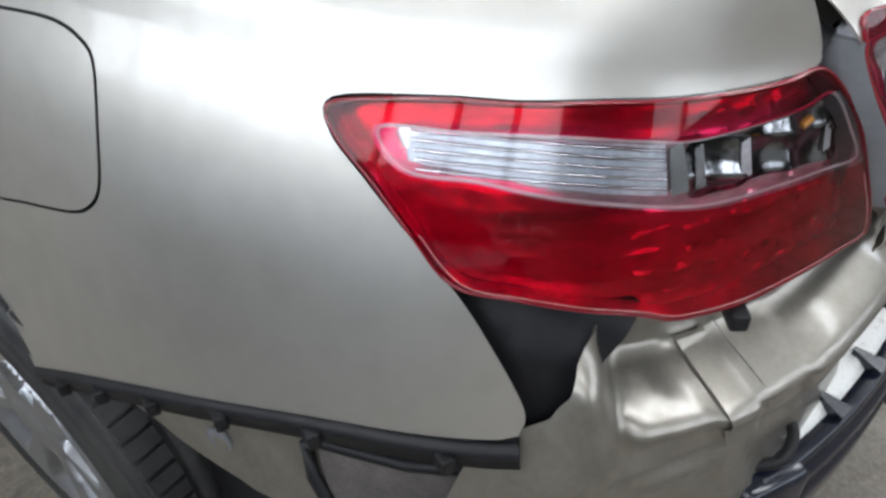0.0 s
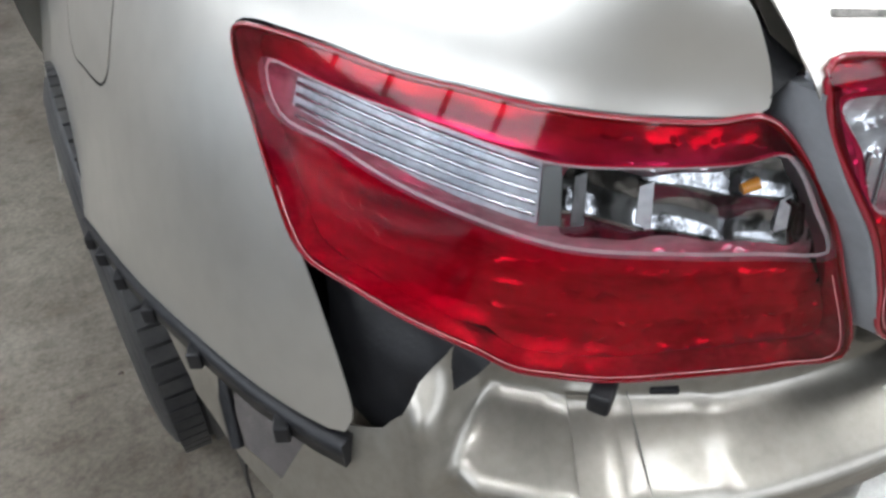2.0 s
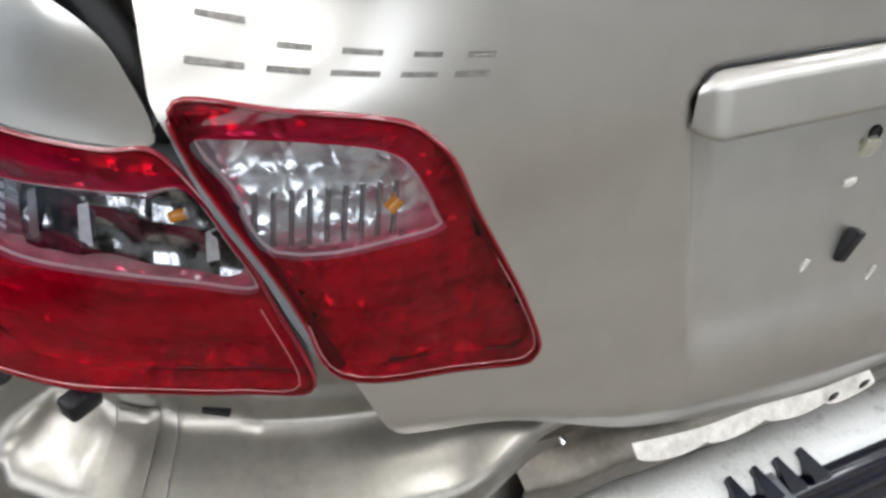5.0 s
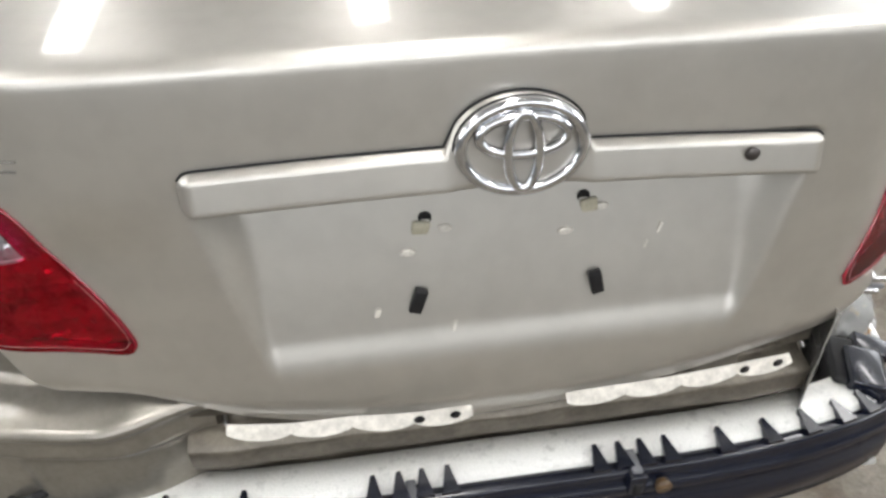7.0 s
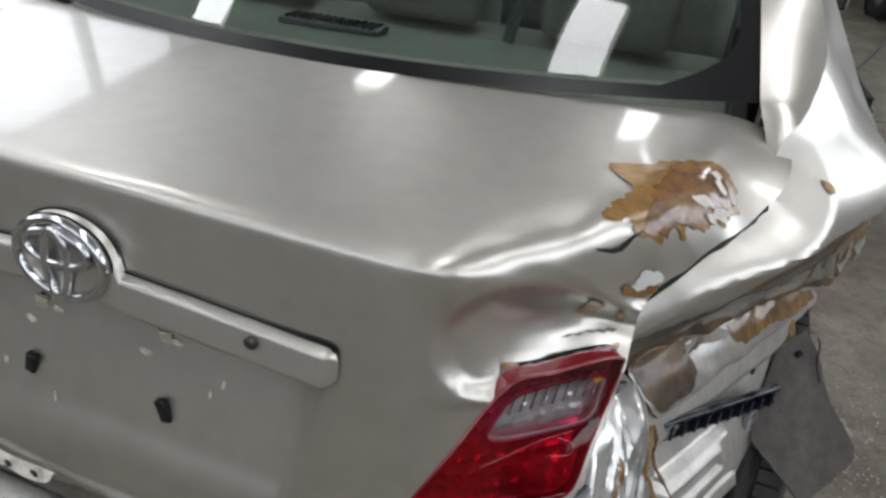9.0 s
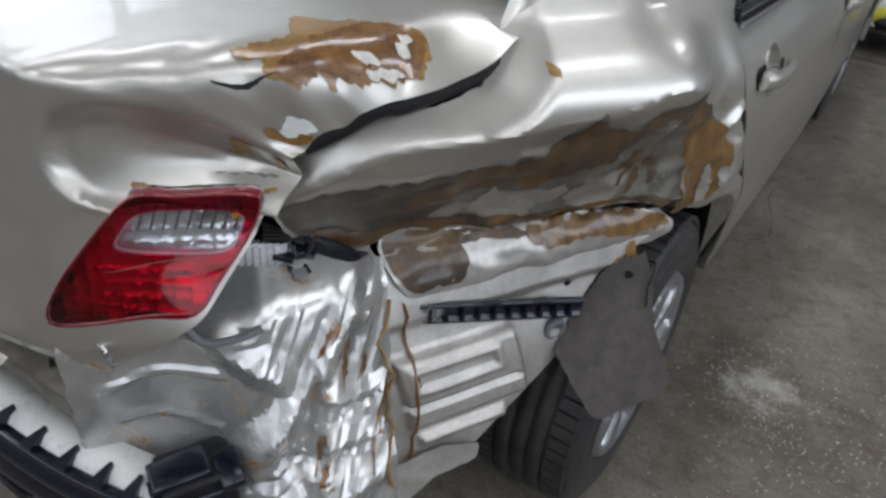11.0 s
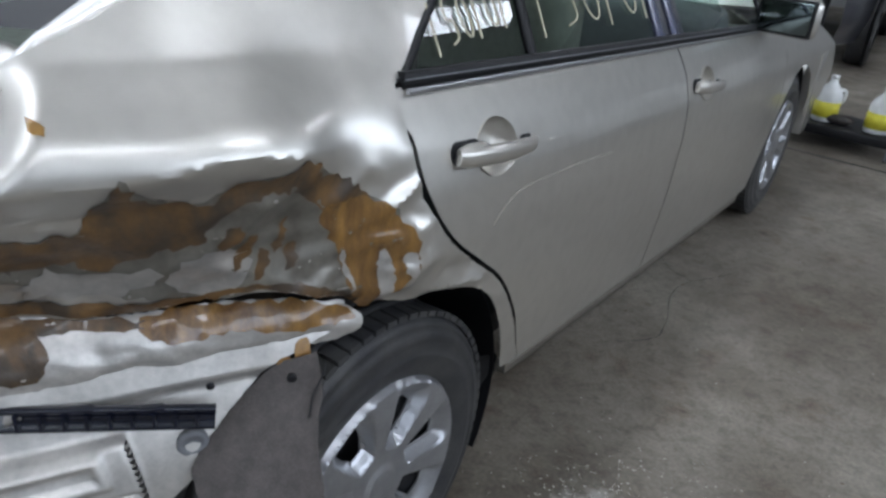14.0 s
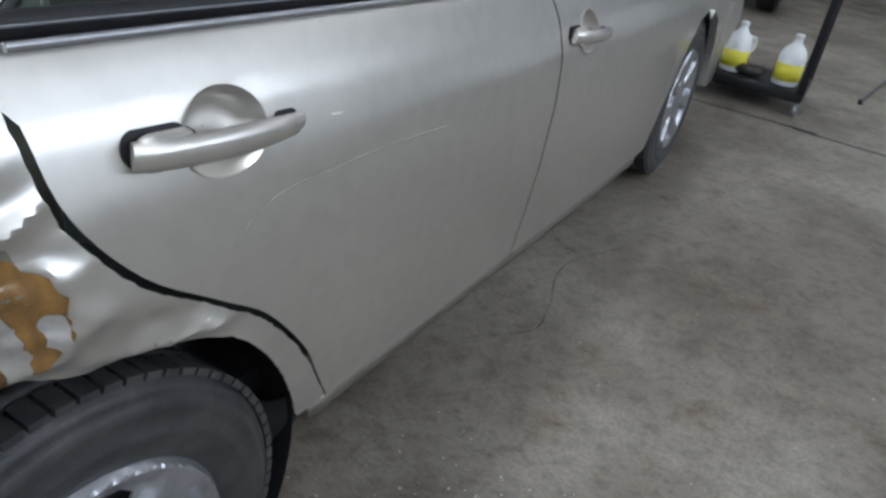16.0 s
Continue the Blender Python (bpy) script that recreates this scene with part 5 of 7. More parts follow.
# sharp folds of the crushed corner: from, to, height, half width
CREASES = ((0.02, 0.765, 0.30, 0.65, 0.022, 0.034), (0.30, 0.65, 0.56, 0.55, 0.024, 0.034), (0.32, 0.65, 0.42, 0.46, -0.022, 0.034), (0.14, 0.73, 0.20, 0.63, -0.016, 0.026),
           (0.06, 0.60, 0.28, 0.607, 0.013, 0.017), (0.06, 0.545, 0.28, 0.552, 0.013, 0.017), (0.10, 0.49, 0.28, 0.475, 0.016, 0.024),
           (0.55, 0.52, 0.42, 0.535, 0.012, 0.016), (0.54, 0.475, 0.42, 0.48, 0.012, 0.016), (0.93, 0.66, 0.62, 0.665, 0.005, 0.010),
           (0.90, 0.60, 0.64, 0.585, 0.004, 0.010), (0.62, 0.715, 0.46, 0.66, 0.016, 0.030), (0.86, 0.715, 0.52, 0.72, 0.005, 0.008))


def crush(s, z):
    """Crushed tail corner: runs from the inner body side round to the tail panel."""
    a, b, c = Vector((0.655, -0.575)), Vector((0.575, -0.74)), Vector((0.40, -0.905))
    p = a.lerp(b, s * 2) if s < 0.5 else b.lerp(c, s * 2 - 1)
    out = Vector((0.75, -0.66))
    lean = -0.42 * (z - 0.60) * smooth(1.0, 0.2, s)
    n1 = noise.noise(Vector((s * 5 + z * 2.4, z * 3.2 - s, 1.7)))
    n2 = noise.noise(Vector((s * 12, z * 12 + s * 6, 5.2)))
    zone = smooth(0.0, 0.05, s) * smooth(1.0, 0.9, s)
    w = Vector((s * 0.42 + 0.010 * n2, z + 0.008 * n1))
    k = zone * (0.003 * (0.25 - abs(n1)) + 0.001 * (0.22 - abs(n2))) * smooth(0.62, 0.42, s)
    for s0, z0, s1, z1, h, wide in CREASES:
        a2 = Vector((s0 * 0.42, z0))
        b2 = Vector((s1 * 0.42, z1))
        t = max(0.0, min(1.0, (w - a2).dot(b2 - a2) / (b2 - a2).length_squared))
        k += zone * 1.1 * h * max(0.0, 1 - (w - a2.lerp(b2, t)).length / wide)
    # close diagonal pleats, pinched together towards the wheel
    q, a3 = 0.86 * s * 0.42 + 0.5 * z, 0.86 * z - 0.5 * s * 0.42
    pleat = noise.noise(Vector((q * 30 + 0.6 * n1, a3 * 5, 2.0)))
    fine = noise.noise(Vector((q * 70, a3 * 12, 8.0)))
    k += zone * (0.022 * (0.3 - abs(pleat)) + 0.005 * (0.3 - abs(fine))) * smooth(0.60, 0.40, s) * (1 - 0.75 * smooth(0.70, 0.76, z))
    fold = -0.035 * math.exp(-(((s - 0.78) / 0.15) ** 2)) * smooth(0.45, 0.6, z)
    for z0, h in ((0.575, -0.010), (0.525, 0.010)):
        fold += h * smooth(z0 - 0.005, z0 + 0.005, z + 0.10 * (s - 0.2)) * smooth(0.34, 0.28, s) * smooth(0.02, 0.06, s)
    ledge = 0.018 * smooth(0.52, 0.50, z) - 0.075 * smooth(0.73, 0.81, z) + 0.004 * smooth(0.764, 0.760, z) * smooth(0.1, 0.2, s)
    p = p + out * (k + lean + fold + ledge)
    return Vector((p.x, p.y, z))


crushed = part("crushed_corner", creased(sheet([(0.0, 0.42), (0.10, 0.40), (0.3, 0.405), (0.55, 0.43), (1.0, 0.44), (1.0, 0.75), (0.88, 0.77), (0.694, 0.785), (0.54, 0.806), (0.37, 0.805), (0.20, 0.798), (0.08, 0.778), (0.0, 0.755)], crush, 0.0075, 0.42, 1.0, 0.0015, rounded=False, rough=0.003), 0.22), CREASED, car, "crumpled bare silver sheet metal with rusty creases")
for k in range(10):
    s0, z0 = random.uniform(0.03, 0.42), random.uniform(0.46, 0.74)
    a = random.uniform(1.8, 2.4)
    l, w = random.uniform(0.012, 0.035), random.uniform(0.002, 0.005)
    d, e = Vector((math.cos(a) * l / 0.42, math.sin(a) * l)), Vector((-math.sin(a) * w / 0.42, math.cos(a) * w))
    c = Vector((s0, z0))
    part("rust_crease", sheet([tuple(c - d), tuple(c - d * 0.3 + e), tuple(c + d * 0.5 + e * 0.7), tuple(c + d), tuple(c + d * 0.3 - e), tuple(c - d * 0.6 - e * 0.6)], crush, 0.006, 0.42, 1.0, 0, 0.0014, rough=0.006, seed=k), AMBERED, crushed)
part("rust_seam", rod([crush(0.02 + 0.02 * math.sin(k * 1.3) * (k % 3), 0.46 + 0.018 * k) + Vector((0.004, -0.004, 0)) for k in range(15)], 0.0025, 6, up=(1, 0, 0)), FILLER, crushed, "brown sealer along the panel seam")


def emboss(y, z):
    p = inner(y, z)
    k = 0.0

    def plate(y0, y1, z0, z1, r, h):
        d = min(y - y0, y1 - y, z - z0, z1 - z)
        return h * smooth(0.0, r, d)
    k += plate(-0.56, -0.36, 0.49, 0.612, 0.011, 0.016)
    k += plate(-0.545, -0.395, 0.55, 0.598, 0.0045, 0.006) - plate(-0.533, -0.407, 0.562, 0.587, 0.0045, 0.007)
    k -= plate(-0.56, -0.37, 0.525, 0.538, 0.005, 0.010)
    k += plate(-0.55, -0.40, 0.452, 0.478, 0.010, 0.012)
    k += 0.010 * smooth(0.645, 0.66, z)
    k += 0.003 * noise.noise(Vector((y * 12, z * 12, 0.5)))
    return p + Vector((0.89, -0.45, 0.1)) * k


INNER = [(-0.572, 0.735), (-0.575, 0.677), (-0.60, 0.589), (-0.61, 0.503), (-0.64, 0.406), (-0.67, 0.367), (-0.60, 0.36), (-0.464, 0.421), (-0.38, 0.475), (-0.302, 0.534), (-0.25, 0.60), (-0.173, 0.659), (-0.08, 0.69), (-0.05, 0.73), (-0.2, 0.74), (-0.35, 0.74)]
inner_r = part("inner_side_panel", sheet(INNER, emboss, 0.0048, thick=0.0015, rounded=False, rough=0.001), BARE, car, "pressed silver inner side panel with embossed rectangle")
part("bottom_flange", sheet([(-0.776, 0.42), (-0.777, 0.38), (-0.739, 0.376), (-0.608, 0.397), (-0.471, 0.406), (-0.461, 0.432), (-0.52, 0.45), (-0.62, 0.44), (-0.70, 0.44)], lambda y, z: inner(y, z) + Vector((0.012 - 0.006 * abs(noise.noise(Vector((y * 20, z * 30, 2.0)))), -0.006, 0)), 0.008, thick=0.0015, rounded=False, rough=0.003), BARE, inner_r, "crumpled bright bottom flange")
# brown folded lip over it


def lip(y, z):
    p = inner(y, z)
    t = (z - 0.675) / 0.09
    k = 0.018 * math.sin(max(0.0, min(1.0, t)) * math.pi) ** 0.7 + 0.008 * (0.3 - abs(noise.noise(Vector((y * 12, z * 40, 4.0))))) + 0.0015 * noise.noise(Vector((y * 60, z * 60, 4.0)))
    return p + Vector((0.9, -0.3, 0.2)) * k


folded = part("folded_lip", sheet([(-0.520, 0.755), (-0.490, 0.788), (-0.425, 0.786), (-0.333, 0.758), (-0.188, 0.752), (-0.075, 0.732), (-0.038, 0.700), (-0.079, 0.673), (-0.217, 0.678), (-0.394, 0.686), (-0.5, 0.692)], lip, 0.008, thick=0.0015, rough=0.003), BARE, car, "rusty folded remains of the wheel-arch lip")
for k, o in enumerate(([(-0.517, 0.755), (-0.488, 0.785), (-0.43, 0.782), (-0.405, 0.74), (-0.42, 0.70), (-0.46, 0.70), (-0.498, 0.697)], [(-0.30, 0.75), (-0.188, 0.75), (-0.075, 0.73), (-0.05, 0.705), (-0.12, 0.70), (-0.2, 0.715), (-0.29, 0.715)], [(-0.42, 0.768), (-0.33, 0.755), (-0.30, 0.74), (-0.41, 0.752)])):
    part("rust_patch", sheet(o, lip, 0.008, off=0.0012, rough=0.006, seed=k + 20.0), RUST if k != 1 else STREAK, folded, "brown rust and primer")
part("grommet", lathe([(0.0, 0.0), (0.001, 0.011), (0.006, 0.013), (0.007, 0.019), (0.003, 0.022), (-0.004, 0.022)], 24, "x", Matrix.Translation(emboss(-0.296, 0.578)) @ Matrix.Rotation(radians(-28), 4, "Z")), GREYP, inner_r, "grey rubber grommet")
part("small_hole", lathe([(0.003, 0.0), (0.003, 0.006), (-0.004, 0.006)], 14, "x", Matrix.Translation(emboss(-0.252, 0.645)) @ Matrix.Rotation(radians(-28), 4, "Z")), BLACK, inner_r)
part("rust_edge", rod([emboss(-0.51 - 0.0045 * k, 0.69 - 0.021 * k) + Vector((0.002, -0.004 + 0.004 * math.sin(k * 1.9), 0)) for k in range(15)], 0.0024, 6, up=(1, 0, 0), scale=lambda t: 0.6 + 0.7 * abs(math.sin(t * 17))), AMBERED, inner_r, "brown sealer along the panel's rear edge")
for k in range(6):
    y0, z0 = (-0.28 + 0.03 * k, 0.56 + 0.022 * k)
    part("rust_patch", sheet([(y0 - 0.012, z0 - 0.02), (y0 + 0.006, z0 - 0.012), (y0 + 0.014, z0 + 0.018), (y0 - 0.004, z0 + 0.012)], emboss, 0.006, off=0.0012, rough=0.003, seed=k + 40.0), FILLER, inner_r)
# black slotted bracket
p0, p1 = Vector((0.640, -0.495, 0.662)), Vector((0.815, -0.275, 0.628))
d = (p1 - p0)
bracket = part("bumper_bracket", sweep([p0 + d * 0.0, p0 + d * 0.5, p1], [(-0.004, -0.018), (0.006, -0.018), (0.007, -0.012), (0.002, -0.011), (0.002, 0.011), (0.007, 0.012), (0.006, 0.018), (-0.004, 0.018)]), NAVY, car, "black slotted plastic bumper bracket")
for k in range(10):
    c = p0 + d * (0.06 + 0.095 * k)
    part("rib", box((-0.002, -0.002, -0.013), (0.012, 0.002, 0.013), 0.0, Matrix.Translation(c) @ Matrix.Rotation(math.atan2(d.y, d.x) - radians(90), 4, "Z")), NAVY, bracket, "", False)
for t in (0.42, 0.72):
    part("clip", box((-0.004, -0.015, 0.012), (0.008, 0.015, 0.020), 0.002, Matrix.Translation(p0 + d * t) @ Matrix.Rotation(math.atan2(d.y, d.x) - radians(90), 4, "Z")), NAVY, bracket)
part("boss", lathe([(0.0, 0.004), (0.007, 0.006), (0.009, 0.012), (0.004, 0.017), (-0.004, 0.017)], 20, "x", Matrix.Translation(p0 + d * 0.05) @ Matrix.Rotation(math.atan2(d.y, d.x) - radians(90), 4, "Z")), GREYP, bracket)


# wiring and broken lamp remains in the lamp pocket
# Added black sheet that supplies the darkness of the empty lamp pocket.
pocket = part("lamp_pocket", sheet([(-0.66, 0.75), (-0.48, 0.74), (-0.46, 0.84), (-0.56, 0.92), (-0.64, 0.94), (-0.72, 0.90), (-0.74, 0.80)], lambda y, z: Vector((0.44 + 0.35 * (y + 0.6) + 0.006 * math.sin(y * 60), y, z)), 0.02, thick=0.002), BLACK, car, "black sheet standing in for the dark hollow of the missing outer lamp")
def carrier(a, b):
    return Vector((0.53, -0.60, 0.80)) + Vector((0.66, 0.75, 0)) * a + Vector((0.012 * math.sin(a * 40), -0.010 * math.sin(b * 50), b))


part("lamp_carrier", sheet([(-0.1255, 0.0585), (-0.0905, 0.0641), (-0.034, 0.0584), (-0.0089, 0.0389), (0.0114, 0.0019), (0.0487, -0.0267), (0.0759, -0.0342), (0.0553, -0.0512), (0.0086, -0.0374), (-0.022, -0.0256), (-0.0542, -0.0315), (-0.07, -0.02), (-0.08, 0.02), (-0.1026, 0.0264), (-0.1304, 0.0209)], carrier, 0.006, thick=0.006, rounded=False, rough=0.002, holes=([(-0.0386 + 0.013 * math.cos(k * math.tau / 12), 0.0081 + 0.013 * math.sin(k * math.tau / 12)) for k in range(12)],), out=(0.75, -0.66, 0)), NAVY, pocket, "broken black lamp carrier")
part("carrier_ring", rod([carrier(-0.0386 + 0.016 * math.cos(k * math.tau / 16), 0.0081 + 0.016 * math.sin(k * math.tau / 16)) + Vector((0.006, -0.005, 0)) for k in range(17)], 0.003, 6, up=(0.75, -0.66, 0.1)), GREYP, pocket, "grey socket ring")
for k in range(7):
    part("reflector_rib", rod([carrier(-0.098 + 0.007 * k, 0.016 - 0.001 * k) + Vector((0.006, -0.005, 0)), carrier(-0.090 + 0.0055 * k, -0.032 - 0.001 * k) + Vector((0.006, -0.005, 0))], 0.0022, 5), SILVER, pocket)
    part("carrier_rib", rod([carrier(-0.118 + 0.009 * k, 0.054) + Vector((0.005, -0.004, 0)), carrier(-0.122 + 0.009 * k, 0.030) + Vector((0.005, -0.004, 0))], 0.0016, 5), GREYP, pocket)
part("lamp_socket", lathe([(0.0, 0.010), (0.02, 0.014), (0.022, 0.022), (0.0, 0.026), (-0.03, 0.024)], 24, "x", Matrix.Translation((0.505, -0.608, 0.798)) @ Matrix.Rotation(radians(-40), 4, "Z")), NAVY, pocket, "round black bulb socket")
for k in range(8):
    part("reflector_rib", box((-0.0012, -0.010, -0.016), (0.004, 0.010, 0.014), 0.001, Matrix.Translation((0.508 - 0.005 * k, -0.640 - 0.008 * k, 0.79 + 0.002 * k)) @ Matrix.Rotation(radians(-10), 4, "Z")), SILVER, pocket, "torn silver reflector")
for k in range(12):
    q = Vector((0.515, -0.60, 0.80)) + Vector((random.uniform(-0.02, 0.02), random.uniform(-0.05, 0.09), random.uniform(-0.05, 0.03)))
    part("broken_plastic", box((-0.008, -0.014, -0.005), (0.008, 0.014, 0.005), 0.002, Matrix.Translation(q) @ Euler((random.uniform(-0.8, 0.8), random.uniform(-0.8, 0.8), random.uniform(-1.2, 0.2))).to_matrix().to_4x4()), NAVY if k % 3 else GREYP, pocket)
for k in range(4):
    part("wire", rod(curve([(0.50, -0.66, 0.82 + 0.008 * k), (0.53, -0.60, 0.80), (0.56, -0.55, 0.765 - 0.01 * k), (0.59, -0.51, 0.74)], 6), 0.003, 6), RUBBER, pocket, "black wiring")
part("bent_wire", rod(curve([(0.50, -0.80, 0.775), (0.525, -0.79, 0.745), (0.55, -0.755, 0.742), (0.565, -0.73, 0.75)], 6), 0.005, 8), GREYP, car, "bent grey bracket wire")
# dark edge of the split between lid and wing
part("weather_seal", rod(curve([(-0.585, -0.81, 0.955), (-0.605, -0.755, 0.98), (-0.638, -0.66, 0.995), (-0.66, -0.58, 1.01), (-0.675, -0.45, 1.05), (-0.68, -0.36, 1.09)], 6), 0.014, 10), RUBBER, car, "black boot seal in the open gap")
EDGE = curve([lid(0.695, 1.98), lid(0.698, 1.87), lid(0.694, 1.77), lid(0.685, 1.66), lid(0.673, 1.54), lid(0.65, 1.27), lid(0.633, 1.13), lid(0.606, 0.92), lid(0.58, 0.75)], 4)
part("seal_edge", rod([q + Vector((-0.014, 0.006, -0.020)) for q in EDGE], 0.013, 10, up=(0, 0.3, 1)), RUBBER, car, "black boot seal in the narrow torn gap")
part("gutter", grid(lambda u, v: EDGE[min(len(EDGE) - 1, int(u + 0.5))] + Vector((-0.028 - 0.03 * v, 0.012, -0.028 - 0.05 * v)), 0, len(EDGE) - 1, 0, 1, len(EDGE) - 1, 3), BLACK, car, "black boot gutter in the torn gap")

# ---- bumper reinforcement ----
def beam_line(off_y, z, n=40, a=-0.60, b=0.55):
    pts = []
    for k in range(n + 1):
        x = a + (b - a) * k / n
        pts.append((x, -0.950 + 0.09 * abs(x / 0.62) ** 3.6 + off_y, z - 0.028 * (x / 0.65) ** 2))
    return pts


beam = part("bumper_beam", sweep(beam_line(0.0, 0.52), [(0.0, 0.05), (0.012, 0.055), (0.016, 0.045), (0.010, 0.034), (0.020, 0.03), (0.022, 0.012), (0.014, 0.006), (0.024, 0.0), (0.022, -0.05), (0.010, -0.065), (-0.05, -0.065), (-0.05, 0.045)]), NAVY, car, "dark blue-black plastic bumper absorber across the tail")
part("foam_pad", sweep(beam_line(0.032, 0.566, a=-0.54, b=0.515), [(0.028, 0.004), (0.026, -0.012), (-0.028, -0.012), (-0.028, 0.010), (0.018, 0.012)]), PAD, beam, "white foam pad on top of the beam")
part("lower_lip", sweep(beam_line(-0.004, 0.452, a=-0.57, b=0.55), [(0.010, 0.004), (0.012, -0.004), (-0.04, -0.008), (-0.04, 0.0)]), NAVY, beam, "dark lower edge")


def beam_at(x):
    return Vector((x, -0.950 + 0.09 * abs(x / 0.62) ** 3.6, 0.566 - 0.028 * (x / 0.65) ** 2))


def spike(x):
    q, n = beam_at(x), beam_at(x + 0.01) - beam_at(x - 0.01)
    a = math.atan2(n.y, n.x)
    bm = bmesh.new()
    pts = [(-0.010, 0.0, 0.014), (0.012, 0.0, 0.014), (0.003, 0.034, 0.020), (-0.002, 0.034, 0.020)]
    top = [bm.verts.new((x0, y0 - 0.012, z0)) for x0, y0, z0 in pts]
    bot = [bm.verts.new((x0, y0 - 0.012, 0.0)) for x0, y0, z0 in pts]
    bm.faces.new(top)
    for k in range(4):
        bm.faces.new((top[k], bot[k], bot[(k + 1) % 4], top[(k + 1) % 4]))
    bmesh.ops.recalc_face_normals(bm, faces=bm.faces[:])
    bmesh.ops.transform(bm, matrix=Matrix.Translation(q) @ Matrix.Rotation(a, 4, "Z"), verts=bm.verts)
    part("rib", bm, NAVY, beam, "", False)


for x in (-0.49, -0.411, -0.317, -0.165, -0.075, 0.109, 0.20, 0.274, 0.34, 0.399, 0.455, 0.50):
    spike(x)
for x in (-0.12, 0.153):
    q = beam_at(x)
    part("bracket", box((-0.011, -0.026, -0.026), (0.011, 0.012, 0.008), 0.003, Matrix.Translation(q)), NAVY, beam)
    for dx in (-0.014, 0.014):
        spike(x + dx)
    part("clip", box((-0.006, -0.020, 0.004), (0.006, 0.014, 0.013), 0.002, Matrix.Translation(q)), GREYP, beam, "grey steel clip")
    part("slot", box((-0.006, -0.029, -0.022), (0.006, 0.0, -0.002), 0.002, Matrix.Translation(q)), RUBBER, beam)
    part("bolt", lathe([(0.0, 0.0), (-0.006, 0.004), (-0.006, 0.009), (0.004, 0.011)], 12, "z", Matrix.Translation((x + 0.035, q.y - 0.022, 0.545)) @ Matrix.Rotation(radians(90), 4, "X")), RUST, beam, "rusty bolt")
for x in (-0.31, -0.02, 0.29):
    part("slot", box((-0.035, -0.027, -0.004), (0.035, -0.02, 0.004), 0.002, Matrix.Translation(beam_at(x) + Vector((0, 0, -0.10)))), RUBBER, beam)
# crumpled right end of the absorber
END = Matrix.Translation((0.565, -0.852, 0.512)) @ Matrix.Rotation(radians(-25), 4, "Z")
for lo, hi, bev, tilt, m in (((-0.075, -0.047, -0.060), (0.0, 0.047, 0.058), 0.008, 0.0, BLACK), ((-0.06, -0.054, 0.020), (-0.012, 0.020, 0.066), 0.005, 0.06, NAVY), ((-0.03, -0.030, -0.040), (0.006, 0.030, 0.036), 0.006, -0.05, NAVY), ((-0.07, -0.058, -0.075), (-0.02, 0.0, -0.030), 0.005, 0.10, BLACK), ((-0.05, 0.030, 0.030), (0.004, 0.062, 0.050), 0.004, 0.2, NAVY)):
    part("end_block", box(lo, hi, bev, END @ Matrix.Rotation(tilt, 4, "Y") @ Matrix.Rotation(tilt * 0.7, 4, "X")), m, beam, "black crushed end of the absorber")
for k in range(7):
    part("torn_tab", box((-0.010, -0.004, -0.012), (0.010, 0.004, 0.012), 0.0015, END @ Matrix.Translation((-0.030 + 0.006 * (k % 3), -0.056, 0.045 - 0.018 * k)) @ Euler((0.25 * k, 0.5 - 0.2 * (k % 2), 0.4 * k)).to_matrix().to_4x4()), GREYP if k % 2 else NAVY, beam)
part("torn_sheet", sheet([(-0.09, -0.05), (-0.04, -0.075), (0.0, -0.10), (0.03, -0.085), (0.01, -0.05), (-0.03, -0.03)], lambda u, v: END @ Vector((u - 0.01, -0.058 + 0.004 * math.sin(u * 90), v)), 0.01, thick=0.001, rough=0.002, out=(0, -1, 0)), WHITE, beam, "torn white plastic sheet")
part("end_block", box((-0.045, -0.03, -0.055), (0.035, 0.045, 0.045), 0.010, Matrix.Translation((-0.582, -0.872, 0.505)) @ Matrix.Rotation(radians(-30), 4, "Z")), NAVY, beam, "blue-black left end of the absorber")
part("end_hook", rod(curve([(-0.60, -0.86, 0.55), (-0.585, -0.885, 0.565), (-0.555, -0.885, 0.575), (-0.54, -0.87, 0.572)], 5), 0.006, 8), RUBBER, beam, "bent black end hook")

# ---- felt flap, wheels ----
def flap_surf(u, v):
    top = Vector((0.815, -0.165, 0.668)).lerp(Vector((0.902, -0.112, 0.668)), u)
    low = Vector((0.808, -0.318, 0.535)).lerp(Vector((0.968, -0.248, 0.520)), u)
    p = top.lerp(low, v)
    return p + Vector((0.5, -0.7, 0.3)) * (0.010 * math.sin(u * 5 + 0.6) * smooth(0, 0.4, v) + 0.004 * noise.noise(Vector((u * 4, v * 4, 1.0))))


flap = part("arch_flap", sheet([(0.30, -0.015), (0.13, 0.03), (-0.03, 0.17), (-0.10, 0.55), (-0.08, 0.88), (0.06, 1.02), (0.30, 1.22), (0.50, 1.38), (0.60, 1.36), (0.72, 1.29), (1.01, 1.07), (1.08, 0.98), (1.07, 0.85), (0.90, 0.55), (0.83, 0.35), (0.79, 0.20), (0.55, -0.06), (0.46, -0.05)], flap_surf, 0.008, 0.13, 0.20, 0.004, rough=0.0015), FELT, car, "grey felt wheel-arch flap hanging loose")
part("pin", lathe([(0.0, 0.0), (0.005, 0.003), (0.003, 0.007), (-0.002, 0.007)], 12, "x", Matrix.Translation(flap_surf(0.35, 0.12) + Vector((0.004, -0.005, 0))) @ Matrix.Rotation(radians(-50), 4, "Z")), BLACK, flap)
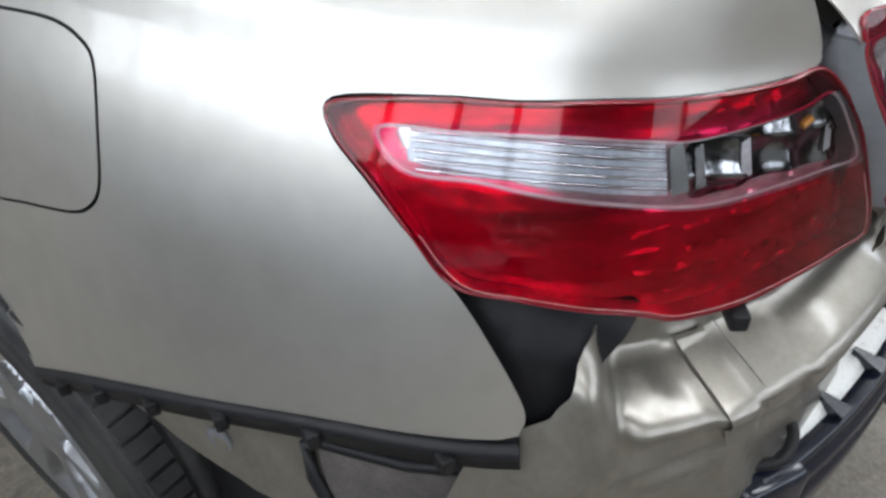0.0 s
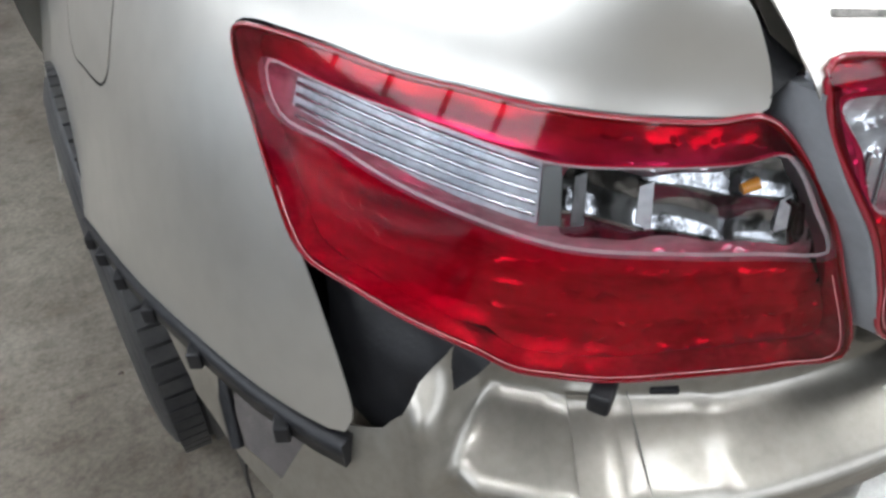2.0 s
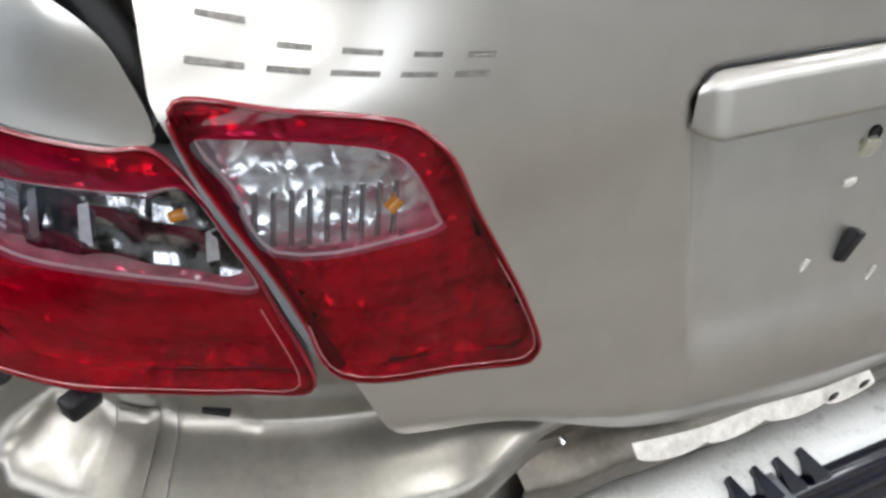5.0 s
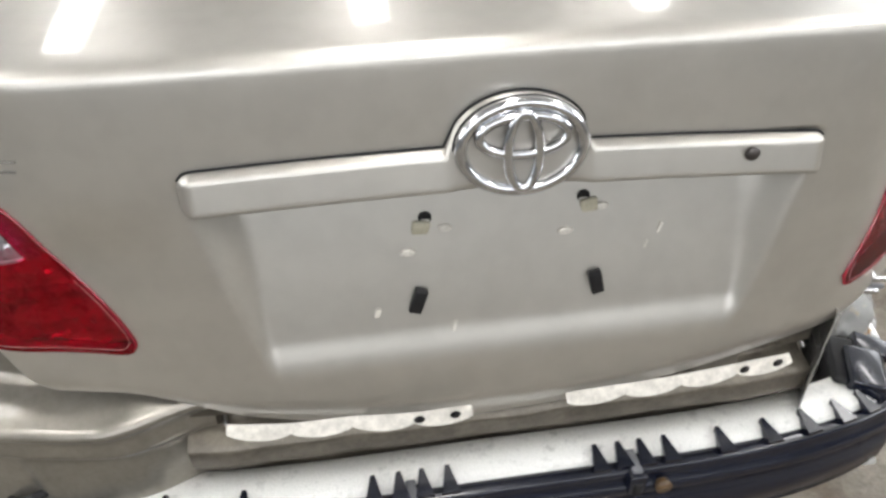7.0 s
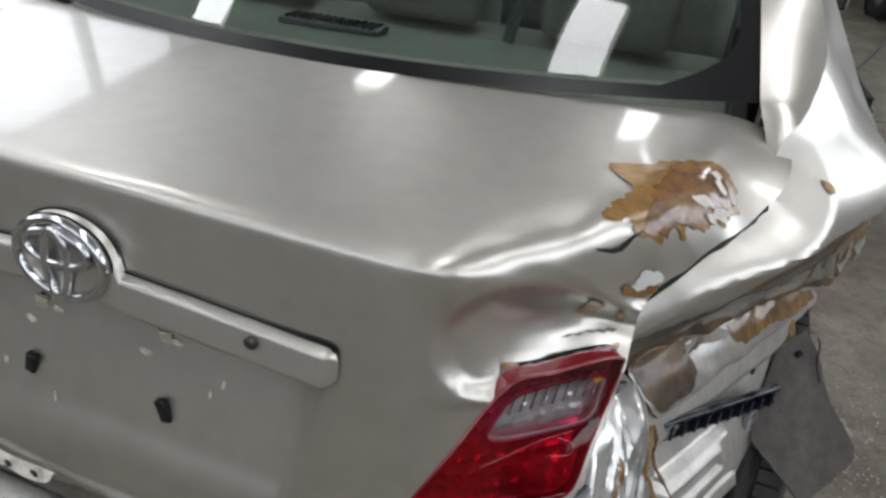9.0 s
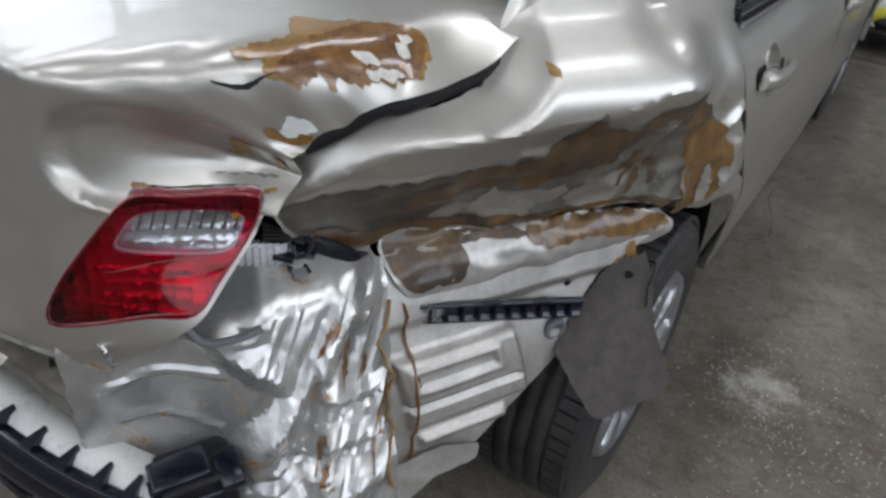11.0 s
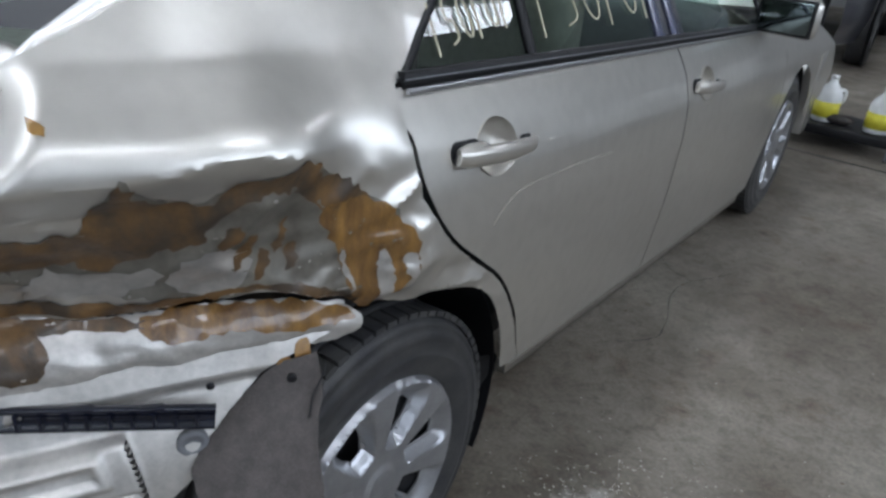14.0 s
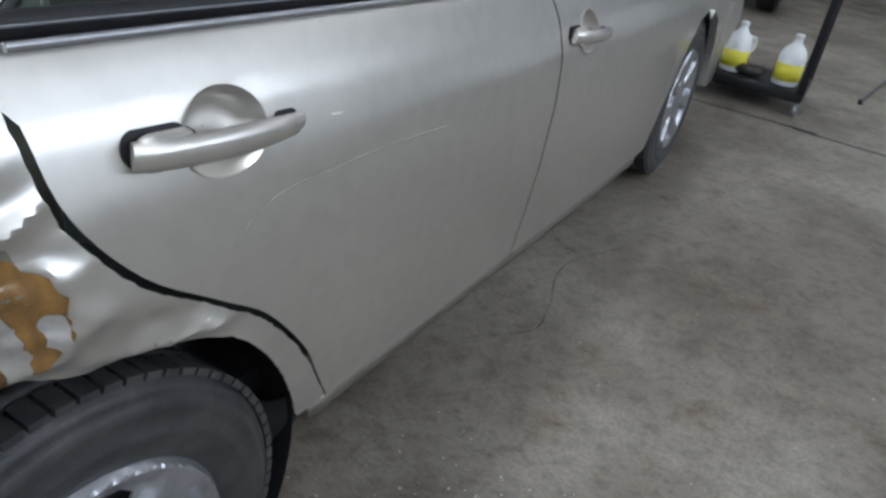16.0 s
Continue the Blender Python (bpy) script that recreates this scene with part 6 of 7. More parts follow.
part("fold_line", rod([flap_surf(0.72 + 0.02 * math.sin(k), 0.0 + 0.05 * k) + Vector((0.003, -0.004, 0.002)) for k in range(9)], 0.0016, 5), RUBBER, flap)


def wheel(x, y, z, side, label):
    w = thing("wheel", label, "wheel")
    w.parent = car
    w.location = (x, y, z)
    w.rotation_euler = (0, 0, 0 if side > 0 else math.pi)
    R = 0.332
    prof = [(-0.20, 0.215), (-0.205, 0.25), (-0.20, 0.29), (-0.185, 0.315)]
    for k in range(5):
        a = -0.178 + k * 0.034
        low = 0.008 if k in (0, 4) else 0.0
        prof += [(a, R - low), (a + 0.028, R - low), (a + 0.028, R - 0.009), (a + 0.034, R - 0.009)]
    prof += [(-0.008, R - 0.010), (0.002, 0.317), (0.010, 0.309), (0.0085, 0.307), (0.014, 0.298), (0.019, 0.286), (0.0175, 0.284), (0.022, 0.262), (0.0235, 0.258), (0.0225, 0.255), (0.019, 0.236), (0.013, 0.226), (0.011, 0.219), (0.004, 0.21)]
    part("tyre", lathe(prof, 72, caps=False), TYRE, w, "black treaded tyre")
    blocks = []
    for k in range(72):
        for a0, a1 in ((-0.186, -0.152), (-0.040, 0.001)):
            blocks.append(box((a0, -0.0115, R - 0.010), (a1, 0.0115, R + 0.001), 0.0, Matrix.Rotation(k * math.tau / 72, 4, "X")))
    tread = part("tread", join(*blocks), TYRE, w, "", False)
    tagged(tread, "shoulder tread blocks", "", "", "stuff")
    part("rim", lathe([(-0.19, 0.20), (-0.19, 0.212), (-0.15, 0.19), (-0.03, 0.185), (-0.02, 0.19), (0.004, 0.212), (0.004, 0.2), (-0.04, 0.12), (-0.06, 0.0)], 48, caps=False), BLACK, w, "dark steel rim")
    holes = []
    for k in range(7):
        t = (k + 0.25) * math.tau / 7
        quad = [(0.095, -0.13), (0.095, 0.13), (0.125, 0.19), (0.166, 0.20), (0.170, 0.0), (0.160, -0.16), (0.125, -0.17)]
        holes.append([(r * math.cos(t + da), r * math.sin(t + da)) for r, da in quad])

    def dish(a, b):
        r = math.hypot(a, b)
        t = (math.atan2(b, a) - 0.25 * math.tau / 7) % (math.tau / 7) - math.tau / 14
        gap = math.tau / 14 - abs(t)
        # broad flat spokes; each window sits in a pocket whose outer wall slopes back up to the rim
        pocket = smooth(0.30, 0.18, gap) * smooth(0.070, 0.098, r) * smooth(0.206, 0.168, r)
        x = 0.020 - 0.010 * smooth(0.19, 0.05, r) + 0.006 * smooth(0.045, 0.03, r) - 0.024 * pocket
        x -= 0.012 * smooth(0.206, 0.214, r)
        return Vector((x, a, b))
    ring = [(0.214 * math.cos(k * math.tau / 60), 0.214 * math.sin(k * math.tau / 60)) for k in range(60)]
    part("hubcap", creased(sheet(ring, dish, 0.006, 1.0, 1.0, 0.003, holes=holes, rounded=False, out=(1, 0, 0)), 0.3), SATIN, w, "silver seven-spoke wheel cover")
    part("cap_badge", lathe([(0.006, 0.0), (0.007, 0.012), (0.006, 0.020), (0.002, 0.022)], 24), CHROME, w)
    return w


wheel(0.872, 0.0, 0.33, 1, "dusty tyre with silver seven-spoke wheel cover")
wheel(-0.912, 0.03, 0.322, -1, "dusty tyre with silver seven-spoke wheel cover")
wheel(0.872, 2.775, 0.33, 1, "dusty tyre with silver seven-spoke wheel cover")
wheel(-0.90, 2.775, 0.33, -1, "dusty tyre with silver seven-spoke wheel cover")


MIRROR_X, MIRROR_Y, MIRROR_Z = 0.945, 2.0, 0.988
SCRATCH = [(0.221, 0.789), (0.246, 0.812), (0.294, 0.829), (0.35, 0.832), (0.401, 0.829), (0.529, 0.823), (0.692, 0.807)]
DIGITS, DIGITS2 = (0.155, 1.070), (0.49, 1.065)

# ---- sides, doors and glass ----
def side_surf(sign):
    return (lambda y, z: flank(y, z)) if sign > 0 else (lambda y, z: Vector((-flank(y, z).x, y, z)))


def door_cup(c_y, c_z, a, b, n=24):
    return [(c_y + a * math.cos(k * math.tau / n), c_z + b * math.sin(k * math.tau / n) * (1.0 if math.sin(k * math.tau / n) > 0 else 0.80)) for k in range(n)]


def door(sign, outline, cup, hy, hz, hl, label):
    s = side_surf(sign)
    d = part("door", sheet(outline, s, 0.010 if sign > 0 else 0.02, thick=0.0015, holes=(cup,), rounded=True), PAINT, car, label)
    cy, cz = cup[0]
    cy -= 0.060

    def bowl(r, t):
        k = t * math.tau
        y, z = cy + 0.060 * r * math.cos(k), cz + 0.050 * r * math.sin(k) * (1.0 if math.sin(k) > 0 else 0.80)
        p = s(y, z)
        return p - Vector((sign * (0.036 * (1 - r**4)), 0, 0))
    bm = grid(bowl, 0.02, 1.02, 0, 1, 10, 40)
    bmesh.ops.recalc_face_normals(bm, faces=bm.faces[:])
    part("handle_cup", bm, PAINT, d, "shallow cup behind the handle")
    pts = []
    for k in range(15):
        t = k / 14
        y, z = hy + hl * t, hz - 0.10 * hl * t
        lift = 0.012 + 0.016 * math.sin(min(1.0, max(0.0, t)) * math.pi) ** 0.5
        pts.append(s(y, z) + Vector((sign * lift, 0, 0)))
    part("handle", sweep(pts, [(-0.009, -0.010), (-0.004, -0.016), (0.004, -0.016), (0.009, -0.009), (0.010, 0.004), (0.006, 0.014), (-0.004, 0.015), (-0.009, 0.009)], scale=lambda t: 0.55 + 0.45 * math.sin(math.pi * min(1, max(0, 0.2 + t * 0.79))) ** 0.5), PAINT, d, "champagne pull handle")
    def along(t, lift):
        return s(hy + hl * t, hz - 0.10 * hl * t) + Vector((sign * lift, 0, 0))

    part("handle_base", sweep([along(0.27 * k / 10, 0.015) for k in range(11)], [(-0.012, -0.013), (-0.006, -0.018), (0.005, -0.018), (0.010, -0.011), (0.011, 0.008), (0.006, 0.017), (-0.006, 0.018), (-0.012, 0.013)], scale=lambda t: max(0.12, 1 - (1 - min(1.0, t * 2.6)) ** 2.4) ** 0.5), PAINT, d, "lock end of the handle")
    part("handle_seam", sweep([along(0.270, 0.0155), along(0.280, 0.0155)], [(-0.012, -0.0135), (-0.006, -0.0182), (0.005, -0.0182), (0.0108, -0.0112), (0.0115, 0.0082), (0.006, 0.0174), (-0.006, 0.0182), (-0.012, 0.0135)]), BLACK, d)
    # Black patches paint the shadow outline round both handle ends.
    for t0, t1, r in ((0.065, 0.25, 0.0188), (0.90, 0.985, 0.0095)):
        ring = [(hy + hl * (t0 if math.cos(a) < 0 else t1) + r * math.cos(a), hz - 0.10 * hl * (t0 if math.cos(a) < 0 else t1) + r * math.sin(a)) for a in [k * math.tau / 20 + 0.1 for k in range(20)]]
        part("handle_shadow_gap", sheet(ring, s, 0.006, thick=0.001, off=0.0015, rounded=False), BLACK, d, "black patch standing in for the shadow round the handle end")
    return d


REAR_DOOR = [(0.032, 1.040), (0.032, 0.979), (0.044, 0.897), (0.104, 0.808), (0.196, 0.731), (0.277, 0.663), (0.360, 0.552), (0.396, 0.478), (0.436, 0.397), (0.46, 0.384), (0.8, 0.354), (1.10, 0.328), (1.150, 0.324), (1.157, 0.332), (1.158, 0.42), (1.160, 0.571), (1.172, 0.754), (1.176, 0.877), (1.160, 0.968), (1.158, 0.979), (0.6, 1.012)]
FRONT_DOOR = [(1.174, 0.322), (1.166, 0.332), (1.166, 0.42), (1.168, 0.571), (1.180, 0.754), (1.184, 0.877), (1.168, 0.968), (1.166, 0.979), (1.7, 0.949), (2.25, 0.917), (2.36, 0.88), (2.392, 0.789), (2.394, 0.665), (2.33, 0.4), (2.292, 0.226), (2.2, 0.234), (1.7, 0.278), (1.22, 0.318)]
FENDER = [(2.300, 0.226), (2.34, 0.4), (2.402, 0.665), (2.400, 0.789), (2.37, 0.88), (2.30, 0.93), (2.7, 0.91), (3.2, 0.84), (3.55, 0.72), (3.62, 0.55), (3.5, 0.45), (3.15, 0.42), (3.12, 0.52), (3.02, 0.63), (2.9, 0.69), (2.775, 0.71), (2.63, 0.69), (2.52, 0.62), (2.44, 0.52), (2.41, 0.40), (2.40, 0.22)]
for sg in (1, -1):
    s = side_surf(sg)
    rd = door(sg, REAR_DOOR, door_cup(0.235, 0.918, 0.060, 0.050), 0.112, 0.935, 0.228, "champagne rear door with long scratch")
    fd = door(sg, FRONT_DOOR, door_cup(1.345, 0.848, 0.060, 0.050), 1.225, 0.862, 0.228, "champagne front door")
    part("front_wing", sheet(FENDER, s, 0.03, thick=0.0015, rounded=False), PAINT, car, "champagne front wing over the wheel")
    # Same champagne as the doors; its shade is painted in through the darker material.
    part("sill", sweep([s(y, sill_z(y) - 0.014) + Vector((-sg * 0.016, 0, 0)) for y in [0.40 + 0.1 * k for k in range(20)]], [(-0.012, -0.018), (0.014, -0.018), (0.010, 0.010), (-0.012, 0.010)]), UNDER, car, "champagne sill under the doors with shade in its darker paint")
    part("belt_moulding", sweep([s(y, belt_z(y) + 0.004) + Vector((sg * 0.004, 0, 0)) for y in [0.045 + 0.1 * k for k in range(23)]], [(-0.006, -0.012), (0.006, -0.012), (0.006, 0.012), (-0.006, 0.012)]), BLACK, car, "black window moulding along the door top")
    # Silver strip stands in for the highlight on the door's painted upper edge.
    part("door_edge_highlight", sweep([s(y, belt_z(y) - 0.009) + Vector((sg * 0.009, 0, 0)) for y in [0.045 + 0.1 * k for k in range(23)]], [(-0.003, -0.004), (0.003, -0.004), (0.003, 0.004), (-0.003, 0.004)]), SATIN, car)
    top = 1.355
    for nm, o in (("window_glass", [(0.065, belt_z(0.06) + 0.008), (0.2, 1.145), (0.36, 1.265), (0.45, top), (0.50, top), (0.413, belt_z(0.41) + 0.008)]), ("window_glass", [(0.436, belt_z(0.43) + 0.008), (0.53, top), (1.12, top), (1.047, belt_z(1.04) + 0.008)]), ("window_glass", [(1.227, belt_z(1.22) + 0.008), (1.30, top), (1.62, top), (2.10, 1.06), (2.10, belt_z(2.1) + 0.008)])):
        part(nm, sheet(o, s, 0.04, thick=0.0, off=-0.004, rounded=False), GLASS, car, "tinted side window")
    for a, b in (((0.424, belt_z(0.42)), (0.515, top)), ((1.085, belt_z(1.08)), (1.16, top)), ((1.19, belt_z(1.19)), (1.265, top)), ((2.11, belt_z(2.1)), (2.11, 1.06))):
        pp = [s(a[0] + (b[0] - a[0]) * t, a[1] + (b[1] - a[1]) * t) for t in (0, 0.25, 0.5, 0.75, 1)]
        w = 0.010 if a[0] < 0.5 or a[0] > 2 else 0.034
        part("window_pillar", sweep(pp, [(-w, -0.006), (w, -0.006), (w, 0.006), (-w, 0.006)], up=(sg, 0, 0.6)), FILM if 1 < a[0] < 2 else BLACK, car, "dark glossy window pillar")
    edge = [(0.035, 1.055), (0.12, 1.115), (0.2, 1.175), (0.33, 1.285), (0.43, 1.362), (0.6, 1.385), (1.1, 1.39), (1.58, 1.375), (1.9, 1.22), (2.16, 1.05), (2.35, 0.935)]
    part("window_seal", sweep(curve([s(y, z) for y, z in ((0.040, 1.046), (0.064, 1.057), (0.130, 1.100), (0.199, 1.145), (0.36, 1.267), (0.44, 1.35))], 4), [(-0.004, -0.006), (0.006, -0.006), (0.006, 0.006), (-0.004, 0.006)], up=(sg, 0, 0.6)), BLACK, car, "black seal round the side window")
    part("moulding_lip", rod([s(y, belt_z(y) + 0.005) + Vector((sg * 0.0105, 0, 0)) for y in [0.047 + 0.1 * k for k in range(23)]], 0.0016, 6), GREYP, car)
    part("roof_rail", sweep(curve([s(y, z) for y, z in (edge[3:] if sg > 0 else edge)], 5), [(-0.022, -0.012), (0.022, -0.012), (0.028, 0.006), (-0.022, 0.014)], up=(sg, 0, 0.6)), PAINT, car, "champagne roof rail and screen pillar")
    mm = Matrix.Translation((sg * MIRROR_X, MIRROR_Y, MIRROR_Z)) @ Matrix.Rotation(radians(-8 * sg), 4, "Z")
    bm = box((-0.105, -0.035, -0.068), (0.105, 0.075, 0.068), 0.034)
    for v in bm.verts:
        if v.co.y > 0:
            v.co.x, v.co.z = v.co.x * 0.86, v.co.z * 0.8
    bmesh.ops.transform(bm, matrix=mm, verts=bm.verts)
    mir = part("door_mirror", bm, PAINT, car, "champagne door mirror with dark glass")
    part("mirror_border", box((-0.096, -0.040, -0.060), (0.096, -0.030, 0.060), 0.004, mm), BLACK, mir, "black mirror surround")
    part("mirror_glass", box((-0.086, -0.044, -0.051), (0.086, -0.038, 0.051), 0.003, mm), DARKGLASS, mir, "dark mirror glass")
    part("mirror_foot", sweep([(sg * 0.83, MIRROR_Y + 0.05, MIRROR_Z - 0.05), (sg * (MIRROR_X - 0.06), MIRROR_Y + 0.03, MIRROR_Z - 0.04)], [(-0.03, -0.02), (0.03, -0.02), (0.03, 0.02), (-0.03, 0.02)]), BLACK, mir)
    if sg > 0:
        part("scratch", rod([flank(y, z) + Vector((0.0012, 0, 0)) for y, z in SCRATCH], 0.0010, 5), SCRATCHED, rd, "long pale scratch")
        part("scratch", rod([flank(0.407, 0.897) + Vector((0.001, 0, 0)), flank(0.43, 0.894) + Vector((0.001, 0, 0))], 0.0016, 5), SCUFF, rd)

        def stroke(pts, r=0.0022):
            part("wax_digit", rod([flank(y, z) + Vector((0.001, 0, 0.0)) for y, z in pts], r, 5, up=(1, 0, 0)), MARK, car, "pale wax-pencil stroke")

        def number(y0, z0, w, h, slope):
            for k, ch in enumerate("150101"):
                y, z = y0 + w * k, z0 + slope * k
                if ch == "1":
                    stroke([(y + 0.1 * w, z - 0.1 * h), (y + 0.35 * w, z + h)])
                elif ch == "5":
                    stroke([(p.x, p.y) for p in curve([(y + 0.75 * w, z + h, 0), (y + 0.3 * w, z + 0.95 * h, 0), (y + 0.22 * w, z + 0.55 * h, 0), (y + 0.6 * w, z + 0.5 * h, 0), (y + 0.62 * w, z + 0.15 * h, 0), (y + 0.15 * w, z + 0.02 * h, 0)], 5)])
                else:
                    stroke([(y + 0.45 * w + 0.32 * w * math.cos(t * math.tau / 18), z + 0.5 * h + 0.45 * h * math.sin(t * math.tau / 18)) for t in range(19)])
        number(DIGITS[0], DIGITS[1], 0.043, 0.065, 0.004)
        number(DIGITS2[0], DIGITS2[1], 0.105, 0.10, -0.002)


def roof(x, y):
    t = (y - 0.33) / 1.3
    return Vector((x, y, 1.385 + 0.055 * math.sin(max(0, min(1, t)) * math.pi) + 0.03 - 0.05 * (x / 0.62) ** 2))


part("roof", grid(roof, -0.64, 0.64, 0.33, 1.63, 20, 20), PAINT, car, "champagne roof")


def window_rear(x, t):
    b = Vector((x, -0.452 + 0.115 * (x / 0.62) ** 2, 1.112 + 0.012 * (x / 0.62) ** 2))
    u = Vector((x * 0.88, 0.335, 1.395 - 0.035 * (x / 0.62) ** 2))
    p = b.lerp(u, t)
    return p + Vector((0, 0, 0.03 * math.sin(t * math.pi)))


rear_glass = part("rear_window", grid(window_rear, -0.63, 0.63, 0.03, 1.0, 24, 12), GLASS, car, "green-tinted rear window")
part("glass_border", grid(lambda x, t: window_rear(x, -0.02 + 0.034 * t) + Vector((0, 0, 0.003)), -0.65, 0.65, 0, 1, 30, 3), GLOSS, rear_glass, "black printed glass border")
for sg in (1, -1):
    part("glass_border", grid(lambda k, t: window_rear(sg * (0.655 - (1 - k) * (0.032 + 0.10 * max(0.0, 1 - t / 0.16) ** 2.2)), 0.012 + 0.985 * t) + Vector((0, 0, 0.003)), 0, 1, 0, 1, 4, 40), GLOSS, rear_glass)
PILLAR = [quarter(q.x, q.y) for q in curve([(-0.43, 1.074, 0), (-0.384, 1.112, 0), (-0.33, 1.135, 0), (-0.22, 1.19, 0), (-0.05, 1.29, 0), (0.15, 1.40, 0)], 5)]


def pillar_fill(u, v):
    b = PILLAR[min(len(PILLAR) - 1, int(u + 0.5))]
    a = window_rear(0.652, max(-0.02, min(1.0, (b.y + 0.326) / 0.66))) + Vector((0, 0, 0.006))
    return a.lerp(b, v) + Vector((0.004, 0, 0.006)) * math.sin(v * math.pi) * smooth(0, 6, u)


part("rear_pillar", grid(pillar_fill, 0, len(PILLAR) - 1, 0, 1, len(PILLAR) - 1, 8), PAINT, car, "champagne rear roof pillar")
part("scuttle_left", sheet([(-0.33, 1.12), (-0.45, 1.06), (-0.2, 1.08), (0.05, 1.06), (0.12, 1.13), (0.34, 1.37), (0.15, 1.40), (-0.05, 1.29)], lambda y, z: Vector((-(0.80 - 0.62 * (z - 1.08)) + 0.1 * min(0, y), y, z)), 0.03, thick=0.0015, rounded=False), PAINT, car, "champagne rear roof pillar")


def screen(x, t):
    b = Vector((x, 2.45 - 0.25 * (x / 0.68) ** 2, 0.94))
    u = Vector((x * 0.86, 1.62 - 0.06 * (x / 0.68) ** 2, 1.40 - 0.03 * (x / 0.68) ** 2))
    return b.lerp(u, t) + Vector((0, 0, 0.03 * math.sin(t * math.pi)))


part("windscreen", grid(screen, -0.66, 0.66, 0, 1, 16, 10), GLASS, car, "tinted windscreen")
hood_m = Matrix.Translation((0, 2.5, 0.95)) @ Matrix.Rotation(radians(48), 4, "X")
part("bonnet", sheet([(-0.70, 0.0), (0.70, 0.0), (0.72, 0.5), (0.66, 1.0), (0.4, 1.1), (-0.4, 1.1), (-0.66, 1.0), (-0.72, 0.5)], lambda a, b: hood_m @ Vector((a, b, 0.05 - 0.06 * (a / 0.7) ** 2 - 0.08 * (b / 1.1) ** 2)), 0.06, thick=0.02, out=(0, -0.7, 0.7)), PAINT, car, "champagne bonnet propped open")
part("engine_bay", box((-0.70, 2.5, 0.35), (0.70, 3.55, 0.72), 0.03), BLACK, car, "dark engine bay")
part("front_bumper", sweep(curve([(-0.88, 3.2, 0.5), (-0.84, 3.5, 0.5), (-0.6, 3.68, 0.5), (0, 3.74, 0.5), (0.6, 3.68, 0.5), (0.84, 3.5, 0.5), (0.88, 3.2, 0.5)], 6), [(-0.03, -0.2), (0.02, -0.2), (0.04, 0.0), (0.02, 0.2), (-0.03, 0.2)]), PAINT, car, "champagne front bumper")
# under-body and cabin
part("floor_pan", box((-0.72, -0.60, 0.30), (0.60, 3.2, 0.38), 0.02), BLACK, car, "dark under-body")
part("boot_well", box((-0.60, -0.82, 0.36), (0.34, -0.30, 0.66), 0.03), BLACK, car, "dark boot well behind the tail panel")
for ax, ay, az, a0, a1 in ((0.62, 0.0, 0.36, -0.5, 1.75), (-0.87, -0.05, 0.33, -0.5, 2.2), (0.62, 2.775, 0.345, -0.4, 3.4), (-0.87, 2.775, 0.345, -0.4, 3.4)):
    part("inner_arch", grid(lambda u, v: Vector((ax + 0.25 * v, ay + 0.385 * math.cos(u), az + 0.385 * math.sin(u))), a0, a1, 0, 1, 24, 2), BLACK, car, "black inner wheel arch")
part("suspension_arm", rod(curve([(0.62, -0.18, 0.30), (0.40, -0.25, 0.28), (0.2, -0.2, 0.30)], 5), 0.03, 8), RUBBER, car, "dirty rear suspension arm")
part("silencer", lathe([(-0.25, 0.0), (-0.25, 0.08), (-0.2, 0.10), (0.2, 0.10), (0.25, 0.08), (0.25, 0.0)], 24, "x", Matrix.Translation((0.25, -0.62, 0.29))), DISC, car, "grey exhaust silencer")
shelf = part("parcel_shelf", grid(lambda x, y: Vector((x, y, 1.055 + 0.01 * math.sin((y + 0.4) * 8))), -0.62, 0.62, -0.44, 0.06, 16, 10), SHELF, car, "pale grey-green parcel shelf")
part("speaker_vent", box((-0.105, -0.03, 0.0), (0.105, 0.03, 0.012), 0.004, Matrix.Translation((-0.12, -0.095, 1.064)) @ Matrix.Rotation(radians(4), 4, "Z")), GREYP, shelf, "grey slotted vent")
for k in range(12):
    part("slat", box((-0.004, -0.024, 0.0), (0.004, 0.024, 0.004), 0, Matrix.Translation((-0.21 + 0.0165 * k, -0.095, 1.076))), RUBBER, shelf, "", False)
seat = part("rear_seat", box((-0.64, 0.04, 0.45), (0.64, 0.22, 1.06), 0.05), CLOTH, car, "beige cloth rear seat")
for x in (-0.38, 0.0, 0.38):
    part("headrest", box((x - 0.13, 0.03, 1.07), (x + 0.13, 0.13, 1.21), 0.035), CLOTH, seat, "beige cloth headrest")
for x in (-0.37, 0.37):
    fs = part("front_seat", box((x - 0.25, 0.98, 0.45), (x + 0.25, 1.14, 1.08), 0.06), CLOTH, car, "beige cloth front seat")
    part("headrest", box((x - 0.13, 1.0, 1.11), (x + 0.13, 1.10, 1.28), 0.035), CLOTH, fs)
part("dashboard", box((-0.66, 2.0, 0.65), (0.66, 2.4, 0.95), 0.06), GREYP, car, "grey dashboard")
part("cabin_floor", box((-0.8, 0.0, 0.38), (0.8, 2.5, 0.44)), BLACK, car, "dark cabin floor", False)
part("belt", rod([(0.2, 0.03, 1.06), (0.23, 0.02, 1.18)], 0.012, 6), GREYP, car, "grey seat belt")

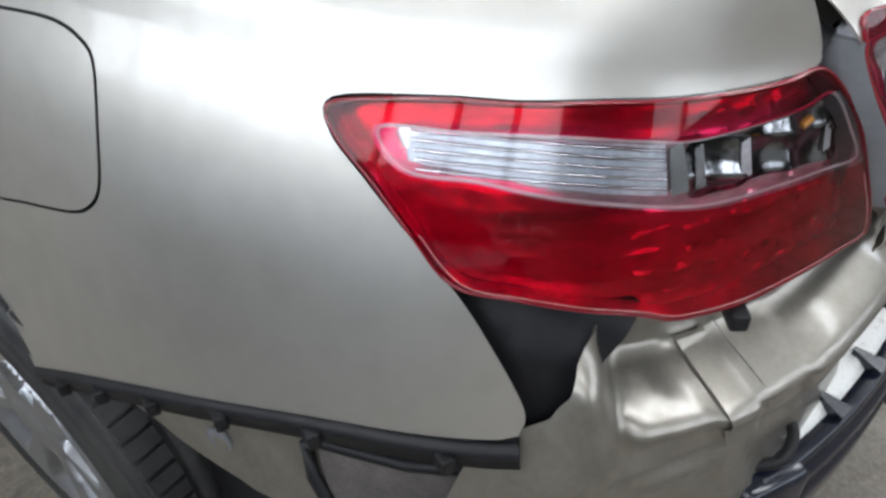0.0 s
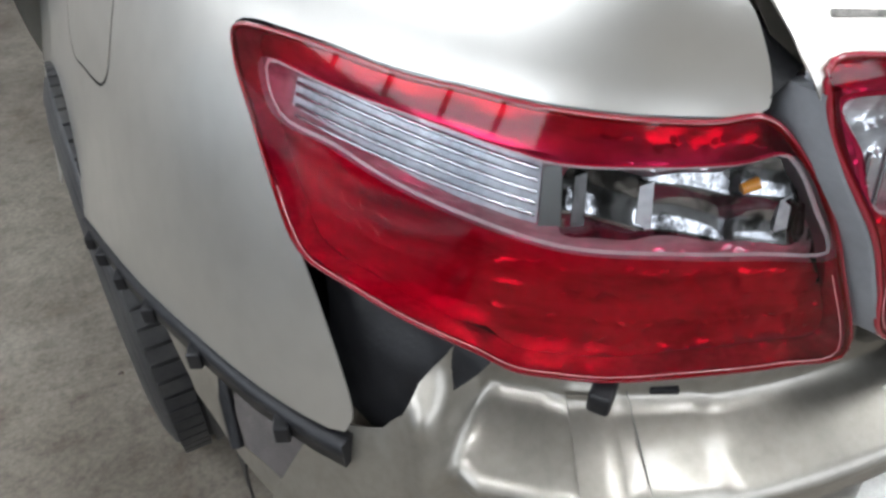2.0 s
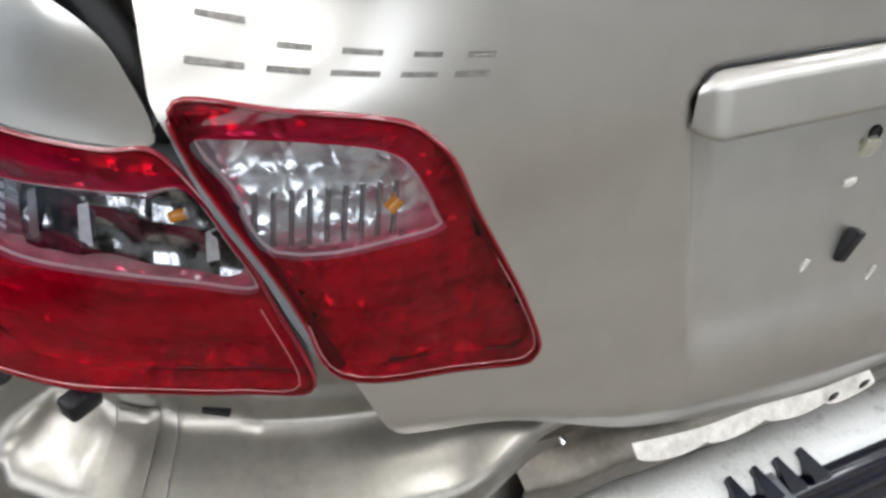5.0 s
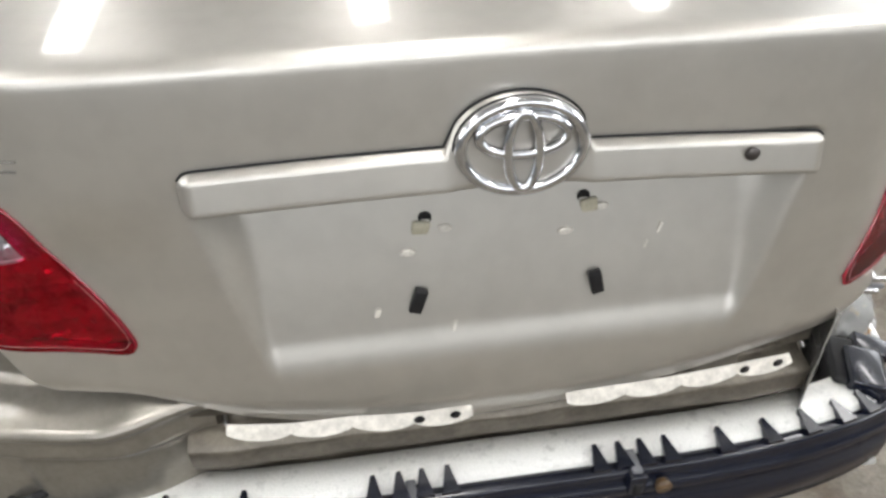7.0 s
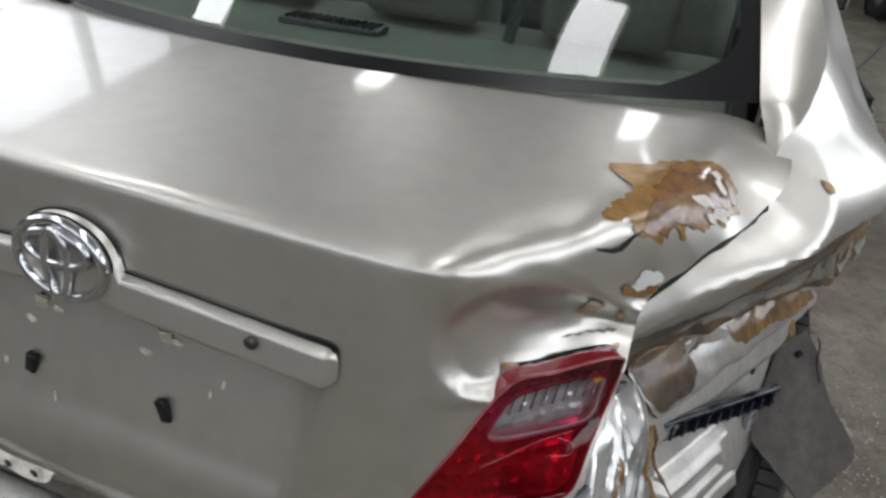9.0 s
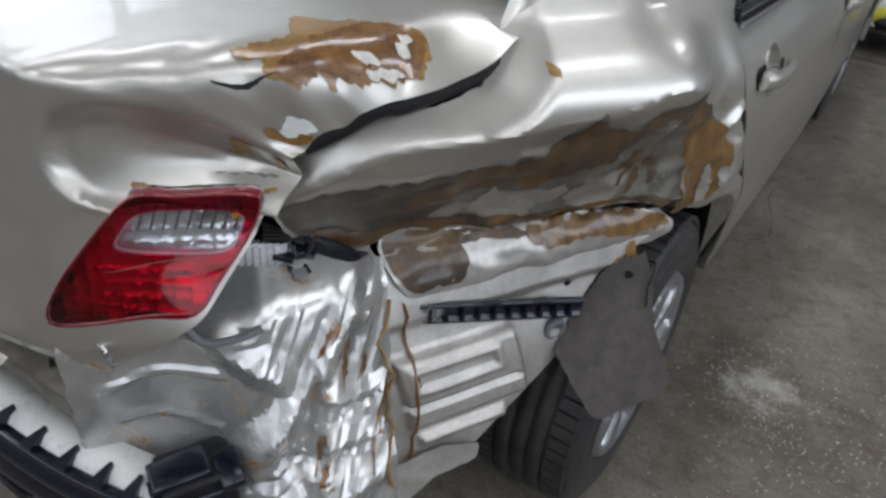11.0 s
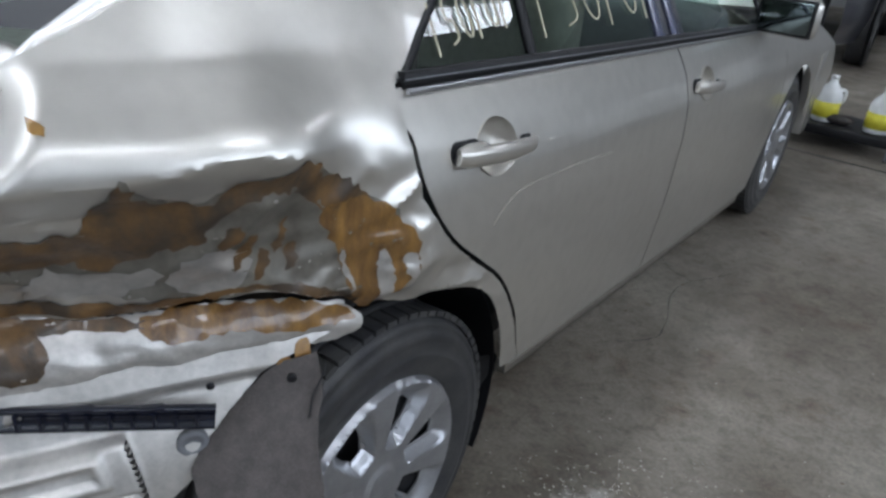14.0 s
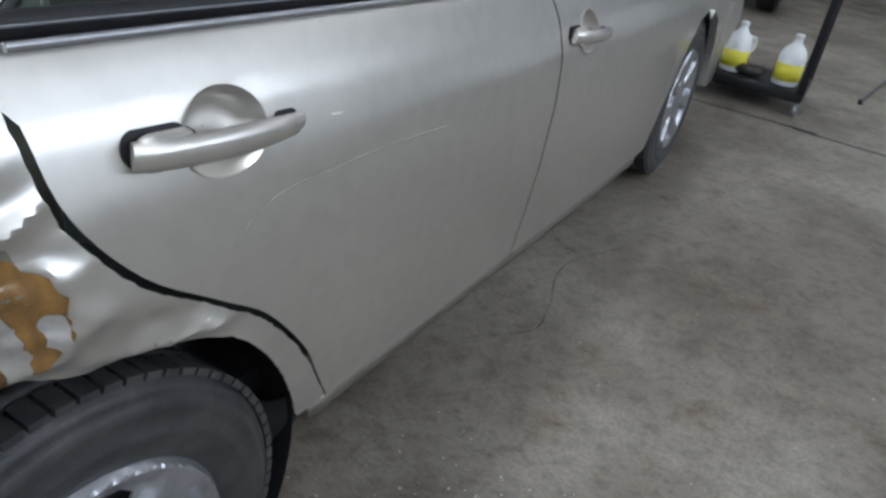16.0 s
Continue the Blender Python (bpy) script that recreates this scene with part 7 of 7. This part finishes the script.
# ---- things standing round the car ----
trolley = thing("tool_trolley", "black steel trolley with low tray on castors", "trolley", at=(0.95, 4.38, 0))
part("tray", box((-0.34, -0.22, 0.08), (0.34, 0.22, 0.14), 0.01), BLACK, trolley, "black steel tray")
for dx in (-0.32, 0.32):
    for dy in (-0.2, 0.2):
        part("post", box((dx - 0.02, dy - 0.02, 0.12), (dx + 0.02, dy + 0.02, 0.95), 0.003), BLACK, trolley)
        part("castor", lathe([(-0.012, 0.0), (-0.012, 0.036), (0.012, 0.036), (0.012, 0.0)], 16, "x", Matrix.Translation((dx, dy, 0.037))), GREYP, trolley, "grey castor")
part("top_tray", box((-0.34, -0.22, 0.90), (0.34, 0.22, 0.95), 0.01), BLACK, trolley)


def jug(x, y, turn, lie, label):
    j = thing("jug", label, "plastic jug", "plastic jugs on the trolley", (x, y, 0.142))
    j.rotation_euler = (lie, 0, turn)
    part("body", lathe([(0.0, 0.0), (0.0, 0.068), (0.01, 0.074), (0.16, 0.074), (0.20, 0.06), (0.235, 0.028), (0.25, 0.022), (0.262, 0.022), (0.262, 0.0)], 28, "z"), WHITE, j, "translucent white plastic body")
    part("label_band", lathe([(0.03, 0.0752), (0.125, 0.0752)], 28, "z"), YELLOW, j, "yellow label band")
    part("cap", lathe([(0.262, 0.0), (0.262, 0.024), (0.285, 0.023), (0.285, 0.0)], 20, "z"), WHITE, j)
    part("handle", rod(curve([(0.05, 0, 0.20), (0.085, 0, 0.19), (0.088, 0, 0.14), (0.072, 0, 0.11)], 5), 0.010, 8, up=(0, 1, 0)), WHITE, j)


jug(0.85, 4.32, 0.4, 0, "white plastic jug with yellow label")
jug(1.16, 4.28, 1.2, 0, "half-empty white jug with yellow label")
sp = thing("spray_can", "grey can lying in the trolley tray", "can", at=(0.93, 4.28, 0.172))
part("body", lathe([(-0.09, 0.0), (-0.09, 0.028), (0.07, 0.03), (0.085, 0.018), (0.10, 0.012), (0.10, 0.0)], 20, "x"), DISC, sp)


def tripod(x, y):
    t = thing("tripod_stand", "thin silver tripod light stand on the floor", "tripod stand", "tripod stands", (x, y, 0))
    part("pole", rod([(0, 0, 0.3), (0, 0, 1.7)], 0.012, 8, up=(0, 1, 0)), SATIN, t)
    for k in range(3):
        a = k * math.tau / 3 + 0.5
        part("leg", rod([(0, 0, 0.75), (0.42 * math.cos(a), 0.42 * math.sin(a), 0.012)], 0.011, 8, up=(0, 1, 0)), SATIN if k else BLACK, t)
        part("foot", lathe([(0.0, 0.0), (0.0, 0.016), (0.03, 0.014), (0.03, 0.0)], 12, "z", Matrix.Translation((0.42 * math.cos(a), 0.42 * math.sin(a), 0))), RUBBER, t)
    part("lamp_head", box((-0.16, -0.08, 1.62), (0.16, 0.06, 1.86), 0.02), BLACK, t, "black lamp head")


tripod(1.95, 4.62)


def parked_car(x, y, turn, mat, label):
    c = thing("parked_car", label, "car", "parked cars", (x, y, 0))
    c.rotation_euler = (0, 0, turn)

    def body(u, t):
        yy = -2.2 + 4.4 * u
        top = 0.72 + 0.16 * smooth(-2.3, -1.2, yy) + 0.03 * smooth(0.3, 1.0, yy)
        ring = [(0.86, 0.25), (0.92, 0.45), (0.90, 0.70), (0.80, top), (0.4, top + 0.03), (0.0, top + 0.04), (-0.4, top + 0.03), (-0.80, top), (-0.90, 0.70), (-0.92, 0.45), (-0.86, 0.25)]
        taper = 1 - 0.25 * abs(2 * u - 1) ** 5
        k = min(9, int(t * 10))
        a, b, f = ring[k], ring[k + 1], t * 10 - k
        return Vector(((a[0] + (b[0] - a[0]) * f) * taper, yy, a[1] + (b[1] - a[1]) * f))
    part("body", grid(body, 0, 1, 0, 1, 30, 30), mat, c, "painted body")
    part("cabin", grid(lambda u, t: Vector(((0.76 - 0.16 * math.sin(u * math.pi)) * math.cos(t * math.pi), -1.4 + 2.9 * (u * 0.55 + 0.22) + (u - 0.5) * 1.2, 0.86 + 0.58 * math.sin(math.pi * min(1, max(0, u))) ** 0.6 * math.sin(t * math.pi) ** 0.4)), 0, 1, 0, 1, 20, 20), BLACK, c, "dark glazed cabin")
    for sx in (-1, 1):
        for wy in (-1.35, 1.35):
            part("tyre", lathe([(-0.1, 0.2), (-0.1, 0.3), (-0.07, 0.32), (0.07, 0.32), (0.1, 0.3), (0.1, 0.2)], 40, "x", Matrix.Translation((sx * 0.84, wy, 0.32)), caps=False), TYRE, c)
            part("wheel_arch", lathe([(sx * 0.05, 0.31), (sx * 0.085, 0.40), (sx * 0.088, 0.415)], 40, "x", Matrix.Translation((sx * 0.84, wy, 0.34)), caps=False), BLACK, c, "dark wheel arch")
            part("rim", lathe([(sx * 0.06, 0.0), (sx * 0.08, 0.05), (sx * 0.06, 0.1), (sx * 0.09, 0.19), (sx * 0.08, 0.205)], 40, "x", Matrix.Translation((sx * 0.84, wy, 0.32))), SATIN, c)
            for k in range(5):
                part("spoke", box((-0.01, -0.025, 0.03), (0.02, 0.025, 0.18), 0.006, Matrix.Translation((sx * 0.915, wy, 0.32)) @ Matrix.Rotation(k * math.tau / 5, 4, "X")), SATIN, c)
    part("glass_side", box((-0.74, -0.7, 0.90), (0.74, 0.8, 1.22), 0.05), BLACK, c)


parked_car(-3.82, -0.42, -0.55, BLUEP, "blue-grey parked saloon car beside the wall")
parked_car(-0.35, 8.9, 0.05, GREYCAR, "dark grey parked car ahead of the open bonnet")
parked_car(3.4, 7.2, 0.2, WHITE, "white parked car at the far end")
